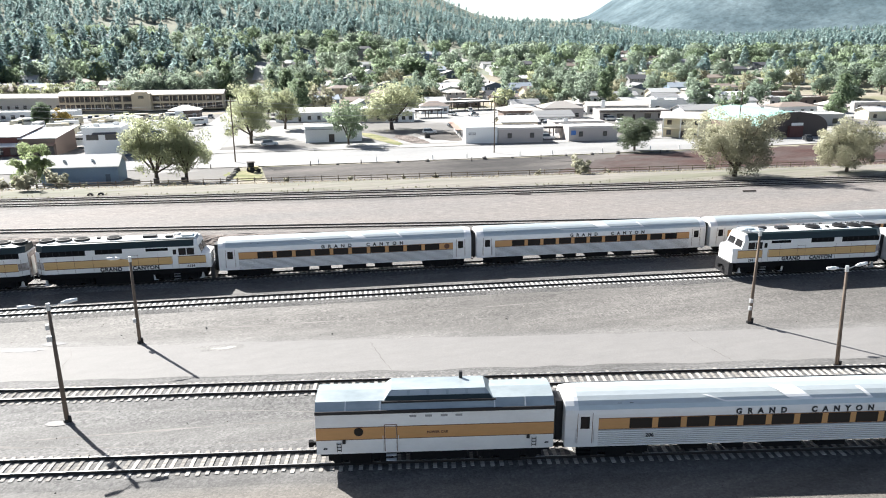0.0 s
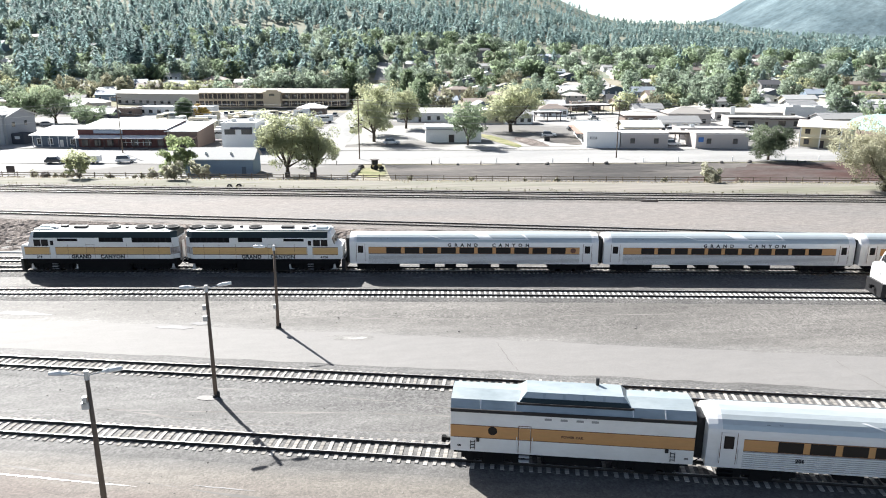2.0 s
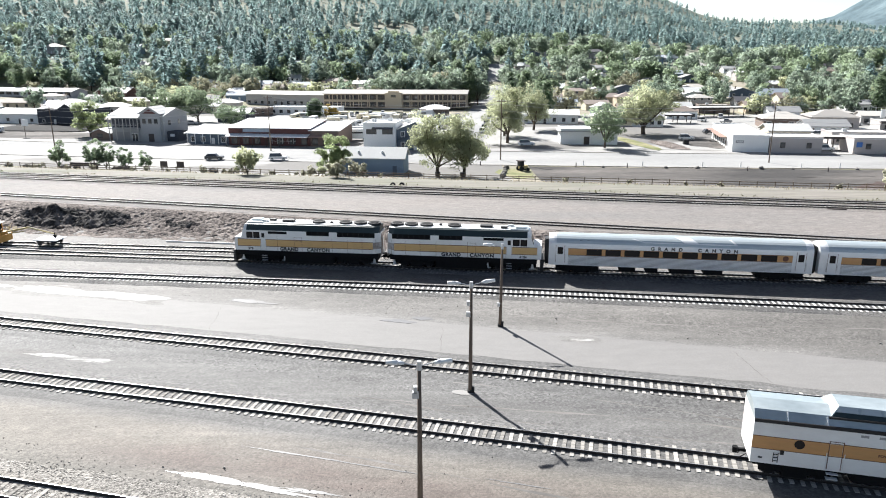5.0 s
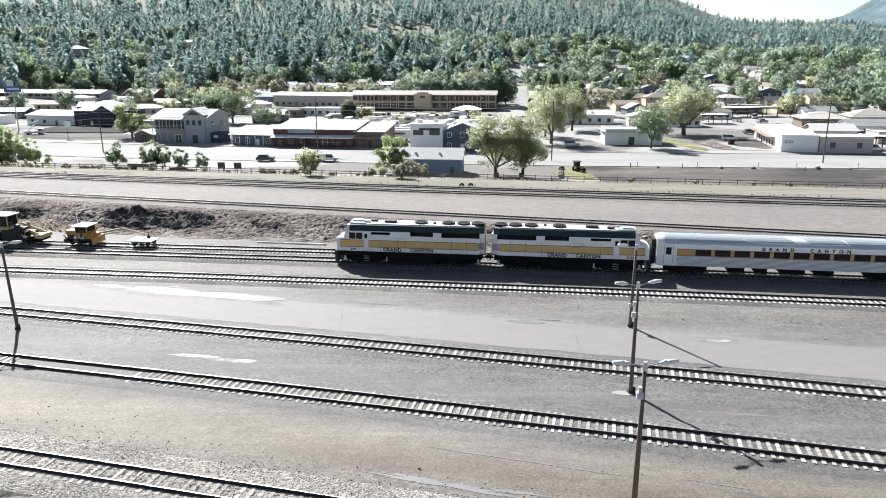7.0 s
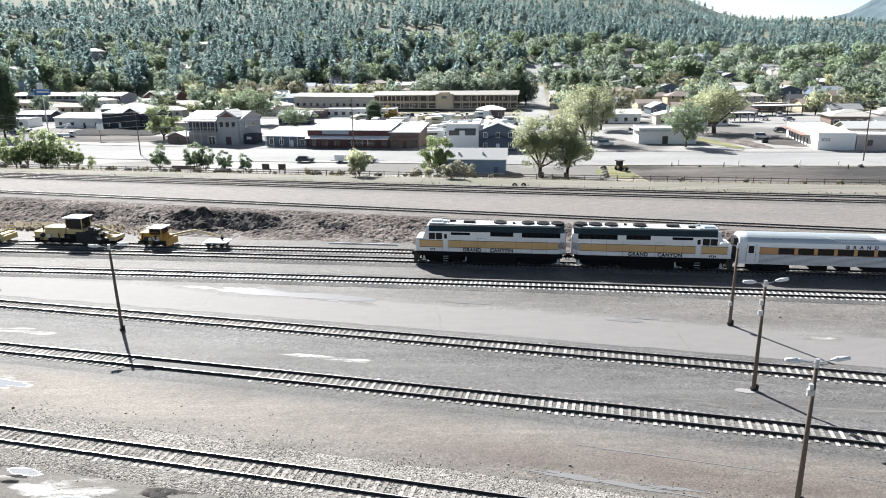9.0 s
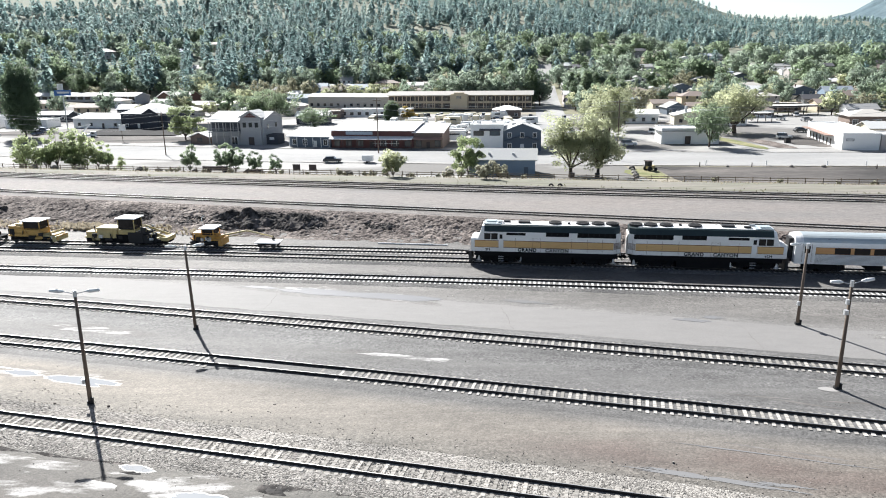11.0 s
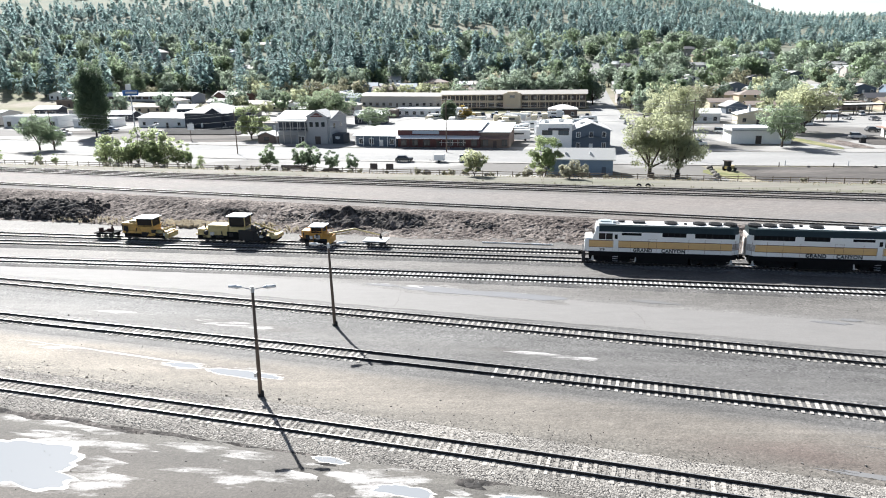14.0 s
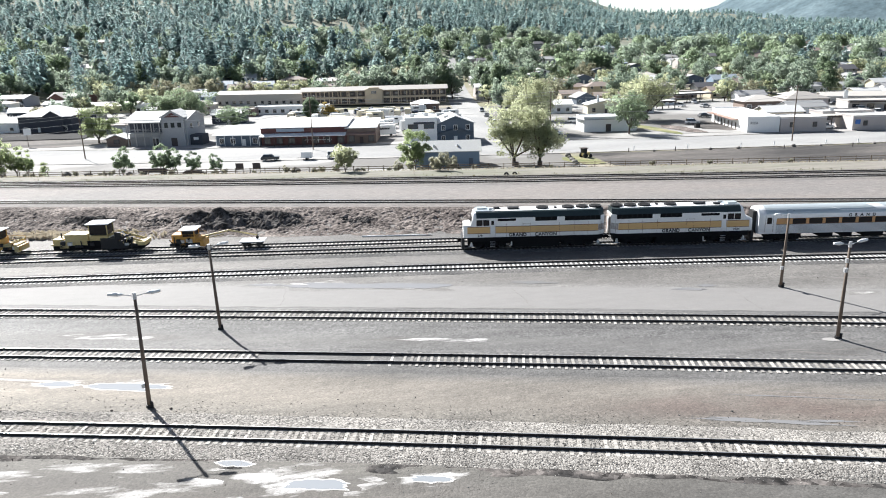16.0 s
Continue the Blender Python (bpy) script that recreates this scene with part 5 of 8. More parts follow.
def power_car(m):
    """Windowless generator car with a raised roof hatch."""
    root = thing("power_car", m, "white and ochre windowless power car with a pale metal roof", "railway car")
    L = 6.9
    prof = [(-1.52, 1.05), (1.52, 1.05), (1.52, 3.72), (1.1, 4.18), (0, 4.34), (-1.1, 4.18), (-1.52, 3.72)]
    part("body", Geo().prism(prof[:3] + [(-1.52, 3.72)], -L, L), train_white, root, "white painted steel body")
    part("roof", Geo().prism([(-1.55, 3.72), (1.55, 3.72), (1.12, 4.2), (0, 4.36), (-1.12, 4.2)], -L, L), power_roof, root, "pale blue-grey metal roof")
    seams = Geo()
    for x in (-5.2, -3.2, 3.4, 5.2):
        seams.plate([(x, -1.56, 3.74), (x + 0.06, -1.56, 3.74), (x + 0.06, -1.13, 4.215), (x, -1.13, 4.215)], (0, -0.7, 0.7), 0.02)
    part("roof_seams", seams, roof_patch, root, "pale roof seams")
    hatch = part("roof_hatch", Geo().box((0.2, 0, 4.42), (6.4, 2.3, 0.5), top=(0.86, 0.66)), power_roof, root, "raised roof housing with glazed sides")
    part("hatch_flank", Geo().plate([(-2.95, -1.17, 4.17), (3.35, -1.17, 4.17), (3.16, -1.0, 4.39), (-2.76, -1.0, 4.39)], (0, -0.8, 0.6), 0.02), train_green, hatch, "dark sloping flank")
    for k in range(5):
        a = -2.66 + 1.13 * k
        part("hatch_pane", Geo().plate([(a + 0.05, -0.985, 4.41), (a + 1.05, -0.985, 4.41), (a + 1.02, -0.81, 4.635), (a + 0.08, -0.81, 4.635)], (0, -0.8, 0.6), 0.015), train_roof, hatch, "pale glazed roof light")
    part("hatch_lip", Geo().box((0.2, -1.2, 4.14), (6.6, 0.12, 0.12)), black_iron, hatch)
    part("chimney", Geo().cyl((1.6, 0.6, 4.3), (1.6, 0.6, 5.1), 0.11, n=10), black_iron, root, "short black exhaust pipe")
    for s in (-1, 1):
        side_plate(root, "gutter", -L, L, 3.60, 3.80, s, black_iron, 1.53, 0.07, "black roof gutter")
        side_plate(root, "stripe", -L, L, 1.98, 2.72, s, train_gold, 1.521, 0.006, "ochre yellow stripe")
        for z in (1.96, 2.74):
            side_plate(root, "stripe_edge", -L, L, z - 0.02, z + 0.02, s, pinstripe, 1.522, 0.007)
        door = side_plate(root, "door", -2.95, -2.25, 1.15, 2.85, s, train_white, 1.524, 0.004, "side door with grab irons")
        for a, b, c, d in ((-2.97, -2.93, 1.15, 2.87), (-2.27, -2.23, 1.15, 2.87), (-2.97, -2.23, 2.84, 2.88)):
            side_plate(door, "door_edge", a, b, c, d, s, pinstripe, 1.53, 0.006)
        side_plate(door, "door_stripe", -2.92, -2.28, 1.99, 2.71, s, train_gold, 1.531, 0.004)
        for gx in (-3.05, -2.15):
            part("grab_iron", Geo().cyl((gx, s * 1.6, 1.1), (gx, s * 1.6, 2.2), 0.02, n=6), lamp_white, root)
        part("porthole", Geo().cyl((-4.45, s * 1.52, 2.45), (-4.45, s * 1.545, 2.45), 0.27, n=18), train_glass, root, "round dark porthole")
        for x in (-1.3, -0.4, 0.5, 1.35):
            side_plate(root, "vent", x - 0.2, x + 0.2, 3.3, 3.44, s, roofs["grey"], 1.523, 0.006, "small grey vent")
        for x in (-5.6, 5.75):
            ld = part("ladder", Geo().box((x - 0.12, s * 1.56, 1.5), (0.03, 0.03, 0.6)).box((x + 0.12, s * 1.56, 1.5), (0.03, 0.03, 0.6)), black_iron, root, "dark side ladder")
            for k in range(3):
                part("rung", Geo().box((x, s * 1.56, 1.3 + 0.2 * k), (0.26, 0.03, 0.03)), black_iron, ld)
        for x in (-5.3, 5.4):
            side_plate(root, "marker_lamp", x - 0.09, x + 0.09, 1.75, 1.98, s, black_iron, 1.53, 0.1, "small dark marker lamp")
        part("steps", Geo().box((-2.6, s * 1.45, 0.85), (0.6, 0.25, 0.04)).box((-2.6, s * 1.45, 0.55), (0.6, 0.25, 0.04)), lamp_white, root)
        lettering("POWER CAR", 0.2, pinstripe, Matrix.Translation((0.1, 0, 2.25)) @ pose(0, s * 1.53, 0, 90, 0, 0 if s < 0 else 180), root, "small dark lettering", 1.1)
        for x in (-6.4, 6.5):
            lettering("480", 0.16, letter_ink, Matrix.Translation((x, 0, 1.35)) @ pose(0, s * 1.525, 0, 90, 0, 0 if s < 0 else 180), root, "small fleet number", 1.0)
    part("underframe", Geo().box((0, 0, 0.95), (2 * L - 0.4, 2.7, 0.25)), grime_black, root)
    part("fuel_tank", Geo().box((0.2, 0, 0.62), (3.4, 2.4, 0.6), bevel=0.15), grime_black, root, "black underfloor tank")
    for x in (-4.4, 4.4):
        truck(root, x, 2)
    coupler(root, -L, -1)
    coupler(root, L, 1)
    return root


# Excursion train on its track, and the cars standing in the yard.
m, x = along("train", -44.8, 18.2)
locomotive(m, "239", False, "white and ochre diesel locomotive with dark green roof, heading a train")
m, x = along("train", x, 18.2)
locomotive(m, "4124", True, "white and ochre diesel locomotive coupled tail to tail behind the first")
for i in range(3):
    m, x = along("train", x + 0.15, 28.0)
    coach(m, "silver streamlined passenger coach with ochre window band, in the excursion train", 10 if i == 0 else 11, True, "", True, i == 0, 1.08)
m, x = along("outer", 43.6, 18.2)
locomotive(m, "295", False, "parked white and ochre diesel locomotive with a dark green roof")
m, x = along("outer", x + 0.15, 28.0)
coach(m, "silver passenger coach standing behind the parked locomotive", 11, grow=1.08)
m, x = along("stock", -3.45, 14.4)
power_car(m)
m, x = along("stock", x + 0.2, 25.9)
coach(m, "silver passenger coach with fluted sides, parked behind the power car", 11, True, "206", True)


# ---- track machines ----
def wheels4(root, x0, x1, mat=black_iron, r=0.4):
    for x in (x0, x1):
        g = Geo()
        for s in (-1, 1):
            g.cyl((x, s * 0.69, r), (x, s * 0.82, r), r, n=14)
        part("wheelset", g.cyl((x, -0.7, r), (x, 0.7, r), 0.07, n=6), mat, root)


def cab(root, x, w, z0, z1, mat, roof_mat, y=0.0):
    c = part("cab", Geo().box((x, y, z0 + (z1 - z0) * 0.22), (w, 2.0, (z1 - z0) * 0.44), bevel=0.05), mat, root, "painted operator cab")
    for px in (-1, 1):
        for py in (-1, 1):
            part("cab_pillar", Geo().box((x + px * (w / 2 - 0.07), y + py * 0.92, (z0 + z1) / 2), (0.1, 0.1, z1 - z0)), mat, c)
    part("cab_glass", Geo().box((x, y, z0 + (z1 - z0) * 0.72), (w - 0.16, 1.8, (z1 - z0) * 0.5)), train_glass, c, "dark cab glazing")
    part("cab_roof", Geo().box((x, y, z1 + 0.06), (w + 0.5, 2.4, 0.12), bevel=0.08), roof_mat, c, "pale flat cab roof")
    return c


def fittings(root, x0, x1, z, seed, mat):
    """Rails, tanks, boxes and hoses crowded on a machine."""
    r = random.Random(seed)
    for i in range(26):
        x, s = r.uniform(x0, x1), r.choice((-1, -1, 1))
        k = r.randrange(3)
        if k == 0:
            part("tool_box", Geo().box((x, s * 1.05, z + r.uniform(-0.45, 0.3)), (r.uniform(0.3, 0.8), 0.3, r.uniform(0.25, 0.5)), bevel=0.03), r.choice((mat, black_iron, galvanised)), root)
        elif k == 1:
            part("cylinder", Geo().cyl((x, s * 1.0, z - 0.3), (x + r.uniform(-0.5, 0.5), s * 1.1, z + r.uniform(0.3, 0.8)), 0.07, n=8), r.choice((mat, black_iron)), root)
        else:
            part("tank", Geo().cyl((x - 0.3, s * 1.0, z - 0.35), (x + 0.3, s * 1.0, z - 0.35), 0.2, n=10), r.choice((mat, black_iron)), root)
    for s in (-1, 1):
        part("handrail", Geo().ribbon([(x0, s * 1.0, z + 0.9), ((x0 + x1) / 2, s * 1.02, z + 0.92), (x1, s * 1.0, z + 0.9)], [(-0.025, 0), (0, -0.025), (0.025, 0), (0, 0.025)]), mat, root)
        for i in range(4):
            x = x0 + (x1 - x0) * i / 3
            part("stanchion", Geo().cyl((x, s * 1.0, z - 0.2), (x, s * 1.0, z + 0.9), 0.022, n=6), mat, root)


m, _ = along("machine", -107.6, 8.0)
root = thing("ballast_regulator", m, "yellow track maintenance machine with an open cab", "track machine")
part("frame", Geo().box((0, 0, 1.0), (7.4, 2.0, 0.2), bevel=0.04).box((-1.6, -1.0, 1.1), (2.2, 0.2, 0.3)).box((1.4, -1.0, 0.95), (1.0, 0.2, 0.5)), machine_yellow, root, "yellow steel frame")
part("engine_hood", Geo().box((-2.5, 0, 1.65), (2.3, 1.8, 1.35), bevel=0.1), machine_yellow, root, "yellow engine hood")
part("radiator", Geo().box((-3.68, 0, 1.6), (0.08, 1.4, 1.0)).box((-3.2, -0.93, 1.6), (0.9, 0.05, 0.8)), black_iron, root)
cab(root, -0.1, 2.5, 1.0, 3.0, machine_yellow, roof_patch)
part("tool_head", Geo().box((2.4, 0, 1.1), (1.8, 2.2, 0.3)).cyl((1.6, -0.8, 1.2), (3.6, -0.9, 1.7), 0.12).cyl((1.6, 0.8, 1.2), (3.4, 0.9, 1.6), 0.12).box((3.3, 0, 0.7), (0.5, 2.6, 0.7)), machine_pale, root, "pale work head with hydraulic arms")
part("exhaust", Geo().cyl((-2.9, 0.3, 2.3), (-2.9, 0.3, 2.75), 0.08).box((-2.2, 0, 2.45), (1.0, 1.2, 0.25)), machine_pale, root)
part("undercarriage", Geo().box((0.0, 0, 0.68), (6.9, 1.9, 0.44), bevel=0.05).box((2.3, -1.05, 0.75), (1.6, 0.15, 0.5)).box((-0.6, -1.0, 0.55), (1.3, 0.2, 0.5)), grime_black, root, "greasy black undercarriage")
fittings(root, -3.4, 3.4, 1.1, 5, machine_yellow)
wheels4(root, -2.8, 2.6)
m, _ = along("machine", -96.5, 12.6)
root = thing("tamping_machine", m, "pale yellow tamping machine with a tall white-roofed cab", "track machine")
part("frame", Geo().box((-2.6, 0, 1.05), (6.6, 2.0, 0.2), bevel=0.04).box((3.6, 0, 0.98), (4.6, 1.5, 0.16)), machine_pale, root, "pale yellow frame")
part("engine_hood", Geo().box((-2.6, 0, 1.7), (3.0, 1.9, 1.3), bevel=0.1).box((-5.0, 0, 1.35), (1.4, 1.8, 0.8), bevel=0.1), machine_pale, root, "pale yellow engine hood")
part("exhaust", Geo().cyl((-4.9, 0, 1.7), (-4.9, 0, 2.4), 0.1).cyl((-4.3, -0.9, 1.0), (-4.3, -0.9, 1.6), 0.25), black_iron, root)
part("undercarriage", Geo().box((0.1, 0, 0.66), (11.6, 1.9, 0.5), bevel=0.05).box((0.4, -1.04, 1.1), (3.2, 0.12, 0.8)).box((3.9, -1.0, 1.3), (1.2, 0.2, 0.5)), grime_black, root, "greasy black undercarriage")
cab(root, 0.3, 2.4, 1.0, 3.6, machine_pale, roof_patch)
part("tamping_unit", Geo().box((1.6, 0, 1.1), (2.2, 2.4, 1.4), bevel=0.1).box((3.2, 0, 0.9), (1.6, 2.2, 1.0)).cyl((2.6, -1.0, 1.6), (4.4, -1.0, 2.2), 0.14).box((2.7, -0.9, 2.0), (0.7, 0.4, 1.0), bevel=0.05).cyl((3.6, -1.1, 0.6), (3.4, -1.1, 2.3), 0.1).cyl((4.3, -1.1, 0.5), (4.6, -1.1, 1.9), 0.12).cyl((2.9, 0.9, 1.2), (3.0, 0.9, 2.5), 0.14), black_iron, root, "black tamping unit")
part("boom", Geo().cyl((2.2, -0.6, 2.4), (5.6, -0.7, 1.2), 0.16).cyl((2.2, 0.6, 2.4), (5.6, 0.7, 1.2), 0.16).box((5.5, 0, 1.0), (1.2, 2.2, 0.5), bevel=0.05), machine_pale, root, "pale lifting boom")
part("hoses", Geo().cyl((1.6, -0.8, 1.9), (3.4, -1.0, 2.6), 0.05, n=6).cyl((3.4, -1.0, 2.6), (4.6, -1.0, 1.4), 0.05, n=6).cyl((1.8, 0.7, 2.0), (3.6, 0.5, 2.5), 0.05, n=6), lamp_white, root)
fittings(root, -5.5, 5.5, 1.15, 6, machine_pale)
wheels4(root, -4.4, 4.6)
wheels4(root, -1.9, 1.4)
m, _ = along("machine", -81.4, 5.0)
root = thing("track_crane", m, "orange rail crane with a long jib resting forward", "track machine")
part("frame", Geo().box((0, 0, 0.98), (4.2, 2.0, 0.2), bevel=0.04), machine_orange, root, "orange frame")
part("engine_hood", Geo().box((-1.3, 0, 1.4), (1.3, 1.8, 1.0), bevel=0.1), machine_orange, root, "orange engine hood")
cab(root, 0.2, 1.7, 0.95, 2.45, machine_orange, roof_patch)
part("blade", Geo().box((1.9, 0, 0.7), (0.5, 2.3, 0.9), bevel=0.05).box((1.4, 0.0, 1.2), (0.9, 1.4, 0.5)), machine_orange, root, "orange front guard")
part("jib", Geo().cyl((1.2, 0.5, 1.2), (5.0, 0.6, 2.0), 0.14, 0.12, 8).cyl((5.0, 0.6, 2.0), (8.6, 0.6, 1.25), 0.12, 0.09, 8).cyl((1.4, 0.2, 1.0), (4.4, 0.4, 1.5), 0.07, n=6), machine_pale, root, "long pale jib")
part("hose", Geo().cyl((-0.9, 0.4, 2.4), (-1.1, 0.4, 3.6), 0.04, n=6).cyl((-1.1, 0.4, 3.6), (-0.7, 0.4, 4.0), 0.04, n=6), lamp_white, root)
fittings(root, -1.9, 1.9, 1.0, 7, machine_orange)
wheels4(root, -1.3, 1.3)
part("undercarriage", Geo().box((0, 0, 0.65), (3.8, 1.9, 0.46), bevel=0.05).box((0.4, -1.0, 0.6), (1.0, 0.2, 0.5)), grime_black, root, "greasy black undercarriage")
m, _ = along("machine", -72.4, 3.2)
root = thing("push_cart", m, "small flat rail push cart with a pale deck", "rail cart")
part("deck", Geo().box((0, 0, 0.72), (3.2, 2.1, 0.12), bevel=0.04), lamp_white, root, "pale deck")
part("post", Geo().cyl((0.5, 0.4, 0.78), (0.5, 0.4, 1.5), 0.05, n=8).box((0.5, 0.4, 1.0), (0.3, 0.3, 0.3)), grime_black, root)
part("frame", Geo().box((0, 0, 0.55), (2.6, 1.6, 0.2)), grime_black, root)
wheels4(root, -0.9, 0.9, r=0.3)
m, _ = along("machine", -112.0, 3.6)
root = thing("rail_trolley", m, "dark rusty rail trolley loaded with gear", "rail cart")
part("deck", Geo().box((0, 0, 0.7), (3.2, 1.9, 0.15)), grime_black, root)
part("gear", Geo().box((-0.9, -0.2, 1.05), (0.5, 0.5, 0.6), bevel=0.05).box((0.2, 0.3, 0.95), (0.7, 0.7, 0.4), bevel=0.05).cyl((1.1, -0.5, 0.8), (1.1, -0.5, 1.7), 0.15).cyl((-0.2, -0.7, 0.9), (0.8, -0.7, 1.3), 0.1), dark_rust, root, "rusty drums and gear")
wheels4(root, -1.0, 1.0, r=0.35)


# ---- buildings ----
BUILT = []


def windows_on(root, front, w, h, cols, rows, size, z0, frame_mat, gap=None, door=None):
    """Framed windows along the front wall (local x from 0 to w, y = 0)."""
    for r in range(rows):
        z = z0 + r * (gap or 2.9)
        for i in range(cols):
            x = w * (i + 0.5) / cols
            if door is not None and r == 0 and i == door:
                part("door", Geo().box((x, -0.05, 1.05), (1.0, 0.1, 2.1)).box((x, -0.11, 0.6), (0.7, 0.03, 0.7)).box((x, -0.11, 1.5), (0.7, 0.03, 0.7)), frame_mat, root, "panelled door")
                continue
            fw = part("window", Geo().box((x, -0.04, z), (size[0] + 0.24, 0.1, size[1] + 0.24)), frame_mat, root, "framed window")
            part("pane", Geo().box((x - size[0] / 4, -0.10, z), (size[0] / 2 - 0.05, 0.04, size[1])), window_glass, fw)
            part("pane", Geo().box((x + size[0] / 4, -0.10, z), (size[0] / 2 - 0.05, 0.04, size[1])), window_glass, fw)


def roof_on(root, kind, w, d, h, rise, mat, over=0.5, wall_mat=None):
    g = Geo()
    o = over
    if kind == "flat":
        g.box((w / 2, d / 2, h + 0.08), (w + 0.1, d + 0.1, 0.16))
        part("roof", g, mat, root, "flat roof")
        p = Geo()
        for a, b in (((0, 0), (w, 0)), ((w, 0), (w, d)), ((w, d), (0, d)), ((0, d), (0, 0))):
            p.box(((a[0] + b[0]) / 2, (a[1] + b[1]) / 2, h + 0.28), (abs(b[0] - a[0]) + 0.25, abs(b[1] - a[1]) + 0.25, 0.3) if a[1] == b[1] else (0.25, abs(b[1] - a[1]) - 0.25, 0.3))
        part("parapet", p, wall_mat or mat, root)
        return
    if kind == "gable":      # ridge along x
        pr = [(-o, h - 0.15), (d / 2, h + rise), (d + o, h - 0.15), (d + o, h + 0.02), (d / 2, h + rise + 0.2), (-o, h + 0.02)]
        g.prism(pr, -o, w + o)
        if wall_mat:
            part("gable", Geo().prism([(0.02, h), (d - 0.02, h), (d / 2, h + rise - 0.05)], 0.01, w - 0.01), wall_mat, root)
    elif kind == "front":    # ridge along y, gable to the street
        pts = []
        for y in (-o, d + o):
            pts += [(-o, y, h - 0.15), (w / 2, y, h + rise), (w + o, y, h - 0.15), (w + o, y, h + 0.02), (w / 2, y, h + rise + 0.2), (-o, y, h + 0.02)]
        n = 6
        g.add(pts, [tuple(range(n)), tuple(range(2 * n - 1, n - 1, -1))] + [((i + 1) % n, i, n + i, n + (i + 1) % n) for i in range(n)])
        if wall_mat:
            t = [(0.02, h), (w - 0.02, h), (w / 2, h + rise - 0.05)]
            part("gable", Geo().add([(x, y, z) for y in (0.01, d - 0.01) for x, z in t], [(0, 1, 2), (5, 4, 3), (0, 2, 5, 3), (1, 4, 5, 2), (0, 3, 4, 1)]), wall_mat, root)
    elif kind == "hip":
        k = min(w, d) / 2
        base = [(-o, -o, h - 0.1), (w + o, -o, h - 0.1), (w + o, d + o, h - 0.1), (-o, d + o, h - 0.1)]
        if w > d:
            top = [(k, d / 2, h + rise), (w - k, d / 2, h + rise)]
            g.add(base + top, [(3, 2, 1, 0), (0, 1, 5, 4), (1, 2, 5), (2, 3, 4, 5), (3, 0, 4)])
        else:
            top = [(w / 2, k, h + rise), (w / 2, d - k, h + rise)]
            g.add(base + top, [(3, 2, 1, 0), (0, 1, 4), (1, 2, 5, 4), (2, 3, 5), (3, 0, 4, 5)])
    elif kind == "shed":     # falls to the street
        pr = [(-o, h - 0.1), (d + o, h + rise), (d + o, h + rise + 0.18), (-o, h + 0.08)]
        g.prism(pr, -o, w + o)
        if wall_mat:
            part("gable", Geo().prism([(0.02, h - 0.05), (d - 0.02, h - 0.05), (d - 0.02, h + rise - 0.1)], 0.01, w - 0.01), wall_mat, root)
    part("roof", g, mat, root, "pitched roof")


def house(a, b, depth, h, roof, rise, wall, roof_mat, label, cols=3, rows=1, size=(1.0, 1.1), frame_mat=None, door=None, category="house", name="house", over=0.5, z=None, z0=1.6, group="town buildings"):
    """Building with its street front from a to b."""
    ax, ay = a
    BUILT.append(((ax + b[0]) / 2, (ay + b[1]) / 2 + depth / 2, max(math.hypot(b[0] - ax, b[1] - ay), depth) / 2))
    w = math.hypot(b[0] - ax, b[1] - ay)
    ang = math.degrees(math.atan2(b[1] - ay, b[0] - ax))
    base = land((ax + b[0]) / 2, (ay + b[1]) / 2) if z is None else z
    root = thing(name, pose(ax, ay, base - 0.1, 0, 0, ang), label, category, group)
    t = 0.2
    g = Geo().box((w / 2, t / 2, h / 2), (w, t, h)).box((w / 2, depth - t / 2, h / 2), (w, t, h)).box((t / 2, depth / 2, h / 2), (t, depth - 2 * t, h)).box((w - t / 2, depth / 2, h / 2), (t, depth - 2 * t, h))
    part("wall", g, walls[wall], root)
    roof_on(root, roof, w, depth, h, rise, roofs[roof_mat], over, walls[wall])
    if cols:
        windows_on(root, 0, w, h, cols, rows, size, z0, frame_mat or trim_white, door=door)
    return root, w


def chimney(root, x, y, z, mat, h=1.0):
    part("chimney", Geo().box((x, y, z + h / 2), (0.6, 0.6, h)).box((x, y, z + h), (0.75, 0.75, 0.12)), mat, root, "brick chimney")


def roof_units(root, pts):
    for x, y, z in pts:
        part("roof_unit", Geo().box((x, y, z + 0.4), (1.3, 1.1, 0.8), bevel=0.05).box((x, y, z + 0.83), (0.9, 0.9, 0.08)), galvanised, root, "grey rooftop cooling unit")


# Shed by the railway
r, w = house((-41.9, 154.4), (-27.6, 152.4), 6.5, 3.6, "gable", 1.9, "blue", "pale", "blue-grey timber shed with a pale pitched roof", 0, category="shed", name="shed")
for x in (4.3, 9.6):
    part("roof_vent", Geo().box((x, 1.4, 4.75), (0.5, 0.5, 0.5), top=(0.7, 0.7)), lamp_white, r, "white roof vent")
part("side_door", Geo().box((12.5, -0.03, 1.0), (0.9, 0.08, 2.0)), walls["slate"], r)
# Grey two-storey western house
r, w = house((-119.4, 219.6), (-102.1, 215.6), 13, 7.8, "gable", 1.9, "timber", "pale", "weathered grey two-storey timber building with a pale metal roof", 0, 2, (1.1, 1.2), trim_dark, None, "shop", "shop_building", 0.6, z0=1.6)
part("front_gable", Geo().prism([(-0.8, 0), (0.0, 0), (0.0, 8.6), (-0.8, 8.6)], 10.6, 17.2).add([(10.6, -0.8, 8.6), (17.2, -0.8, 8.6), (13.9, -0.8, 10.3), (10.6, 6, 8.6), (17.2, 6, 8.6), (13.9, 6, 10.3)], [(0, 1, 2), (5, 4, 3), (0, 2, 5, 3), (1, 4, 5, 2)]), walls["timber"], r, "projecting timber front")
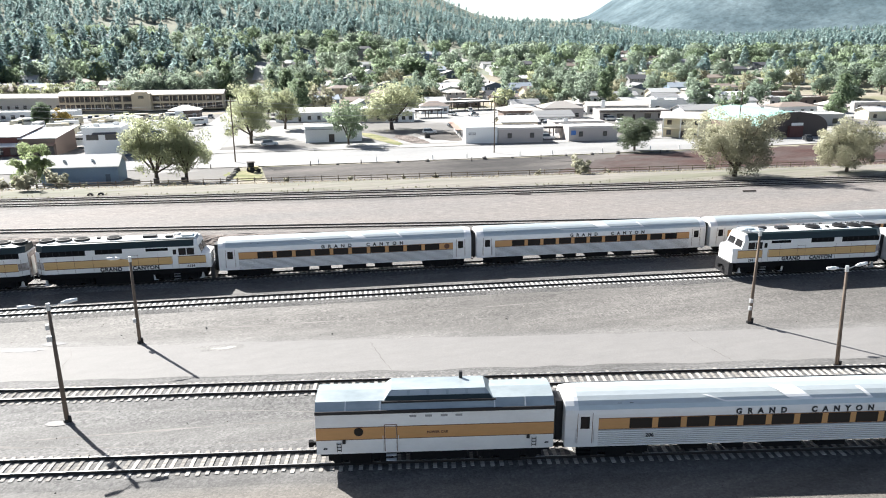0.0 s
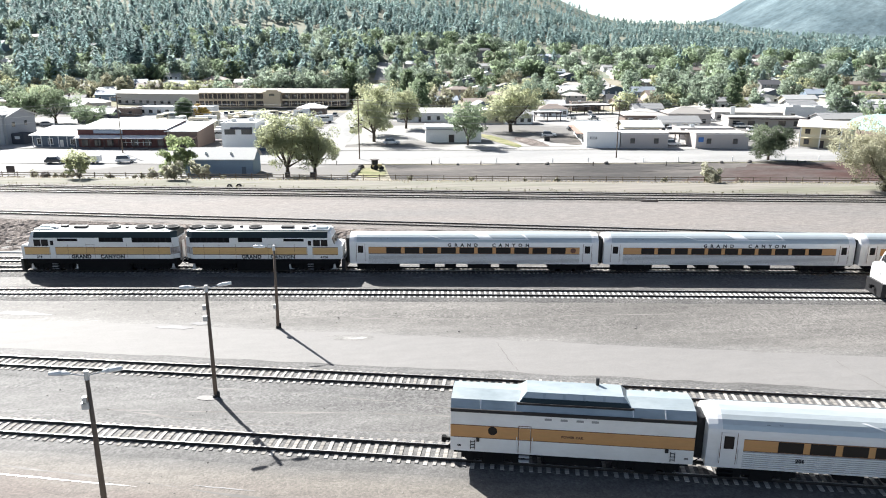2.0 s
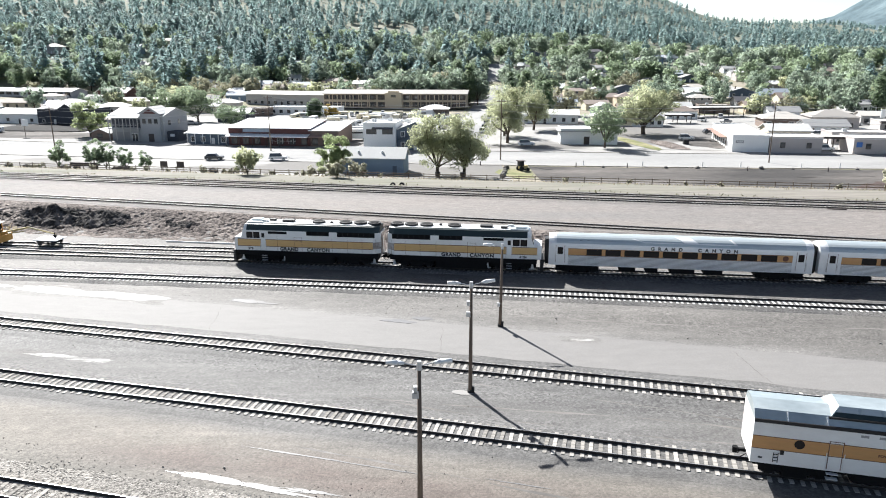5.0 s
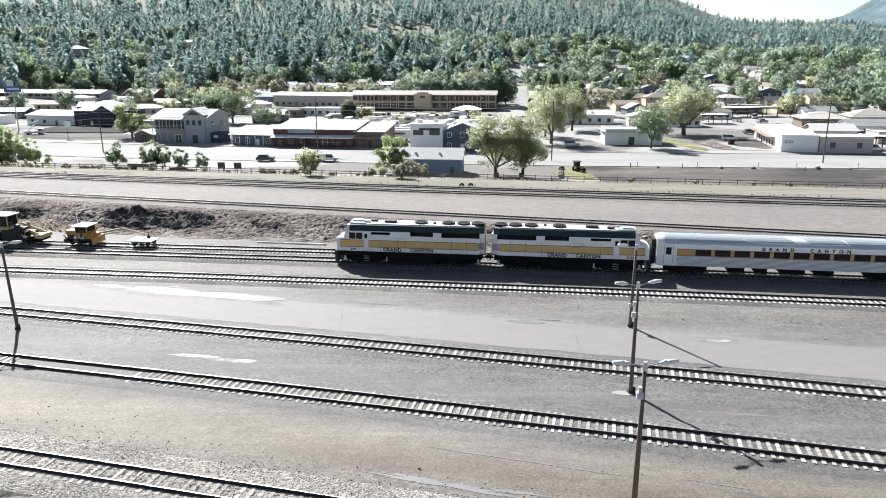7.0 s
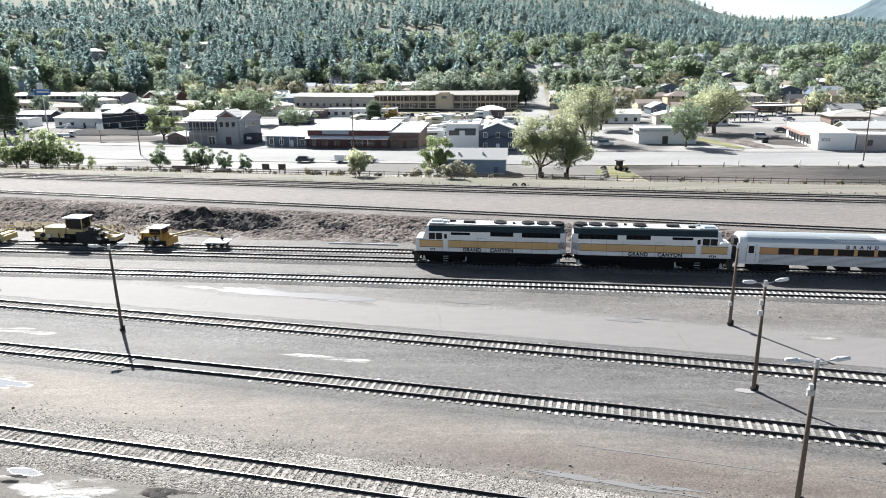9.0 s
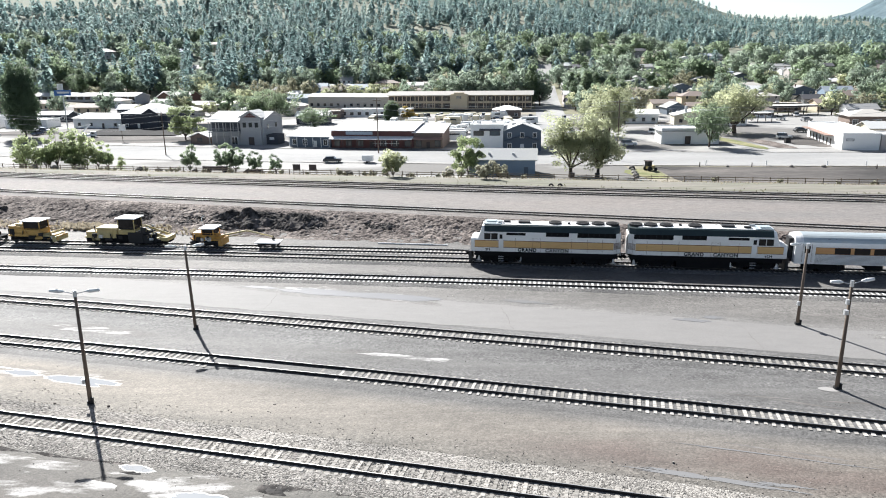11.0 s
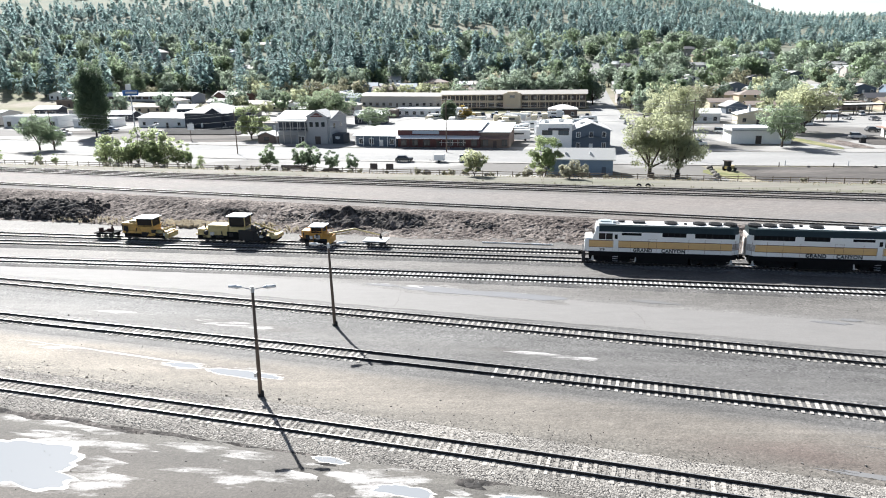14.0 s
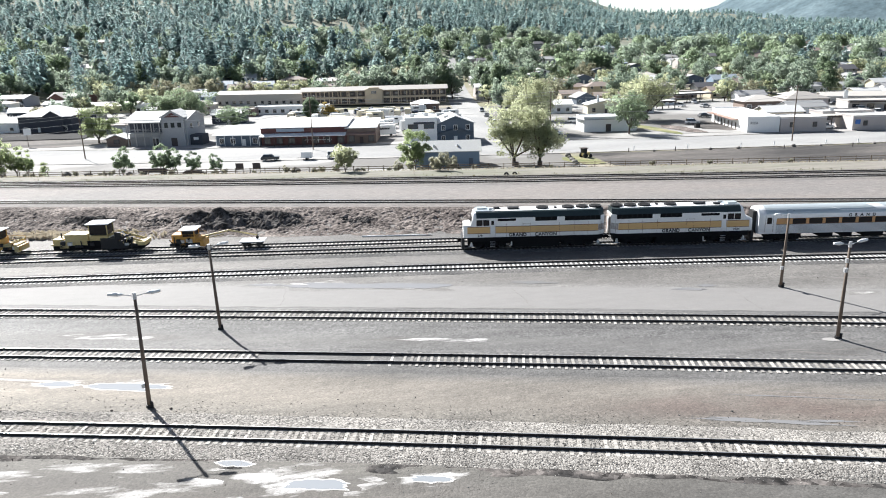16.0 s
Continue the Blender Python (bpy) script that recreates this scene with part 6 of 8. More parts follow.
part("gable_roof", Geo().add([(10.1, -1.2, 8.35), (13.9, -1.2, 10.45), (17.7, -1.2, 8.35), (10.1, 6, 8.35), (13.9, 6, 10.45), (17.7, 6, 8.35), (10.1, -1.2, 8.5), (13.9, -1.2, 10.6), (17.7, -1.2, 8.5), (10.1, 6, 8.5), (13.9, 6, 10.6), (17.7, 6, 8.5)],
     [(0, 3, 4, 1), (1, 4, 5, 2), (7, 10, 9, 6), (8, 11, 10, 7), (0, 1, 7, 6), (1, 2, 8, 7), (3, 0, 6, 9), (2, 5, 11, 8)]), roofs["pale"], r, "pale roof over the projecting front")
part("gable_board", Geo().add([(11.6, -0.84, 8.5), (16.2, -0.84, 8.5), (13.9, -0.84, 9.8), (11.6, -0.9, 8.5), (16.2, -0.9, 8.5), (13.9, -0.9, 9.8)], [(0, 1, 2), (5, 4, 3), (0, 2, 5, 3), (1, 4, 5, 2), (0, 3, 4, 1)]), walls["red"], r, "dark red board in the gable")
part("balcony", Geo().box((5.2, -0.9, 4.0), (10.2, 1.8, 0.2)).box((5.2, -1.75, 5.0), (10.2, 0.08, 0.1)).box((5.2, -1.75, 4.5), (10.2, 0.06, 0.08)), walls["timber"], r, "timber balcony")
part("balcony_roof", Geo().prism([(-2.2, 7.2), (0, 7.7), (0, 7.82), (-2.2, 7.32)], -0.3, 10.5), roofs["pale"], r, "pale roof over the balcony")
for x in (0.3, 2.75, 5.2, 7.7, 10.2):
    part("post", Geo().box((x, -1.7, 3.6), (0.2, 0.2, 7.2)), walls["stone"], r)
# dark panels on the wall stand in for shade under the balcony roof
for x in (1.5, 4.0, 6.45, 8.95):
    part("balcony_opening", Geo().box((x, -0.12, 5.5), (2.1, 0.08, 2.5)), walls["dark"], r, "dark panel for the shaded bay behind the balcony")
part("double_door", Geo().box((7.9, -0.12, 1.3), (2.2, 0.12, 2.6)), trim_white, r, "white-framed double door")
for x in (7.4, 8.4):
    part("door_glass", Geo().box((x, -0.2, 1.3), (0.8, 0.05, 2.2)), window_glass, r)
part("shop_front", Geo().box((3.2, -0.1, 1.5), (5.6, 0.08, 2.6)), walls["grey"], r, "dark boarded ground floor")
for x in (11.9, 13.9, 15.9):
    part("gable_window", Geo().box((x, -0.83, 6.2), (1.1, 0.08, 1.5)), window_glass, r, "dark upper window")
part("gable_door", Geo().box((13.9, -0.83, 1.3), (1.8, 0.08, 2.5)), trim_dark, r, "dark recessed door")
part("lean_to", Geo().prism([(1.5, 0), (6.5, 0), (6.5, 3.1), (1.5, 3.1)], w, w + 3.6), walls["dark"], r, "dark lean-to entrance")
part("sign", Geo().box((w + 1.8, 1.42, 2.0), (1.5, 0.08, 0.8)), lamp_white, r, "white sign board")
part("side_window", Geo().box((w + 0.03, 3.2, 5.6), (0.08, 1.2, 1.4)).box((w + 0.03, 8.5, 5.6), (0.08, 1.2, 1.4)), window_glass, r, "dark side windows")
# Blue shop with veranda
r, w = house((-93.3, 210.6), (-80.5, 207.0), 9, 3.3, "shed", 1.6, "slate", "white", "slate blue shop with white posts and a bright metal roof", 4, 1, (1.2, 1.5), trim_white, 2, "shop", "shop_building", 0.9)
for i in range(6):
    part("post", Geo().box((0.2 + (w - 0.4) * i / 5, -0.8, 1.55), (0.16, 0.16, 3.1)), trim_white, r)
# Long red barn-like store
r, w = house((-80.2, 206.4), (-56.0, 202.2), 15, 5.2, "shed", 1.3, "red", "white", "long dark red store with a white metal roof and awning", 7, 1, (1.6, 1.6), trim_dark, 3, "store", "store_building", 0.3, z0=1.5)
part("awning", Geo().prism([(-2.6, 2.9), (0, 3.5), (0, 3.62), (-2.6, 3.02)], 0, w), roofs["white"], r, "white sloping awning")
for i in range(7):
    part("post", Geo().box((0.2 + (w - 0.4) * i / 6, -2.4, 1.45), (0.16, 0.16, 2.9)), trim_dark, r)
part("fascia_sign", Geo().box((8.5, -0.12, 4.5), (8.0, 0.12, 0.9)), roofs["bluegrey"], r, "pale blue fascia board with faded writing")
for i in range(5):
    part("cross_brace", Geo().box((13.2 + 1.6 * i, -0.14, 1.6), (1.4, 0.05, 0.1)).box((13.2 + 1.6 * i, -0.14, 1.6), (0.1, 0.05, 1.6)), trim_white, r)
r, w = house((-55.9, 202.2), (-47.7, 201.0), 15, 4.7, "shed", 1.2, "brown", "white", "reddish timber-clad shop front under a white metal roof", 3, 1, (1.5, 1.7), trim_dark, 1, "shop", "shop_building")
part("awning", Geo().prism([(-2.2, 2.9), (0, 3.4), (0, 3.5), (-2.2, 3.0)], 0, w), roofs["rust"], r, "rusty awning")
# White and slate gabled pair
r, w = house((-40.0, 193.6), (-31.2, 192.6), 13, 7.2, "flat", 0, "white", "white", "white two-storey commercial building with a flat roof", 2, 1, (2.6, 1.1), trim_dark, None, "commercial building", "commercial_building", z0=5.2)
part("canopy", Geo().prism([(-0.7, 5.9), (0, 6.3), (0, 6.4), (-0.7, 6.0)], 2.4, 8.2), roofs["dark"], r, "dark window canopy")
roof_units(r, ((2, 6, 7.3), (6, 9, 7.3)))
r, w = house((-31.0, 193.8), (-20.7, 193.2), 14, 5.6, "front", 2.0, "slate", "pale", "slate blue gabled building with a pale roof", 3, 2, (0.9, 1.3), trim_white, 1, "commercial building", "commercial_building", 0.5)
part("porch_roof", Geo().add([(0.2, -1.3, 3.0), (5.1, -1.3, 4.5), (10.1, -1.3, 3.0), (0.2, 0, 3.0), (5.1, 0, 4.5), (10.1, 0, 3.0)], [(0, 3, 4, 1), (1, 4, 5, 2)]), walls["slate"], r, "shallow porch gable")
roof_units(r, ((3.2, 5, 6.6), (7.2, 9, 6.6)))
# Tan two-storey motel
r, w = house((-73.5, 349.0), (-5.0, 339.5), 11, 6.6, "gable", 1.5, "tan", "taupe", "long tan two-storey motel with arcades and a grey-brown roof", 0, category="motel", name="motel", over=0.9, z=-0.1)
# arcade recesses are dark panels on the solid wall, their shade painted
for k in range(2):
    for i in range(16):
        x = w * (i + 0.5) / 16
        if 7 <= i <= 8:
            continue
        wd = part("window", Geo().box((x, -0.05, 1.65 + 3.3 * k), (3.9, 0.1, 2.3)), trim_dark, r, "dark panel for the shaded arcade opening")
        part("pane", Geo().box((x, -0.11, 1.7 + 3.3 * k), (1.5, 0.04, 1.2)), window_glass, wd)
part("balcony_wall", Geo().box((w / 2, -1.2, 3.3), (w - 6, 0.15, 0.8)).box((w / 2, -0.6, 2.9), (w - 6, 1.2, 0.2)), walls["tan"], r, "tan balcony wall")
for i in range(17):
    part("pillar", Geo().box((3 + (w - 6) * i / 16, -1.2, 3.1), (0.4, 0.3, 6.2)), walls["tan"], r)
part("portal", Geo().box((w / 2, -1.0, 3.6), (8, 2.0, 7.2)).prism([(-2.0, 7.2), (0, 7.2), (0, 7.9), (-2, 7.9)], w / 2 - 2.5, w / 2 + 2.5), walls["tan"], r, "raised entrance portal")
part("portal_window", Geo().box((w / 2, -2.05, 5.6), (2.4, 0.1, 1.2)), window_glass, r)
house((-117.0, 372.0), (-74.0, 357.0), 12, 5.6, "gable", 1.4, "stone", "taupe", "long pale grey motel wing with a grey-brown roof", 12, 1, (1.3, 1.2), trim_dark, 5, "motel", "motel")
house((-93.0, 318.0), (-62.0, 313.0), 9, 3.2, "flat", 0, "white", "white", "low white flat-roofed lodge", 9, 1, (1.3, 1.2), trim_dark, 4, "motel", "motel")
house((-26.0, 301.0), (-14.5, 300.0), 9, 3.6, "hip", 1.6, "brown", "white", "small brown building with a white hip roof", 3, 1, (1.0, 1.2), trim_white, 1, "office", "office_building")
# West end
house((-194.0, 282.0), (-172.2, 275.6), 16, 3.9, "gable", 1.4, "white", "pale", "long white shop with a pale metal roof", 4, 1, (1.1, 1.0), trim_dark, 2, "shop", "shop_building")
r, w = house((-172.0, 275.4), (-152.5, 271.2), 16, 6.0, "hip", 3.4, "dark", "pale", "dark blue two-storey shop with a gabled roof", 4, 1, (1.0, 1.0), trim_white, 1, "shop", "shop_building")
part("front_gable", Geo().add([(10, -1.0, 0), (17, -1.0, 0), (17, -1.0, 6.0), (13.5, -1.0, 7.9), (10, -1.0, 6.0), (10, 6, 0), (17, 6, 0), (17, 6, 6.0), (13.5, 6, 7.9), (10, 6, 6.0)], [(0, 1, 2, 3, 4), (9, 8, 7, 6, 5), (1, 6, 7, 2), (0, 4, 9, 5)]), walls["dark"], r, "dark projecting gable")
part("gable_roof", Geo().add([(9.5, -1.4, 5.75), (13.5, -1.4, 8.0), (17.5, -1.4, 5.75), (9.5, 7, 5.75), (13.5, 7, 8.0), (17.5, 7, 5.75)], [(0, 3, 4, 1), (1, 4, 5, 2)]), roofs["pale"], r)
r, w = house((-277.0, 397.0), (-210.0, 380.0), 12, 5.6, "gable", 1.5, "mist", "pale", "long pale grey two-storey motel with balconies", 15, 2, (3.0, 1.7), trim_dark, 7, "motel", "motel", z=0.6, z0=1.5)
part("balcony", Geo().box((w / 2, -1.0, 2.9), (w, 2.0, 0.15)).box((w / 2, -1.95, 3.5), (w, 0.06, 0.9)), walls["mist"], r, "pale grey balcony front")
house((-251.0, 283.0), (-226.0, 279.5), 12, 4.4, "flat", 0, "white", "white", "white flat-roofed workshop with dark wide windows", 5, 1, (1.6, 1.8), trim_dark, 2, "workshop", "workshop")
house((-286.0, 292.0), (-256.0, 286.0), 14, 4.4, "gable", 1.4, "stone", "pale", "pale stone store with a metal roof", 5, 1, (1.4, 1.2), trim_dark, 2, "store", "store_building")
r, w = house((-203.0, 392.0), (-184.5, 387.0), 12, 4.6, "gable", 2.6, "redwood", "taupe", "red-brown timber house with a taupe roof", 2, 1, (1.2, 1.2), trim_white, None, z=0.6)
part("front_gable", Geo().add([(1, -1.2, 0), (9.5, -1.2, 0), (9.5, -1.2, 4.6), (5.2, -1.2, 7.0), (1, -1.2, 4.6), (1, 5, 0), (9.5, 5, 0), (9.5, 5, 4.6), (5.2, 5, 7.0), (1, 5, 4.6)], [(0, 1, 2, 3, 4), (9, 8, 7, 6, 5), (1, 6, 7, 2), (0, 4, 9, 5)]), walls["redwood"], r, "projecting red-brown gable")
part("gable_roof", Geo().add([(x, y, z) for y in (-1.6, 6) for x, z in ((0.4, 4.35), (5.2, 7.1), (10.1, 4.35), (10.1, 4.55), (5.2, 7.3), (0.4, 4.55))], [tuple(range(6)), tuple(range(11, 5, -1))] + [((i + 1) % 6, i, 6 + i, 6 + (i + 1) % 6) for i in range(6)]), roofs["taupe"], r)
house((-176.0, 352.0), (-150.0, 347.0), 12, 3.4, "gable", 1.3, "cream", "beige", "low cream building with a beige roof", 6, 1, (1.2, 1.1), trim_dark, 2)
house((-140.0, 329.0), (-118.0, 325.0), 10, 3.2, "gable", 1.4, "cream", "pale", "low house with a pale roof among trees", 4, 1, (1.1, 1.1), trim_white, 1)
house((-140.0, 262.0), (-124.0, 259.0), 8, 3.0, "gable", 1.3, "timber", "brown", "small weathered cottage behind the shops", 3, 1, (1.0, 1.0), trim_white, 1)
house((-126.4, 220.6), (-120.4, 219.4), 5, 2.4, "front", 1.2, "brown", "pale", "small brown hut with a pale roof beside the grey building", 1, 1, (1.6, 1.0), trim_dark, None, "hut", "hut")
band("dark_asphalt_lot", lambda x: 247.5 - 0.12 * (x + 157), lambda x: 271.5 - 0.2 * (x + 157), -177, -141, material("dark_ground", (0.03, 0.03, 0.032), 0.95, 0, 0.2, 1.0, 0.1, (0.042, 0.041, 0.04), 0.1, 0.15, (1, 1, 1), W, spec=0.1), 0.35, 2, 8, 0.3,
     label="dark strip of ground before the blue shop", category="car park")
lt = thing("lift_truck", pose(-170.5, 244.0, land(-170.5, 244), 0, 0, 5), "white work truck with a raised folding boom", "truck", "parked vehicles")
part("body", Geo().box((-0.6, 0, 0.95), (4.6, 2.0, 0.7), bevel=0.08).box((2.4, 0, 1.3), (1.8, 1.9, 1.5), bevel=0.15), lamp_white, lt)
part("windscreen", Geo().box((2.6, -0.96, 1.65), (1.1, 0.06, 0.55)), window_glass, lt)
part("lower_boom", Geo().cyl((-1.8, 0, 1.3), (1.8, 0, 4.6), 0.2, n=8), lamp_white, lt, "white boom arm")
part("upper_boom", Geo().cyl((1.8, 0.3, 4.6), (-2.2, 0.3, 3.6), 0.16, n=8), lamp_white, lt, "white boom arm")
for x in (-1.6, 2.2):
    for s in (-1, 1):
        part("wheel", Geo().cyl((x, s * 0.75, 0.42), (x, s * 1.0, 0.42), 0.42, n=12), tyre_rubber, lt)
sg = thing("pole_sign", pose(-151.8, 230.0, land(-151.8, 230), 0, 0, 0), "white square sign board on a thin pole", "sign")
part("pole", Geo().cyl((0, 0, 0), (0, 0, 4.0), 0.09, n=8), pole_wood, sg)
part("board", Geo().box((0.3, -0.05, 4.6), (2.2, 0.14, 2.0), bevel=0.05), lamp_white, sg)
# Motels and shops east of the side street
r, w = house((16.0, 205.2), (32.2, 203.6), 10, 4.3, "flat", 0, "white", "white", "white stucco motel office with a flat roof", 0, 1, (1.0, 1.0), trim_dark, None, "motel office", "office_building")
part("eave", Geo().box((w / 2, -0.3, 3.9), (w + 0.6, 0.8, 0.15)).box((-0.4, 5, 3.9), (1.0, 10, 0.15)), roofs["grey"], r, "grey eave board")
part("dark_door", Geo().box((7.5, -0.04, 1.2), (1.6, 0.1, 2.4)), trim_dark, r)
house((13.0, 272.0), (34.0, 268.5), 9, 3.6, "gable", 1.4, "white", "white", "white single-storey motel row with a metal roof", 6, 1, (1.0, 1.2), trim_dark, 2, "motel", "motel")
house((38.0, 262.0), (52.0, 260.0), 9, 3.6, "front", 1.6, "cream", "white", "cream motel lodge with a white roof", 3, 1, (1.0, 1.2), trim_dark, 1, "motel", "motel")
r, w = house((58.6, 187.0), (67.4, 185.0), 34, 4.3, "flat", 0, "white", "white", "long white motel block with a red-brown eave", 0, category="motel", name="motel")
part("sign", Geo().box((1.8, -0.1, 2.9), (2.0, 0.1, 0.7)), roofs["grey"], r, "grey sign board with unreadable writing")
part("sign_writing", Geo().box((1.8, -0.17, 3.0), (1.6, 0.02, 0.12)).box((1.8, -0.17, 2.78), (1.2, 0.02, 0.1)), lamp_white, r)
part("eave", Geo().prism([(8, 3.1), (33, 3.1), (33, 3.25), (8, 3.25)], -2.0, 0.0), roofs["rust"], r, "red-brown walkway roof")
for i in range(7):
    part("door", Geo().box((-0.03, 10 + 3.4 * i, 1.05), (0.1, 0.9, 2.1)), trim_dark, r, "dark room door")
r, w = house((67.7, 185.0), (80.4, 182.6), 10, 4.0, "flat", 0, "pinkgrey", "white", "grey stucco motel block with a white flat roof", 2, 1, (1.0, 1.2), trim_dark, None, "motel", "motel", z0=2.2)
house((88.0, 181.6), (102.1, 179.0), 10, 4.0, "flat", 0, "pinkgrey", "white", "grey stucco motel block with a blue sign", 2, 1, (1.0, 1.2), trim_dark, None, "motel", "motel", z0=2.2)
tagged(part("motel_sign", Geo().box((89.3, 181.2, 1.3), (1.4, 0.14, 1.3), -0.18), sign_blue), "blue sign board on the motel wall", "sign")
def carport(x, y, turn, w, d, h, roof, label):
    cp = thing("carport", pose(x, y, land(x, y), 0, 0, turn), label, "carport", "carports")
    part("roof", Geo().box((w / 2, d / 2 - 0.25, h + 0.1), (w, d, 0.3), bevel=0.04), roof, cp)
    part("fascia", Geo().box((w / 2, -0.3, h), (w + 0.1, 0.1, 0.6)).box((-0.02, d / 2 - 0.25, h), (0.1, d - 0.2, 0.6)).box((w + 0.02, d / 2 - 0.25, h), (0.1, d - 0.2, 0.6)), trim_dark, cp, "dark fascia board")
    n = max(1, round(w / 7))
    for i in range(n + 1):
        for py in (0.2, d - 0.7):
            part("post", Geo().box((0.4 + (w - 0.8) * i / n, py, h / 2), (0.26, 0.26, h)), trim_dark, cp)


carport(79.8, 190.0, -12, 14, 5.5, 3.5, roofs["beige"], "flat-roofed carport with dark fascia")
carport(83.0, 294.0, 6, 27, 9, 3.8, roofs["pale"], "long open carport with a pale flat roof")
carport(66.0, 268.0, -4, 11, 7, 3.2, roofs["white"], "small open kiosk shelter with a white roof")
BUILT += [(72.0, 234.0, 12), (75.0, 258.0, 16), (96.0, 298.0, 14), (88.0, 268.0, 10), (138.0, 258.0, 12)]
py_ = thing("pylon_sign", pose(138.0, 249.5, land(138, 249.5)), "tall blank white sign pylon in the motel yard", "sign")
part("column", Geo().box((0, 0, 3.2), (1.7, 0.5, 6.4), bevel=0.05), lamp_white, py_)
part("base", Geo().box((0, 0, 0.25), (2.1, 0.9, 0.5), bevel=0.04), concrete, py_)
bn = thing("refuse_bin", pose(52.3, 204.0, land(52.3, 204.0)), "large black refuse bin with a sloping lid", "bin")
part("body", Geo().box((0, 0, 0.65), (1.5, 1.1, 1.3), bevel=0.06), black_iron, bn)
part("lid", Geo().box((0, 0, 1.36), (1.6, 1.2, 0.12), top=(0.9, 0.8)), grime_black, bn)
house((96.0, 250.0), (110.5, 247.0), 12, 3.6, "hip", 2.0, "brown", "beige", "dark-walled motel office with a beige hip roof", 4, 1, (1.6, 1.5), trim_white, 1, "office", "office_building", 1.0)
house((111.0, 246.0), (126.0, 243.0), 12, 4.4, "hip", 2.2, "pinkgrey", "taupe", "pinkish grey house with a taupe hip roof", 3, 1, (1.2, 1.3), trim_dark, 1, "house", "house", 0.8)
r, w = house((138.0, 262.0), (162.0, 254.0), 10, 3.4, "gable", 1.3, "stone", "beige", "long low motel row with a beige roof", 7, 1, (1.3, 1.2), trim_dark, 3, "motel", "motel")
r, w = house((129.0, 236.0), (154.0, 229.0), 11, 3.4, "flat", 0, "stone", "beige", "low stone store with a beige roof and dark fascia", 5, 1, (2.2, 1.5), trim_dark, 2, "store", "store_building")
part("fascia", Geo().box((w / 2, -0.9, 3.3), (w + 0.6, 1.8, 0.5), bevel=0.04), trim_dark, r, "deep dark fascia")
r, w = house((119.1, 181.8), (128.4, 174.8), 14, 5.8, "gable", 1.2, "yellow", "beige", "pale yellow two-storey house with a veranda", 3, 2, (1.1, 1.2), trim_dark, 1, "house", "house", 0.9)
part("veranda", Geo().box((5.2, -1.2, 2.9), (10.5, 2.4, 0.2)).box((5.2, -2.3, 3.6), (10.5, 0.08, 0.9)), walls["yellow"], r, "veranda with a solid rail")
for x in (0.3, 5.2, 10.2):
    part("post", Geo().box((x, -2.2, 2.9), (0.3, 0.3, 5.8)), trim_white, r)
# Arched hall with a teal roof
hall = thing("arched_hall", pose(145.0, 170.0, land(150, 169), 0, 0, -8) @ Matrix.Diagonal((1.27, 1, 1.02, 1)), "brown hall with a teal arched roof and a parapet front", "hall", "town buildings")
arch = [(8.4 - 8.4 * math.cos(radians(a)), 3.0 + 4.2 * math.sin(radians(a))) for a in range(0, 181, 12)]
g, n = Geo(), len(arch)
part("front", Geo().add([(x, y, z) for y in (-0.3, 0.2) for x, z in [(0, 0)] + arch + [(16.8, 0)]], [tuple(range(n + 2)), tuple(range(2 * n + 3, n + 1, -1))] + [(i, n + 2 + i, n + 3 + i, i + 1) for i in range(n + 1)]), walls["umber"], hall, "arched brown parapet front")
g.v = [(x, y, z - 0.3) for y in (0.2, 34) for x, z in arch]
g.f = [(i, i + 1, n + i + 1, n + i) for i in range(n - 1)]
part("roof", g, roofs["teal"], hall, "teal arched metal roof")
part("wall", Geo().box((0.1, 17, 1.5), (0.2, 34, 3.0)).box((16.7, 17, 1.5), (0.2, 34, 3.0)).box((8.4, 33.9, 2.2), (16.4, 0.2, 4.4)), walls["brown"], hall)
part("entrance", Geo().box((8.2, -0.9, 1.6), (3.4, 1.2, 3.2)), walls["red"], hall, "dark red entrance porch")
part("sign", Geo().box((8.2, -1.55, 3.8), (3.0, 0.15, 0.8)), lamp_white, hall, "white sign board")
part("emblem", Geo().cyl((9.3, -0.5, 5.6), (9.3, -0.35, 5.6), 0.8, n=14), trim_dark, hall, "round dark emblem")
house((131.5, 191.0), (140.5, 187.0), 24, 3.8, "flat", 0, "cream", "teal", "low cream annexe with a pale teal roof", 2, 1, (1.2, 1.2), trim_dark, None, "annexe", "annexe")
house((180.0, 196.0), (196.0, 189.0), 12, 3.6, "flat", 0, "stone", "white", "stone roadside store with a white flat roof", 3, 1, (1.4, 1.4), trim_dark, 1, "store", "store_building")
r, w = house((168.0, 262.0), (184.0, 254.0), 12, 4.8, "flat", 0, "white", "white", "white mission-style shop front", 3, 1, (1.4, 1.6), trim_dark, 1, "shop", "shop_building")
part("parapet_crest", Geo().box((4, -0.1, 5.3), (3.0, 0.3, 1.0)).box((12, -0.1, 5.3), (3.0, 0.3, 1.0)), walls["white"], r)

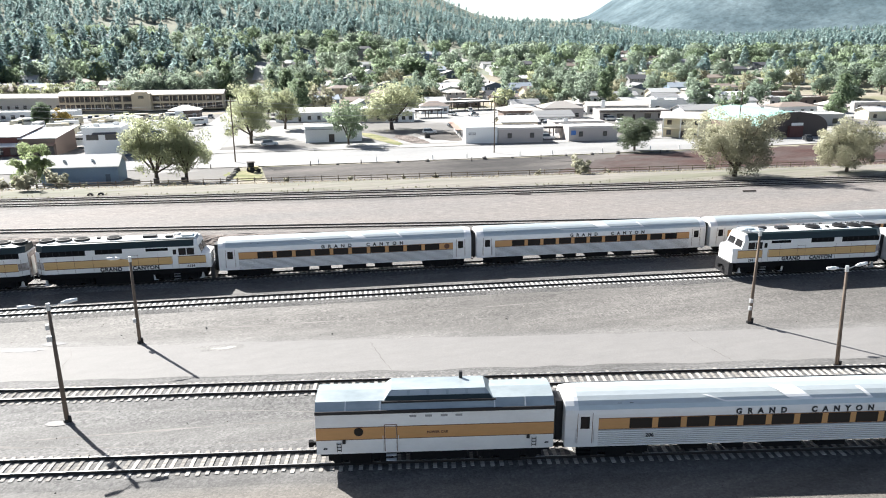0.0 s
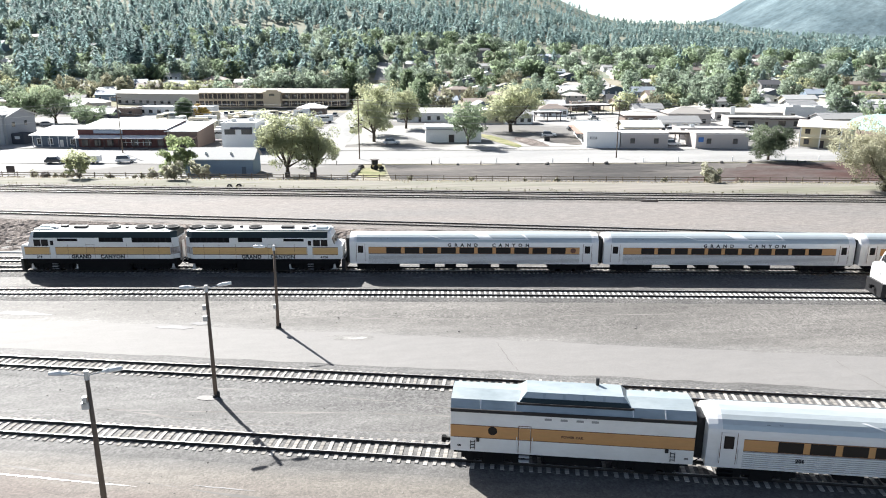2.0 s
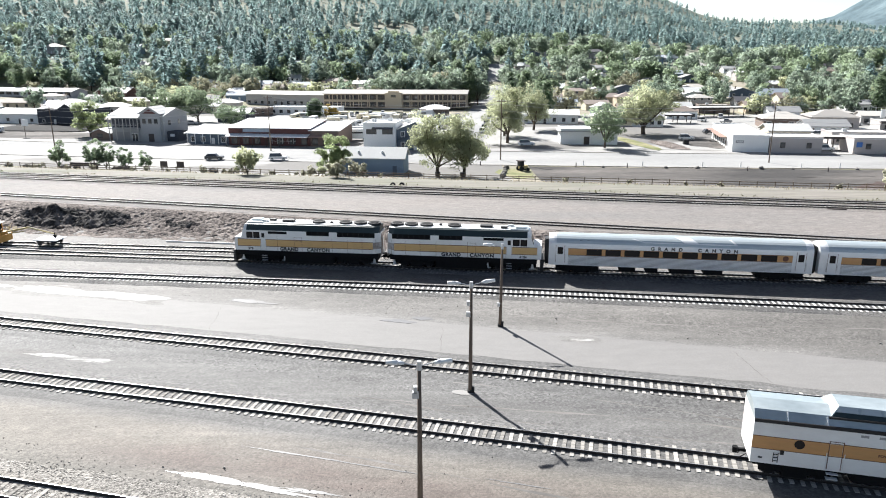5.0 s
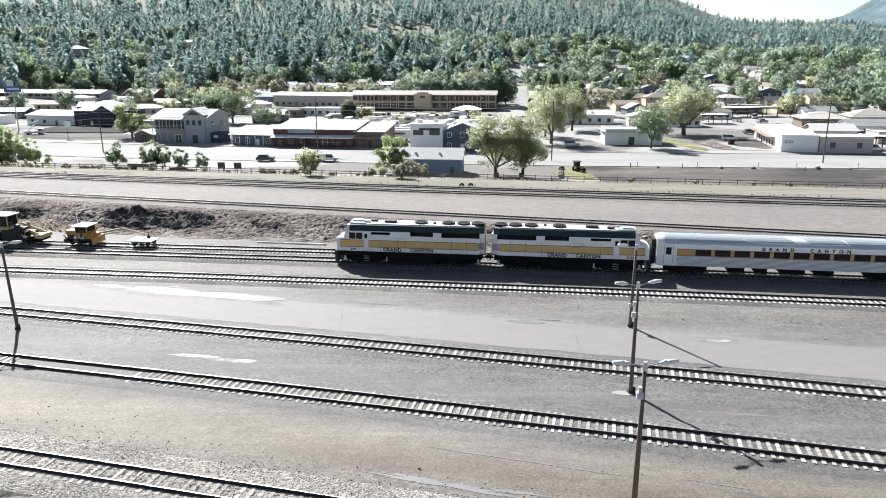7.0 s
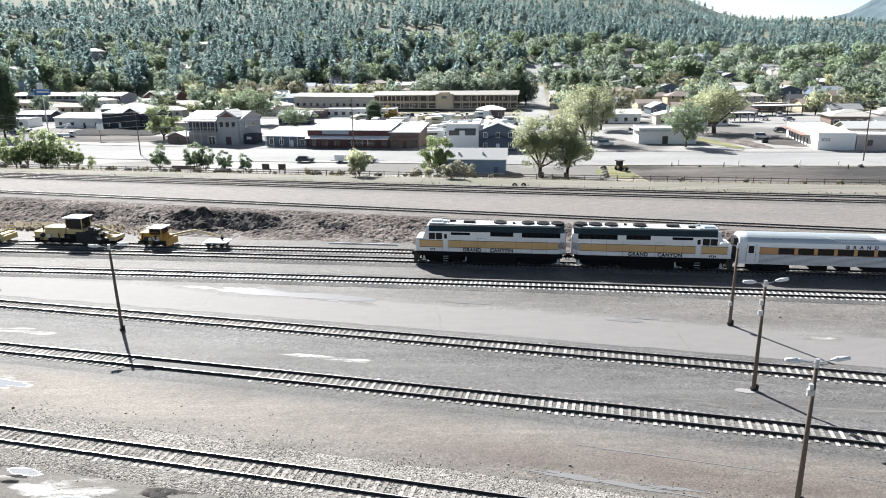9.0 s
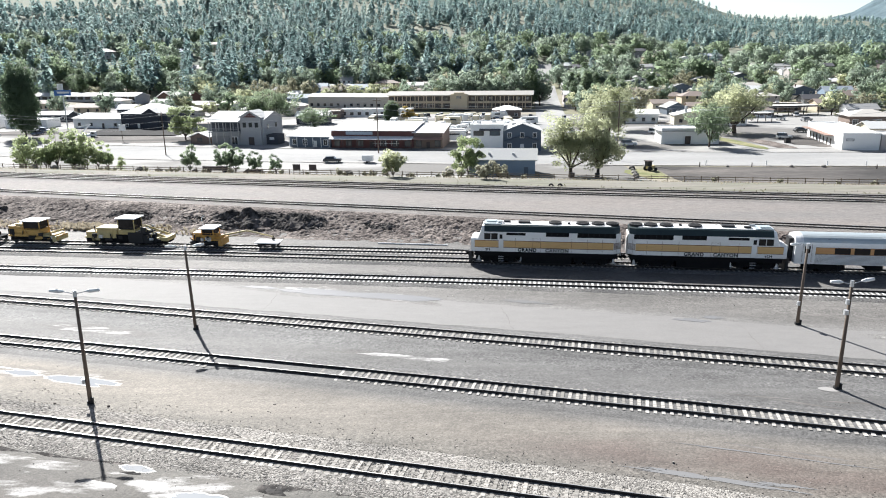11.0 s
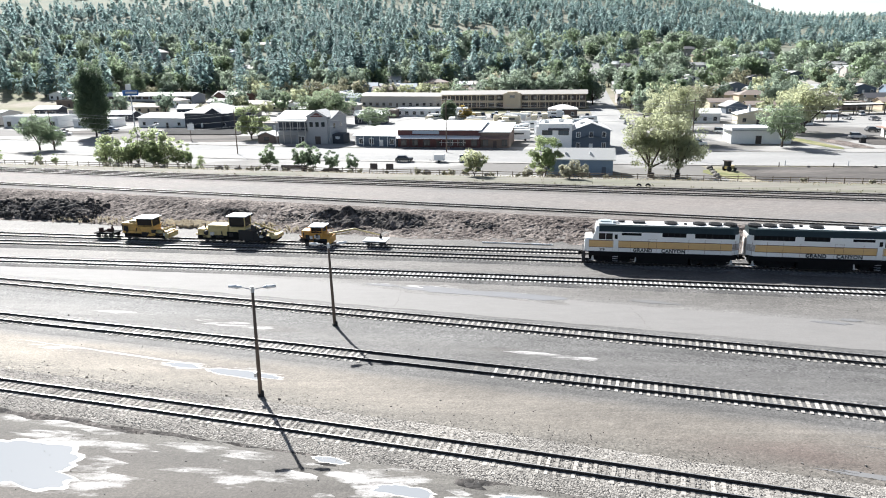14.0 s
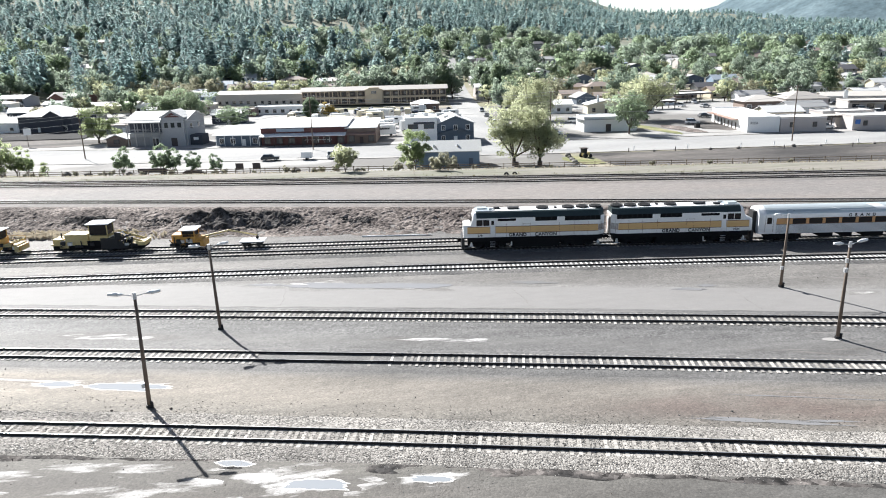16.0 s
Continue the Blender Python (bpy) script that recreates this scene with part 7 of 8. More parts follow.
# Low blocks crowded behind the main street on both sides of the town.
rl = random.Random(5)
LOW = [("flat", "white", "white", "low white block with a white flat roof"), ("gable", "cream", "pale", "low cream building with a pale metal roof"), ("flat", "pinkgrey", "pale", "pinkish grey block with a pale flat roof"),
       ("hip", "stone", "beige", "stone house with a beige hip roof"), ("gable", "white", "grey", "white house with a grey pitched roof"), ("flat", "brown", "beige", "brown block with a beige flat roof"),
       ("gable", "tan", "brown", "tan house with a brown pitched roof"), ("hip", "white", "brown", "white house with a brown hip roof"), ("gable", "dark", "white", "dark house with a bright white roof")]
cells = [(x, o) for x in range(62, 262, 21) for o in (22, 47, 74, 102, 132)] + [(x, o) for x in range(-262, -92, 23) for o in (42, 70, 98, 128)]
for x, o in cells:
    x += rl.uniform(-5, 5)
    y = front_line(x) + o + rl.uniform(-5, 5)
    kind, wall, rf, lab = rl.choice(LOW)
    w, d, h = rl.uniform(9, 18), rl.uniform(7, 10), rl.choice((2.9, 3.1, 3.3, 3.6))
    if -210 < x < -122 and y < 325 or rl.random() < 0.04 or any(math.hypot(x - a, y + d / 2 - b) < 0.86 * (c + max(w, d) / 2) - 1 for a, b, c in BUILT) or abs(x - (0.125 * y - 39)) < 18:
        continue
    t = -0.2 + rl.uniform(-0.1, 0.1) - 0.0006 * x
    r, w = house((x - w / 2, y), (x + w / 2 * math.cos(t), y + w / 2 * math.sin(t)), d, h, kind, rl.uniform(1.2, 1.9), wall, rf, lab + " behind the main street", rl.choice((3, 4)), 1, (1.1, 1.1), trim_dark if wall != "dark" else trim_white, 1, "building", "town_building", 0.6, group="low town blocks")
    if kind == "flat" and rl.random() < 0.7:
        roof_units(r, ((w * 0.3, d * 0.5, h + 0.1),))

# Houses further back, half hidden by trees.
rnd = random.Random(17)
TAKEN = [(-36, 330, 40), (-91, 350, 28), (-205, 378, 64), (24, 270, 14), (-187, 380, 16), (-163, 350, 18), (-129, 327, 16), (170, 258, 26)]
styles = [("gable", "white", "grey"), ("gable", "cream", "brown"), ("hip", "stone", "beige"), ("gable", "grey", "dark"), ("front", "white", "pale"), ("gable", "blue", "bluegrey"), ("hip", "tan", "brown"), ("gable", "pinkgrey", "white"), ("front", "slate", "grey")]


def on_street(x, y, d=9):
    sx = 0.125 * y - 39
    bx = 150 + 62 * (y - 400) / 280
    return (abs(x - sx) < d and y < 560) or (y > 395 and abs(x - bx) < d)


placed = 0
for i in range(5000):
    az, r = radians((rnd.uniform(-33, 44), rnd.uniform(8, 46), rnd.uniform(-34, -2))[i % 3]), rnd.uniform(285, 640 if i % 3 < 2 else 470)
    x, y = EYE.x + r * math.sin(az), EYE.y + r * math.cos(az)
    if r > 480 and x < 60 and rnd.random() < 0.5:
        continue
    if on_street(x, y, 14) or any(math.hypot(x - a, y - b) < c + 9 for a, b, c in TAKEN + BUILT) or y < front_line(x) + 120:
        continue
    kind, wall, rf = rnd.choice(styles)
    w, d, h = rnd.uniform(9, 15), rnd.uniform(8, 10), rnd.choice((2.9, 3.1, 3.2, 5.2))
    t = rnd.uniform(-0.35, 0.1)
    rr, _ = house((x - w / 2, y), (x + w / 2 * math.cos(t), y + w / 2 * math.sin(t)), d, h, kind, rnd.uniform(1.4, 2.4), wall, rf,
          "%s house with a %s roof among the trees" % ({"stone": "pale stone", "tan": "tan", "pinkgrey": "pinkish grey", "slate": "slate blue"}.get(wall, wall), {"bluegrey": "blue-grey", "pale": "pale metal"}.get(rf, rf)),
          3, 2 if h > 5 else 1, (1.0, 1.1), trim_white if wall != "white" else trim_dark, 1, "house", "house", 0.5, group="houses in the town")
    if rnd.random() < 0.4:
        chimney(rr, w * 0.3, d * 0.5, h + 1.2, walls["brown"], 1.4)
    TAKEN.append((x, y, 9))
    placed += 1
    if placed > 150:
        break
# White house on the slope above the side street
r, w = house((-2.0, 556.0), (10.0, 555.0), 10, 6.0, "front", 3.0, "white", "pale", "white house with a dark ground floor on the wooded slope", 3, 2, (1.0, 1.2), trim_dark, 1)
part("garage", Geo().box((3, -2.5, 1.6), (10, 5, 3.2)), walls["dark"], r, "dark lower storey")
TAKEN.append((4, 556, 12))
house((24.0, 596.0), (33.0, 595.0), 9, 3.4, "gable", 1.6, "brown", "pale", "brown house with a pale roof above the side street", 3, 1, (1.0, 1.1), trim_white, 1)
TAKEN.append((28, 596, 12))


# ---- vehicles ----
def car(m, paint, label, van=False):
    root = thing("car", m, label, "car", "parked vehicles")
    h = 1.0 if not van else 1.15
    prof = [(-2.2, 0.35), (2.2, 0.35), (2.25, 0.75), (2.1, 0.95), (1.1, 1.02), (-2.1, 1.0), (-2.25, 0.7)]
    g = Geo().add([(x, y, z) for y in (-0.88, 0.88) for x, z in prof], [tuple(range(7)), tuple(range(13, 6, -1))] + [((i + 1) % 7, i, 7 + i, 7 + (i + 1) % 7) for i in range(7)])
    part("body", g, paint, root)
    top = [(-2.0, 1.0), (1.0, 1.0), (0.35, 1.55 + (0.25 if van else 0)), (-1.5 - (0.35 if van else 0), 1.55 + (0.25 if van else 0))]
    part("glasshouse", Geo().add([(x, y * (1 if z < 1.2 else 0.85), z) for y in (-0.82, 0.82) for x, z in top], [(0, 1, 2, 3), (7, 6, 5, 4), (1, 0, 4, 5), (2, 1, 5, 6), (3, 2, 6, 7), (0, 3, 7, 4)]), window_glass, root, "dark car windows")
    zt = 1.56 + (0.25 if van else 0)
    part("roof", Geo().box((-0.58 - (0.17 if van else 0), 0, zt), (1.95 + (0.3 if van else 0), 1.42, 0.06), bevel=0.1), paint, root)
    for x in (-1.4, 1.4):
        for s in (-1, 1):
            wh = part("wheel", Geo().cyl((x, s * 0.70, 0.33), (x, s * 0.92, 0.33), 0.33, n=12), tyre_rubber, root)
            part("rim", Geo().cyl((x, s * 0.921, 0.33), (x, s * 0.93, 0.33), 0.19, n=8), galvanised, wh)
    return root


CAR_WORDS = ["white", "black", "grey", "red", "dark blue", "beige"]
protos = {}
spots = [(-75.5, 176.0, 0, 1), (-59.5, 175.0, 5, 0), (5.6, 201.5, 4, 0), (22.5, 233.0, 0, 0), (56.0, 214.0, -10, 0), (84.0, 187.5, -12, 0), (160.0, 160.0, 30, 0), (164.0, 158.0, 30, 2), (152.5, 160.0, 60, 1)]
rc = random.Random(31)
for i in range(14):
    spots.append((rc.uniform(-60, -8), rc.uniform(296, 318), rc.choice((85, 95, 5)), rc.choice((0, 0, 1, 2, 4))))
for i in range(16):
    cx = rc.uniform(62, 200)
    spots.append((cx, front_line(cx) + rc.choice((14, 38, 40, 64, 92)), rc.choice((70, 80, -10)), rc.choice((0, 0, 2, 1, 5))))
for i in range(8):
    spots.append((rc.uniform(88, 135), rc.uniform(222, 238), rc.choice((70, 80, -10)), rc.choice((0, 0, 2, 1))))
for i in range(6):
    spots.append((rc.uniform(-215, -175), rc.uniform(245, 268), rc.choice((0, 10, 80)), rc.choice((0, 2, 4, 5))))
for i in range(14):
    cx = rc.uniform(-235, -110)
    spots.append((cx, front_line(cx) + rc.choice((12, 30, 58, 60, 88)), rc.choice((0, 10, 80)), rc.choice((0, 0, 2, 4, 1))))
for i, y in enumerate((238, 251, 268, 290)):
    spots.append((0.125 * y - 34.2, y, 83, i % 3))
spots = [p for p in spots if not (-185 < p[0] < -138 and p[1] < 270)]
spots += [(134.0, 258.5, 5, 0), (141.0, 258.5, 0, 1), (149.5, 262.0, -5, 1), (84.0, 276.0, 40, 0), (91.0, 270.0, 20, 2), (97.0, 291.0, 80, 0), (-20, 225, 90, 0), (70, 232, 5, 1), (76, 231, 5, 0)]
for x, y, a, k in spots:
    m = pose(x, y, land(x, y) + 0.1, 0, 0, a)
    if k not in protos:
        protos[k] = car(m, car_paints[k], "parked %s car on the pale parking lot" % CAR_WORDS[k], k in (0, 4))
    else:
        copy_thing(protos[k], m)
tr = thing("box_trailer", pose(-66.5, 175.2, land(-66, 175), 0, 0, -8), "small white box trailer parked on the car park", "trailer")
part("box", Geo().box((0, 0, 1.25), (2.6, 1.7, 1.5), bevel=0.05), lamp_white, tr)
part("drawbar", Geo().box((-1.9, 0, 0.5), (1.4, 0.1, 0.1)), black_iron, tr)
for s in (-1, 1):
    part("wheel", Geo().cyl((0, s * 0.8, 0.3), (0, s * 1.0, 0.3), 0.3, n=12), tyre_rubber, tr)
# RVs and sheds crowded behind the stores
for i in range(72):
    x, y = rc.uniform(-82, -14), rc.uniform(218, 300)
    if on_street(x, y, 9) or (-42 < x < -18 and y < 212):
        continue
    v = thing("camper_van", pose(x, y, land(x, y) + 0.1, 0, 0, rc.uniform(-20, 20) + rc.choice((0, 80))), "white camper van parked behind the stores", "camper van", "parked vehicles")
    ln, hh = rc.uniform(4.5, 8), rc.uniform(2.2, 2.9)
    part("body", Geo().box((0, 0, 0.5 + hh / 2), (ln, 2.3, hh), top=(0.97, 0.94), bevel=0.15), lamp_white if i % 3 else walls["cream"], v)
    part("window", Geo().box((0, -1.16, 0.6 + hh * 0.6), (ln * 0.5, 0.04, 0.5)), window_glass, v)
    for px in (-ln * 0.3, ln * 0.3):
        part("wheel", Geo().cyl((px, -1.15, 0.38), (px, 1.15, 0.38), 0.38, n=12), tyre_rubber, v)


# ---- poles, wires and street furniture ----
def utility_pole(x, y, h, arm=True):
    root = thing("utility_pole", pose(x, y, land(x, y)), "slim dark wooden utility pole along the street", "utility pole", "utility poles")
    part("pole", Geo().cyl((0, 0, -0.3), (0, 0, h), 0.17, 0.11, 8), pole_wood, root)
    if arm:
        part("crossarm", Geo().box((0, 0, h - 0.6), (2.4, 0.12, 0.14), 0.2), pole_wood, root)
        for dx in (-1.1, -0.4, 0.4, 1.1):
            part("insulator", Geo().cyl((dx, dx * 0.2, h - 0.53), (dx, dx * 0.2, h - 0.3), 0.06, n=6), lamp_white, root)
    return Vector((x, y, land(x, y) + h - 0.3))


tops = [utility_pole(-124.8, 195.6, 12.0), utility_pole(-65.4, 193.8, 14.8), utility_pole(-4.4, 174.2, 14.8), utility_pole(59.5, 167.5, 14.5), utility_pole(141.0, 175.0, 16.0), utility_pole(-188.0, 212.0, 12.0)]
order = [tops[5], tops[0], tops[1], tops[2], tops[3], tops[4]]
for d in (0.0, -0.8, -2.4, -4.0):
    for a, b in zip(order, order[1:]):
        pts = [a.lerp(b, i / 14) + Vector((0, 0, d - 1.6 * 4 * (i / 14) * (1 - i / 14) * (b - a).length / 60)) for i in range(15)]
        g = Geo().ribbon(pts, [(-0.028, 0), (0, -0.028), (0.028, 0), (0, 0.028)])
        tagged(part("wire", g, wire_grey), "thin pale overhead wire between poles", "wire", "overhead wires")
sg = thing("motel_sign", pose(-186.0, 262.0, land(-186, 262)), "tall blue and white motel sign on a pole", "sign")
part("pole", Geo().cyl((0, 0, 0), (0, 0, 14), 0.2, n=8), galvanised, sg)
part("board", Geo().box((0, 0, 14.5), (6, 0.5, 2.0), bevel=0.1), sign_blue, sg, "blue sign board")
part("crown", Geo().box((-0.6, 0, 16.6), (2.0, 0.5, 2.2), bevel=0.1), lamp_white, sg)
part("writing", Geo().box((0.4, -0.28, 14.6), (4.4, 0.04, 0.7)), lamp_white, sg, "unreadable white writing")
pylon = thing("pylon_sign", pose(42.0, 262.0, land(42, 262)), "slim white roadside pylon sign", "sign")
part("mast", Geo().box((0, 0, 3.5), (1.2, 0.6, 7), top=(0.6, 0.8)), lamp_white, pylon)
for x, y in ((49.0, 158.5), (23.5, 164.0), (12.0, 165.5), (-30.0, 171.0), (-10.0, 168.5), (66.0, 156.5), (98.0, 154.5)):
    b = thing("bollard", pose(x, y - 3.2, land(x, y - 3.2)), "short dark post along the pavement", "post", "pavement posts")
    part("post", Geo().cyl((0, 0, 0), (0, 0, 1.0), 0.12, 0.1, 8), trim_dark, b)
# Old tractor displayed on the grass, with boulders
tk = thing("display_tractor", pose(-1.0, 157.0, land(-1, 157), 0, 0, 20), "small faded yellow vintage tractor on a grass patch", "tractor")
part("body", Geo().box((0, 0, 0.9), (2.0, 1.0, 0.7), bevel=0.1), machine_pale, tk)
part("cab", Geo().box((-0.6, 0, 1.75), (1.1, 1.3, 1.1), bevel=0.1), black_iron, tk, "black cab")
part("canopy", Geo().box((-0.6, 0, 2.3), (1.5, 1.6, 0.15)), trim_dark, tk)
for x, r in ((-0.7, 0.6), (0.9, 0.4)):
    for s in (-1, 1):
        part("wheel", Geo().cyl((x, s * 0.6, r), (x, s * 0.85, r), r, n=12), tyre_rubber, tk)
blob("grass_patch", -3.5, 152.5, 3.6, 6.5, lawn, 0.09, 4.4, "small patch of green grass by the pole", "lawn", 0.25, turn=0.2)
blob("grass_patch", 38.5, 208.0, 2.6, 17.0, lawn, 0.12, 8.1, "strip of lawn beside the motel office", "lawn", 0.25, turn=0.12)
blob("dirt_lot", 46.5, 203.0, 3.6, 11.0, bank_dirt, 0.13, 3.3, "bare brown dirt beside the motel lawn", "lot", 0.3, turn=0.1)
blob("grass_patch", -128.0, 166.5, 14.0, 2.4, lawn, 0.09, 2.2, "thin grass below young trees", "lawn", 0.3)
rb = random.Random(8)


def boulder(x, y, s):
    g = bmesh.new()
    bmesh.ops.create_icosphere(g, subdivisions=2, radius=s)
    for v in g.verts:
        v.co *= 1 + 0.35 * noise.noise(v.co * 1.6 / s + Vector((x, y, 0)))
        v.co.z *= 0.75
    me = bpy.data.meshes.new("boulder")
    g.to_mesh(me)
    g.free()
    me.materials.append(ballast_dark)
    ob = new("boulder", me)
    ob.location = (x, y, land(x, y) + s * 0.45)
    tagged(ob, "dark rounded boulder beside the car park", "boulder", "boulders")


for i in range(7):
    boulder(-6.6 + 0.35 * i, 147.5 + 2.0 * i, rb.uniform(0.45, 0.75))
for x, y in ((-104.0, 158.5), (-118, 162), (-113, 160.5), (-145, 166), (-139, 164.5), (-132, 163), (-68, 150), (-64, 149.2), (-55, 148)):
    boulder(x, y, rb.uniform(0.6, 1.1))
for x in (-80.3, -76.7):
    sgn = thing("information_board", pose(x, 155.4, land(x, 155.4), 0, 0, -10), "dark information panel on two posts behind the fence", "sign", "information boards")
    part("panel", Geo().box((0, 0, 1.6), (1.7, 0.1, 1.4)), trim_dark, sgn)
    for s in (-0.7, 0.7):
        part("post", Geo().box((s, 0.02, 0.8), (0.1, 0.1, 1.7)), trim_dark, sgn)
fl = thing("flat_wagon", pose(-99.0, 158.6, land(-99, 158.6), 0, 0, -10), "dark low display wagon under young trees", "wagon")
part("deck", Geo().box((0, 0, 1.0), (6.2, 1.8, 0.3)).box((0, -0.8, 1.4), (6.2, 0.1, 0.5)), trim_dark, fl)
for x in (-2.2, 2.2):
    part("wheel", Geo().cyl((x, -0.8, 0.4), (x, 0.8, 0.4), 0.4, n=12), black_iron, fl)
tb = thing("timber_stack", pose(-90.5, 157.6, land(-90.5, 157.6), 0, 0, -8), "dark stack of old ties beside the fence", "timber stack")
for k in range(3):
    for j in range(3):
        part("tie", Geo().box((0, -0.5 + 0.45 * j, 0.2 + 0.3 * k), (5.0 - 0.8 * k, 0.3, 0.26)), trim_dark, tb)
for x, y, a, ln in ((38.2, 101.2, -14, 2.6), (74.0, 91.6, -12, 2.2), (17.5, 106.8, -15, 2.4), (-96.0, 117.5, -10, 2.6)):
    lp = thing("loose_tie", pose(x, y, land(x, y) + 0.1, 0, 0, a), "dark old tie lying beside the main line", "railway tie", "loose ties")
    part("beam", Geo().box((0, 0, 0.06), (ln, 0.26, 0.2), bevel=0.02), trim_dark, lp)
for x in (-28.4, -26.8):
    ty = thing("half_tyre", pose(x, 124.2, land(x, 124.2) + 0.02, 0, 0, -12), "black half tyre standing on the verge", "tyre", "half tyres")
    part("tread", Geo().add([(r * math.cos(radians(a)), y, r * math.sin(radians(a))) for a in range(0, 181, 20) for r, y in ((0.2, -0.16), (0.46, -0.18), (0.46, 0.18), (0.2, 0.16))], [(4 * i + j, 4 * i + (j + 1) % 4, 4 * i + 4 + (j + 1) % 4, 4 * i + 4 + j) for i in range(9) for j in range(4)]), tyre_rubber, ty)
for i in range(9):
    x = 14.0 + 11.5 * i + (i * 37 % 5)
    bo = thing("bollard", pose(x, kerb_line(x) - 1.2, land(x, kerb_line(x) - 1.2) + 0.12), "short white post along the pavement", "bollard", "bollards")
    part("post", Geo().cyl((0, 0, 0), (0, 0, 1.0), 0.13, 0.11, 8), lamp_white, bo)
    part("cap", Geo().cyl((0, 0, 1.0), (0, 0, 1.12), 0.14, 0.07, 8), lamp_white, bo)
for i in range(9):
    x = 18.0 + 10.0 * i + (i * 53 % 7)
    boulder(x, kerb_line(x) - 3.6, 0.35 + 0.08 * (i * 29 % 4))
for x, y in ((-20.2, 148.4), (-15.0, 147.7)):
    bx = thing("utility_box", pose(x, y, land(x, y), 0, 0, -8), "dark box standing at the foot of the elm", "box", "utility boxes")
    part("case", Geo().box((0, 0, 0.55), (1.0, 0.7, 1.1), bevel=0.05), trim_dark, bx)
    part("lid", Geo().box((0, 0, 1.13), (1.08, 0.78, 0.08)), black_iron, bx)
rp = thing("spare_rail", pose(-52.0, 90.6, 0.05, 0, 0, -9), "loose pale rail lying beside the track", "rail")
part("bar", Geo().box((0, 0, 0.06), (9.5, 0.12, 0.14)), lamp_white, rp)


# ---- trees ----
def soft_normals(me, V, C, jitter, rg):
    """Gives leaf sprays the rounded shading of their crown: V corner points by face, C crown centre of each face."""
    g = np.cross(V[:, 1] - V[:, 0], V[:, 2] - V[:, 0])
    out = V - C[:, None, :]
    out /= np.linalg.norm(out, axis=2)[:, :, None] + 1e-6
    out += rg.normal(size=(len(V), 1, 3)) * jitter
    out /= np.linalg.norm(out, axis=2)[:, :, None] + 1e-6
    flip = (g * out.mean(1)).sum(1) < 0
    V[flip] = V[flip][:, ::-1]
    out[flip] = out[flip][:, ::-1]
    me.vertices.foreach_set("co", V.ravel())
    at = me.attributes.new("custom_normal", "FLOAT_VECTOR", "POINT")
    at.data.foreach_set("vector", out.ravel().astype(np.float32))


def spray_mesh(name, V):
    """Loose triangles from an array (n, 3, 3)."""
    n = len(V)
    me = bpy.data.meshes.new(name)
    me.vertices.add(3 * n)
    me.vertices.foreach_set("co", V.ravel())
    me.loops.add(3 * n)
    me.loops.foreach_set("vertex_index", np.arange(3 * n))
    me.polygons.add(n)
    me.polygons.foreach_set("loop_start", np.arange(0, 3 * n, 3))
    me.update(calc_edges=True)
    return me


def leaf_mesh(name, centres, per, spread_r, size, mat, seed, squash=0.8, jitter=0.3):
    """Many small leaf sprays round the given (centre, radius) clumps."""
    rg = np.random.RandomState(seed)
    C = np.array([c for c, _ in centres])
    R = np.array([r for _, r in centres])
    n = len(C) * per
    idx = np.repeat(np.arange(len(C)), per)
    d = rg.normal(size=(n, 3))
    d /= np.linalg.norm(d, axis=1)[:, None]
    rad = rg.uniform(0.3, 1.0, n) ** 0.6
    P = C[idx] + d * (R[idx] * rad * spread_r)[:, None] * np.array([1, 1, squash])
    u = rg.normal(size=(n, 3))
    u /= np.linalg.norm(u, axis=1)[:, None]
    w = np.cross(u, d)
    w /= np.linalg.norm(w, axis=1)[:, None] + 1e-6
    s = (size * rg.uniform(0.5, 1.25, n))[:, None]
    V = np.stack([P + u * s * 1.1, P - u * s * 0.6 + w * s * 0.9, P - u * s * 0.6 - w * s * 0.9], 1)
    me = spray_mesh(name, V)
    mid = np.array([0, 0, 0.42 * C[:, 2].max()])
    soft_normals(me, V, (C[idx] + mid) * 0.5, jitter, rg)
    me.materials.append(mat)
    return me


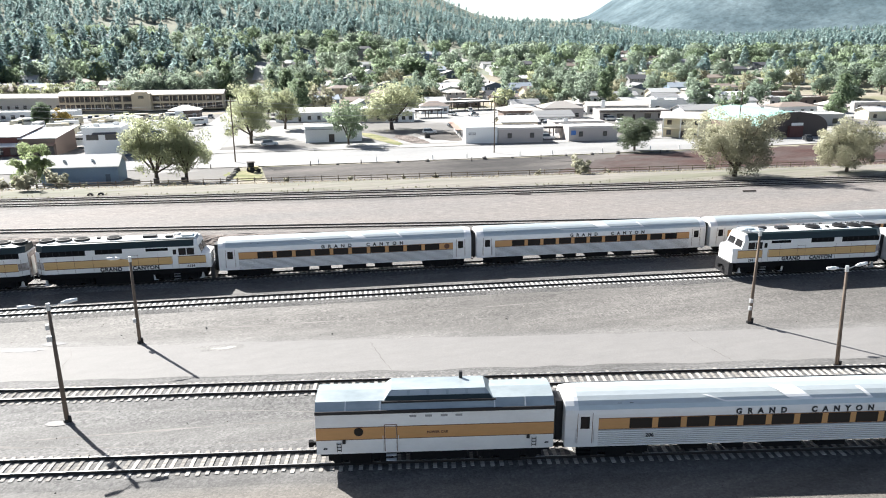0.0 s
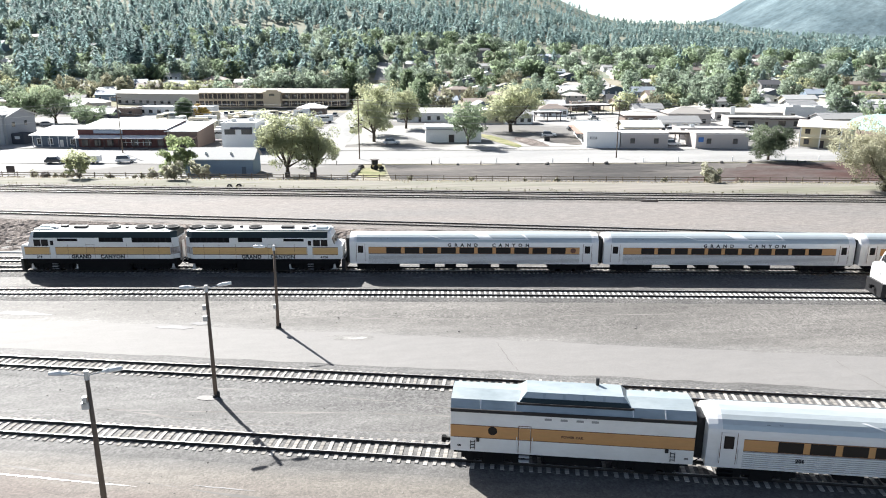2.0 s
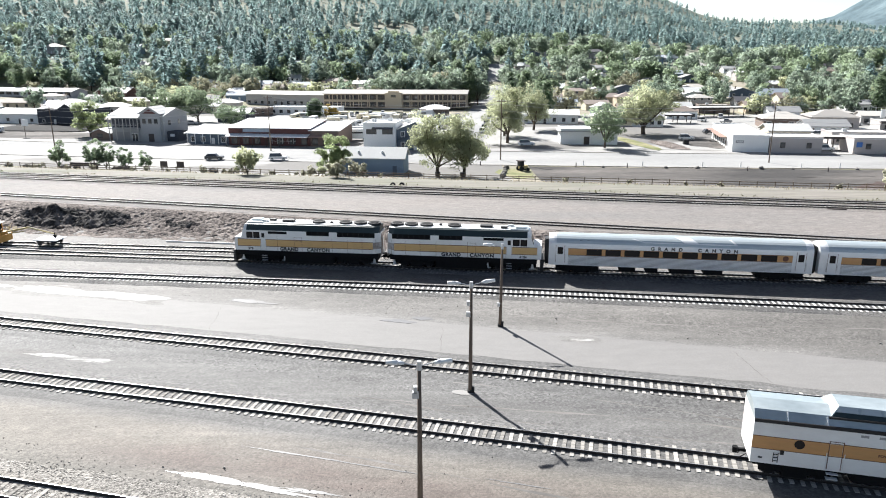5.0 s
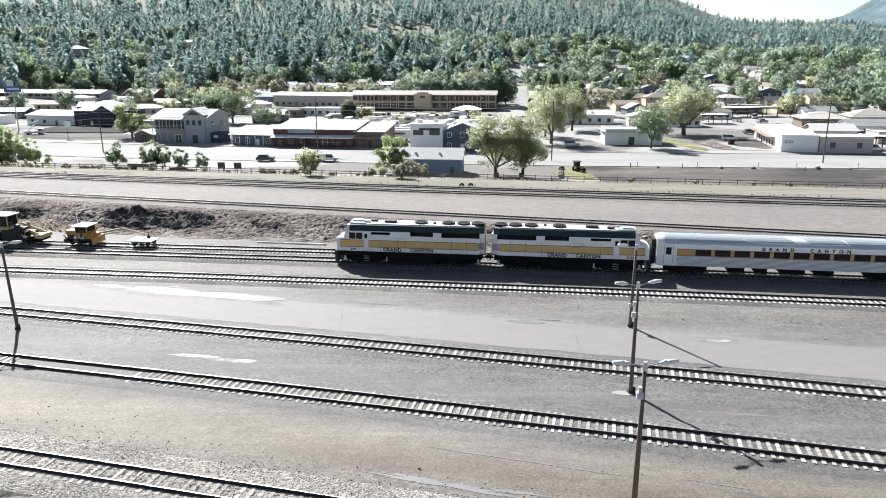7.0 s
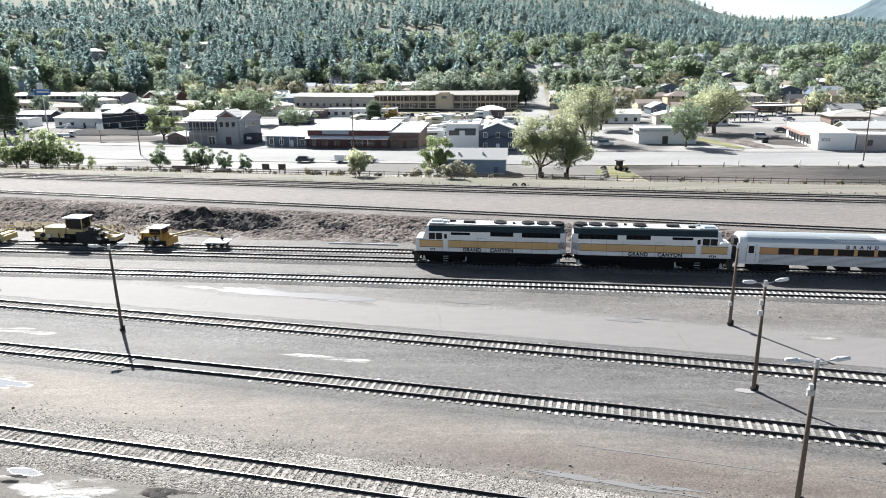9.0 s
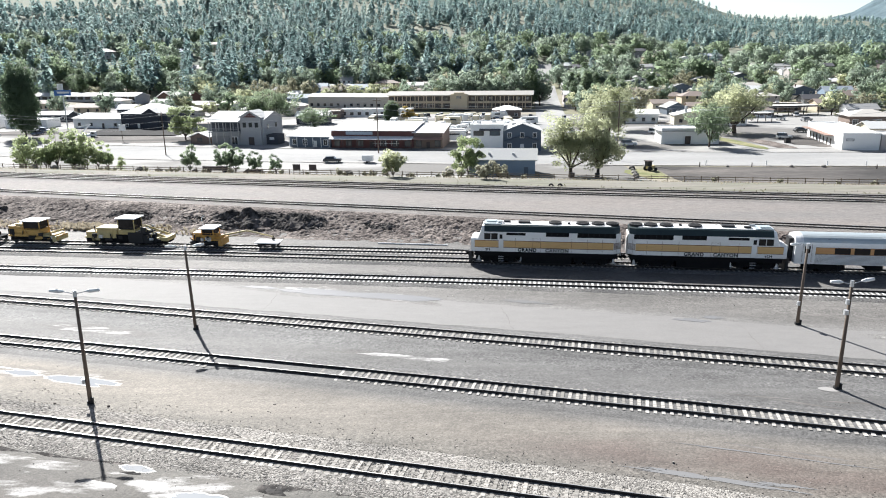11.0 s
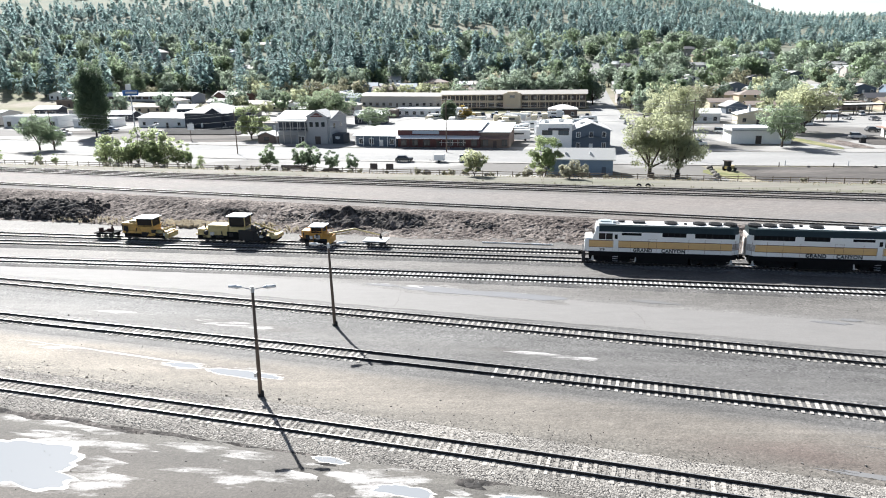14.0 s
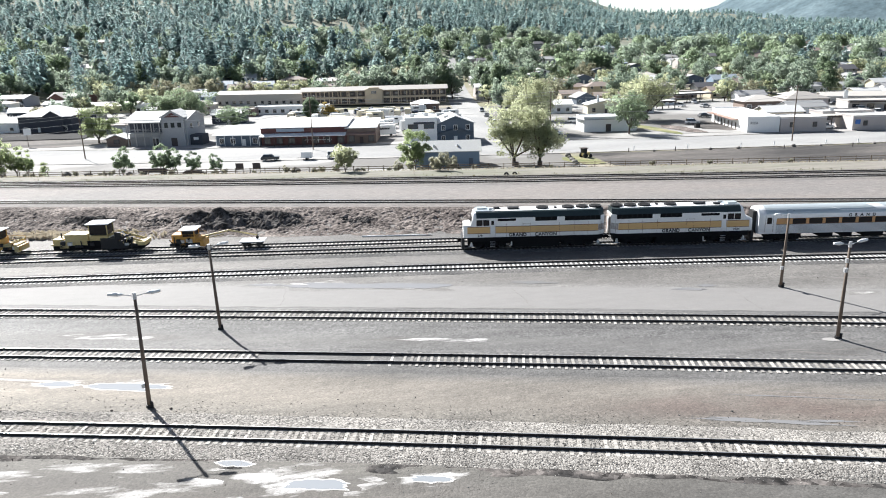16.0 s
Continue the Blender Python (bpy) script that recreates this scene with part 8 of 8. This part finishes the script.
def tree_meshes(h, wide, leaf, seed, clumps=46, per=60, size=0.28, trunk=0.35, low=0.28, shape="round", mid=0.58):
    """Trunk with limbs, and a crown of leaf clumps with gaps."""
    r = random.Random(seed)
    g = Geo()
    fork = h * low
    lean = Vector((r.uniform(-0.06, 0.06), r.uniform(-0.06, 0.06), 1)).normalized()
    g.cyl((0, 0, -0.3), lean * fork, trunk, trunk * 0.75, 8)
    centres = []
    limbs = 7 if shape != "column" else 4
    tips = []
    for i in range(limbs):
        a = 2 * math.pi * i / limbs + r.uniform(-0.4, 0.4)
        reach = wide * r.uniform(0.35, 0.75)
        tip = Vector((math.cos(a) * reach, math.sin(a) * reach, h * r.uniform(0.38, 0.92)))
        midp = lean * fork + (tip - lean * fork) * 0.5 + Vector((math.cos(a), math.sin(a), 0)) * reach * 0.12
        g.cyl(lean * fork * 0.95, midp, trunk * 0.45, trunk * 0.28, 6)
        g.cyl(midp, tip, trunk * 0.28, trunk * 0.08, 5)
        tips.append(tip)
        for k in range(2):
            side = midp + Vector((r.uniform(-1, 1), r.uniform(-1, 1), r.uniform(0.2, 1))) * wide * 0.3
            g.cyl(midp, side, trunk * 0.16, trunk * 0.05, 4)
            tips.append(side)
    for i in range(clumps):
        if i < len(tips):
            c = tips[i]
        else:
            while True:
                u = Vector((r.uniform(-1, 1), r.uniform(-1, 1), r.uniform(-1, 1)))
                if 0.25 < u.length < 1:
                    break
            if shape == "column":
                k = 1 - 0.75 * ((u.z + 1) / 2) ** 2
                if h > 20:
                    a, k = r.uniform(0, 6.28), (1 - 0.75 * abs(u.z) ** 4) * math.sqrt(r.random())
                    u.x, u.y = math.cos(a), math.sin(a)
                c = Vector((u.x * wide * k, u.y * wide * k, h * (0.52 + 0.46 * u.z)))
            elif r.random() < 0.7:
                # sprays gather round the limbs and hang from them
                c = r.choice(tips) + Vector((u.x, u.y, u.z * 0.8 - 0.12)) * wide * 0.42
                c.z = min(max(c.z, h * 0.2), h * 0.97)
            else:
                c = Vector((u.x * wide * 0.85, u.y * wide * 0.85, h * (mid + (0.94 - mid) * u.z)))
        centres.append((c, wide * r.uniform(0.14, 0.30) if shape != "column" else wide * r.uniform(0.3, 0.5)))
    wood = g.mesh("trunk", bark)
    return wood, leaf_mesh("crown", centres, per, 1.0, size, leaf, seed)


def plant(meshes, x, y, scale, turn, label, category="tree", group="", name="tree", z=None, wide=1.0):
    root = thing(name, Matrix.LocRotScale((x, y, land(x, y) if z is None else z), Euler((0, 0, turn)), (scale * wide, scale * wide, scale)), label, category, group)
    part("trunk", meshes[0], bark, root)
    part("crown", meshes[1], None, root)
    return root


big_elm = tree_meshes(12.5, 6.2, leaf_elm, 1, 120, 120, 0.17, 0.42, 0.16, "round", 0.54)
big_elm2 = tree_meshes(11.0, 5.4, leaf_elm, 2, 105, 115, 0.17, 0.38, 0.16, "round", 0.54)
olive_tree = tree_meshes(11.3, 8.2, leaf_olive, 3, 130, 260, 0.15, 0.5, 0.12, "round", 0.52)
olive_tree2 = tree_meshes(10.6, 7.2, leaf_olive, 4, 110, 250, 0.15, 0.4, 0.12, "round", 0.52)
green_tree = tree_meshes(10.0, 5.4, leaf_green, 5, 90, 95, 0.19, 0.3, 0.16, "round", 0.54)
young_tree = tree_meshes(7.2, 2.3, leaf_young, 6, 46, 66, 0.15, 0.14, 0.08, "round", 0.52)
young_tree2 = tree_meshes(6.8, 2.2, leaf_young, 7, 40, 66, 0.15, 0.12, 0.08, "column")
young_dark = tree_meshes(7.2, 2.5, leaf_green, 14, 50, 90, 0.15, 0.14, 0.06, "round", 0.5)
fresh_tree = tree_meshes(9.0, 3.9, leaf_young, 15, 70, 110, 0.17, 0.22, 0.1, "round", 0.54)
poplar = tree_meshes(24.5, 6.4, leaf_dark, 8, 190, 170, 0.32, 0.5, 0.06, "column")
dark_elm = tree_meshes(11.0, 6.4, leaf_deep, 12, 100, 150, 0.18, 0.34, 0.2, "round", 0.5)
yellow_tree = tree_meshes(8.5, 3.4, leaf_yellow, 9, 50, 90, 0.24, 0.22, 0.2)
shrub_mesh = tree_meshes(3.8, 2.2, leaf_sage, 10, 60, 90, 0.13, 0.1, 0.06, "round", 0.48)
shrub_green = tree_meshes(5.2, 3.3, leaf_elm, 11, 50, 90, 0.17, 0.12, 0.06, "round", 0.48)
NEAR = [
    (big_elm, -20.3, 149.9, 1.05, 1.08, "large elm with a broad pale green crown behind the fence"), (big_elm2, -14.6, 149.2, 1.22, 0.86, "elm with a pale green crown beside the car park"),
    (olive_tree, 81.5, 104.3, 1.02, 0.98, "broad low tree with dusty olive leaves beside the railway"), (olive_tree2, 104.5, 101.5, 0.98, 0.92, "dusty olive tree with several stems beside the railway"),
    (dark_elm, 94.6, 157.8, 0.84, 1.2, "dark spreading elm by the street"), (big_elm, 1.0, 209.0, 1.35, 0.92, "tall elm with pale green leaves at the street corner"), (green_tree, 27.0, 197.0, 1.2, 0.95, "round tree before the white motel office"),
    (big_elm2, 48.0, 231.5, 1.4, 1.5, "spreading elm with a thick dark trunk"), (fresh_tree, -42.2, 151.6, 1.0, 1.0, "small yellowish green tree beside the blue shed"),
    (poplar, -193.0, 247.0, 1.06, 0.72, "tall dark columnar poplar"), (fresh_tree, -132.0, 232.0, 1.3, 1.25, "leafy green tree beside the grey building"), (green_tree, -113.5, 283.0, 1.35, 1.25, "broad yellow-green tree behind the shops"),
    (green_tree, -122.0, 285.0, 1.25, 1.2, "broad yellow-green tree behind the shops"), (green_tree, -95.0, 262.0, 0.8, 1.6, "round green tree behind the shops"), (yellow_tree, -61.0, 284.0, 1.0, 1.0, "small tree with yellow autumn leaves"), (poplar, -68.0, 286.0, 0.36, 1.2, "small dark conical tree behind the stores"),
    (green_tree, -191.0, 209.5, 1.05, 1.0, "bushy green tree beside the parking lot"), (green_tree, -186.0, 209.0, 0.72, 1.0, "dark bushy tree beside the parking lot"), (big_elm, 2.0, 228.0, 1.1, 1.0, "tall pale elm along the side street"), (big_elm2, 14.0, 246.0, 1.25, 1.0, "tall pale elm along the side street"),
]
for msh, x, y, s, wd, lab in NEAR:
    plant(msh, x, y, s, random.random() * 6, lab, group="street trees", wide=wd)
rt = random.Random(12)
YOUNG = [(-106, 160.8, 1.0), (-98, 160.6, 1.05), (-95.5, 161, 0.9), (-90.6, 160.2, 0.8), (-85.8, 159.6, 0.7), (-149, 170, 1.15), (-146, 169, 1.0), (-141, 169.5, 1.5), (-137.5, 170.5, 1.4), (-134, 169.6, 1.25), (-131, 169, 1.1), (-128.5, 168.5, 1.0), (-139, 173, 1.3), (-143, 168, 1.1), (-135.5, 167, 0.9), (-151.5, 172, 0.9), (-124, 166, 0.5), (-144, 171.5, 1.2), (-165, 174, 0.5), (-172, 178, 0.55), (-186, 183, 0.6)]
for x, y, s in YOUNG:
    plant(young_dark if x > -112 else rt.choice((young_tree, young_tree2)), x, y, s * (1.06 if -152 < x < -127 else 1.0), rt.random() * 6, "slender young tree along the fence", group="young trees", name="young_tree")
for msh, x, y, s in [(shrub_mesh, 58.0, 119.0, 1.0), (shrub_mesh, -39.5, 133.5, 1.0), (shrub_green, -57.7, 138.5, 1.0), (shrub_mesh, -36.5, 141.5, 1.0), (shrub_mesh, -46.5, 146.0, 0.6), (shrub_green, -44, 144.8, 0.4), (shrub_mesh, -70, 149.5, 0.45), (shrub_mesh, -62.5, 148, 0.4), (shrub_mesh, -83, 152.5, 0.35)]:
    plant(msh, x, y, s, rt.random() * 6, "dusty shrub growing by the railway fence", "shrub", "shrubs", "shrub")
for i in range(46):
    x = rt.uniform(-170, -30) if i < 18 else rt.uniform(-230, 180)
    plant(shrub_mesh, x, fence_line(x) + rt.uniform(0.8, 2.5), rt.uniform(0.2, 0.38), rt.random() * 6, "low dry bush along the fence", "bush", "bushes", "bush")

# Town trees in the gardens and streets: the nearest one by one, the rest as one mass
kinds = [tree_meshes(10.5, 5.2, leaf_town, 21, 66, 34, 0.36, 0.3, 0.15, "round", 0.52), tree_meshes(9.0, 4.8, leaf_green, 22, 60, 34, 0.36, 0.3, 0.12, "round", 0.52), tree_meshes(12.0, 6.0, leaf_town, 23, 70, 34, 0.38, 0.35, 0.15, "round", 0.52),
         tree_meshes(8.0, 4.4, leaf_elm, 24, 56, 34, 0.34, 0.25, 0.14, "round", 0.52), tree_meshes(13.5, 3.2, leaf_dark, 25, 64, 34, 0.36, 0.3, 0.08, "column"), tree_meshes(9.0, 5.0, leaf_olive, 26, 60, 34, 0.36, 0.3, 0.14, "round", 0.52)]
words = ["grey-green garden tree", "dark green garden tree", "tall spreading town tree", "pale green garden tree", "dark conical conifer", "dusty olive garden tree"]
spots = []
gaps = []                                    # open gardens and lanes south of some houses
for a, b, c in TAKEN[8::2]:
    d = Vector((a, b)) - EYE
    gaps.append((Vector((a, b)), d.normalized()))
for i in range(26000):
    az, r = radians(rt.uniform(-36, 52)), 205 + 440 * rt.random() ** 0.7
    x, y = EYE.x + r * math.sin(az), EYE.y + r * math.cos(az)
    if y < front_line(x) + (34 if x < -95 else 60 if x < 60 else 20) or on_street(x, y, 8):
        continue
    if x < -178 and y < 396 and rt.random() < 0.93 or 52 < x < 170 and y < 292 and rt.random() < 0.95:
        continue
    if -182 < x < -122 and y < 300 or -120 < x < 5 and y < 362:
        continue
    if any(math.hypot(x - a, y - b) < c + 2.5 for a, b, c in BUILT if b < 345):
        continue
    if any(math.hypot(x - a, y - b + 2) < c * 0.6 or (c < 10 and abs(x - a) < 7.5 and -17 < y - b < 8) for a, b, c in TAKEN):
        continue
    if any(-5 < (p - Vector((x, y))).dot(d) < 80 and abs((p - Vector((x, y))).cross(d)) < 6.5 for p, d in gaps) and rt.random() < 0.85:
        continue
    if y < front_line(x) + 110 and rt.random() < (0.8 if x > 50 else 0.55):
        continue
    if any((x - p[0]) ** 2 + (y - p[1]) ** 2 < 26 for p in spots):
        continue
    if x < -20 and rt.random() < 0.35:
        continue
    spots.append((x, y, rt.choices(range(6), (5, 4, 3, 3, 1.8, 2))[0], rt.uniform(0.7, 1.3) * (1.0 if y < 420 else 1.15), rt.random() * 6))
    if len(spots) >= 900:
        break
# rows of large shade trees behind the motels and along the side street
for i in range(24):
    k = i % 12
    spots.append((-52 + 4.8 * k + rt.uniform(-2.5, 2.5), 368 - 0.5 * k + rt.uniform(0, 22), rt.choice((0, 1, 2, 0, 2)), rt.uniform(1.05, 1.55), rt.random() * 6))
for i in range(26):
    y = rt.uniform(285, 430)
    spots.append((0.125 * y - 39 + 10 + abs(rt.gauss(0, 15)), y, rt.choice((0, 1, 2, 3, 4)), rt.uniform(0.9, 1.35), rt.random() * 6))
for i in range(9):
    spots.append((-150 + 9 * i + rt.uniform(-3, 3), 400 + rt.uniform(-8, 12), rt.choice((0, 3, 5)), rt.uniform(0.85, 1.2), rt.random() * 6))
spots.append((-2.0, 362.0, 4, 1.6, 0.3))
spots.sort(key=lambda p: math.hypot(p[0] - EYE.x, p[1] - EYE.y))
for x, y, k, s, a in spots[:270]:
    plant(kinds[k], x, y, s, a, words[k] + " among the town houses", group="town trees")
mass = {0: [], 1: []}
thin = [leaf_mesh("crown", [((rt.uniform(-1, 1) * 4.2, rt.uniform(-1, 1) * 4.2, rt.uniform(2.5, 9.0)), rt.uniform(1.6, 2.8)) for j in range(28)], 25, 1.0, 0.64, leaf_town, 60 + q) for q in range(5)]
base = []
for me in thin:
    co = np.zeros(len(me.vertices) * 3)
    me.vertices.foreach_get("co", co)
    co = co.reshape(-1, 3)
    keep = np.hypot(co[:, 0], co[:, 1]) < 6.0 * np.sqrt(np.clip(1 - ((co[:, 2] - 5.5) / 6.0) ** 2, 0.02, 1))
    base.append((co, keep))
for i, (x, y, k, s, a) in enumerate(spots[270:]):
    co, keep = base[i % 5]
    ca, sa = math.cos(a) * s, math.sin(a) * s
    W3 = np.stack([x + co[:, 0] * ca - co[:, 1] * sa, y + co[:, 0] * sa + co[:, 1] * ca, land(x, y) + co[:, 2] * s], -1).reshape(-1, 3, 3)
    mass[i % 2].append((W3[keep.reshape(-1, 3).all(1)], (x, y, land(x, y) + 3.6 * s)))
for q, mt in ((0, leaf_town), (1, leaf_green)):
    V = np.concatenate([v for v, _ in mass[q]])
    me = spray_mesh("garden_trees", V)
    soft_normals(me, V, np.concatenate([np.repeat([c], len(v), 0) for v, c in mass[q]]), 0.3, np.random.RandomState(q))
    me.materials.append(mt)
    tagged(new("garden_trees", me), "mass of leafy garden trees across the far town", "trees", kind="stuff")

# Dry grass tufts along the bank and verge
def tufts(name, n, pick, size, seed, mat=None, label="dry straw-coloured grass tufts"):
    rg = random.Random(seed)
    g = Geo()
    for i in range(n):
        x, y = pick(rg)
        z = land(x, y)
        for k in range(3):
            a = rg.uniform(0, 6.28)
            s = size * rg.uniform(0.5, 1.3)
            dx, dy = math.cos(a) * s * 0.5, math.sin(a) * s * 0.5
            g.add([(x - dx * 0.3, y - dy * 0.3, z), (x + dx * 0.3, y + dy * 0.3, z), (x + dx * 1.3, y + dy, z + s), (x + dx * 0.2, y + dy * 1.2, z + s * 1.1)], [(0, 1, 2, 3)])
    me = bpy.data.meshes.new(name)
    me.from_pydata(g.v, [], g.f)
    me.materials.append(mat or dry_grass)
    return tagged(new(name, me), label, "grass", kind="stuff")


def by_bank(r):
    x = r.choice((r.uniform(-125, -80), r.gauss(-101, 2.5), r.gauss(-94, 2.0)))
    return x, bank_foot(x) + r.uniform(-0.5, 2.5)


def by_fence(r):
    x = r.uniform(-240, 190)
    return x, fence_line(x) + r.gauss(-1.5, 2.2)


tufts("dry_grass", 600, by_bank, 0.5, 3)
tufts("verge_grass", 2600, by_fence, 0.22, 4)


def by_rails(r):
    x = r.uniform(-200, 180)
    return x, r.choice((T["far_a"](x) + r.gauss(2.0, 0.7), T["far_b"](x) + r.gauss(3.2, 1.0), fence_line(x) + r.gauss(1.5, 1.2)))


tufts("weeds", 1800, by_rails, 0.22, 6, weed_leaf, "grey-green weeds along the rails and fence")

# ---- pine woods on the hill ----
def pines(name, spots, sprays, mat, seed, label):
    """Many pines in one mesh: each a trunk and tiers of ragged boughs."""
    rg = np.random.RandomState(seed)
    n = len(spots)
    S = np.array(spots)                      # x, y, z, height, radius
    k = 0.12 + 0.88 * rg.uniform(0, 1, (n, sprays)) ** 1.15
    prof = np.clip(1.2 * (1 - k) ** 0.55 * np.minimum(1, k * 3.2), 0.05, 1)
    # boughs: the sprays gather in tiers and leave gaps on some sides
    a = rg.uniform(0, 2 * np.pi, (n, sprays))
    gap = 0.72 + 0.28 * np.sin(3 * a + k * 19 + rg.uniform(0, 6.28, (n, 1)))
    rad = S[:, 4:5] * prof * gap * rg.uniform(0.3, 1.0, (n, sprays)) ** 0.6
    P = np.stack([S[:, 0:1] + np.cos(a) * rad, S[:, 1:2] + np.sin(a) * rad, S[:, 2:3] + S[:, 3:4] * k], -1)
    s = S[:, 4:5] * (0.235 + 0.205 * prof) * rg.uniform(0.45, 0.95, (n, sprays)) * (100 / sprays) ** 0.4
    out = np.stack([np.cos(a), np.sin(a), -0.5 + 0 * a], -1) + rg.normal(size=(n, sprays, 3)) * 0.3
    side = np.stack([-np.sin(a), np.cos(a), 0 * a], -1) + rg.normal(size=(n, sprays, 3)) * 0.45
    s = s[..., None]
    V = np.stack([P + out * s, P - out * s * 0.5 + side * s * 0.75, P - out * s * 0.5 - side * s * 0.75 + np.array([0, 0, 0.25]) * s], 2).reshape(-1, 3, 3)
    b = rg.uniform(0, np.pi, n)
    t = S[:, 4] * 0.07 + 0.1
    bx, by = np.cos(b) * t, np.sin(b) * t
    z0, z1 = S[:, 2] - 1.0, S[:, 2] + S[:, 3] * 0.7
    stem = np.stack([np.stack([S[:, 0] - bx, S[:, 1] - by, z0], -1), np.stack([S[:, 0] + bx, S[:, 1] + by, z0], -1), np.stack([S[:, 0], S[:, 1], z1], -1)], 1)
    m = len(V)
    V = np.concatenate([V, stem])
    me = spray_mesh(name, V)
    mi = np.zeros(len(V), dtype=np.int32)
    mi[m:] = 1
    me.polygons.foreach_set("material_index", mi)
    own = np.concatenate([np.repeat(np.arange(n), sprays), np.arange(n)])
    soft_normals(me, V, np.stack([S[own, 0], S[own, 1], S[own, 2] + S[own, 3] * 0.4], -1), 0.25, rg)
    me.materials.append(mat)
    me.materials.append(bark)
    return tagged(new(name, me), label, "pine woods", kind="stuff")


rp = random.Random(77)
near_w, mid_w, far_w = [], [], []
quota = [1500, 3300, 5200]
while any(len(w) < q for w, q in zip((near_w, mid_w, far_w), quota)):
    az = rp.uniform(-40, 54)
    r = math.sqrt(rp.uniform(470 ** 2, 2090 ** 2)) if rp.random() < 0.3 else rp.uniform(470, 1400)
    zone = 0 if r < 720 else 1 if r < 1150 else 2
    if len((near_w, mid_w, far_w)[zone]) >= quota[zone]:
        continue
    x, y = EYE.x + r * math.sin(radians(az)), EYE.y + r * math.cos(radians(az))
    if x > 40 and r < 640 and rp.random() < 0.8:
        continue
    if r < 580 and rp.random() < 0.6:
        continue
    if on_street(x, y, 8) and r < 700 or any(math.hypot(x - a, y - b) < c for a, b, c in TAKEN[8:]):
        continue
    open_ = noise.noise(Vector((x / 140, y / 140, 9.0)))
    if open_ > 0.16 and rp.random() < 0.8:
        continue
    bare = 0.5 if az < -19 - 5 * noise.noise(Vector((r / 200, az / 4, 0))) and r > 850 else 0.5 if -9 < az < 7 and r > 1450 else 0.0
    if rp.random() < bare:
        continue
    hgt = rp.uniform(9, 16) * (0.85 if r > 900 else 1.0) * (1.3 if r < 620 and x < 60 and rp.random() < 0.5 else 1.0)
    s = (x, y, land(x, y), hgt, hgt * rp.uniform(0.24, 0.38))
    if bare and rp.random() < 0.7:
        s = (x, y, land(x, y), hgt * 0.45, hgt * 0.24)
    (near_w if r < 720 else mid_w if r < 1150 else far_w).append(s)
# tall old pines at the foot of the hill
tall_w = []
while len(tall_w) < 90:
    az, r = rp.choice((rp.uniform(-34, -9), rp.uniform(-34, 2), rp.gauss(-14, 2.5))), rp.uniform(425, 560)
    x, y = EYE.x + r * math.sin(radians(az)), EYE.y + r * math.cos(radians(az))
    if on_street(x, y, 10) or any(math.hypot(x - a, y - b) < c + 3 for a, b, c in BUILT + TAKEN[8:]):
        continue
    hgt = rp.uniform(19, 28)
    tall_w.append((x, y, land(x, y), hgt, hgt * rp.uniform(0.17, 0.24)))
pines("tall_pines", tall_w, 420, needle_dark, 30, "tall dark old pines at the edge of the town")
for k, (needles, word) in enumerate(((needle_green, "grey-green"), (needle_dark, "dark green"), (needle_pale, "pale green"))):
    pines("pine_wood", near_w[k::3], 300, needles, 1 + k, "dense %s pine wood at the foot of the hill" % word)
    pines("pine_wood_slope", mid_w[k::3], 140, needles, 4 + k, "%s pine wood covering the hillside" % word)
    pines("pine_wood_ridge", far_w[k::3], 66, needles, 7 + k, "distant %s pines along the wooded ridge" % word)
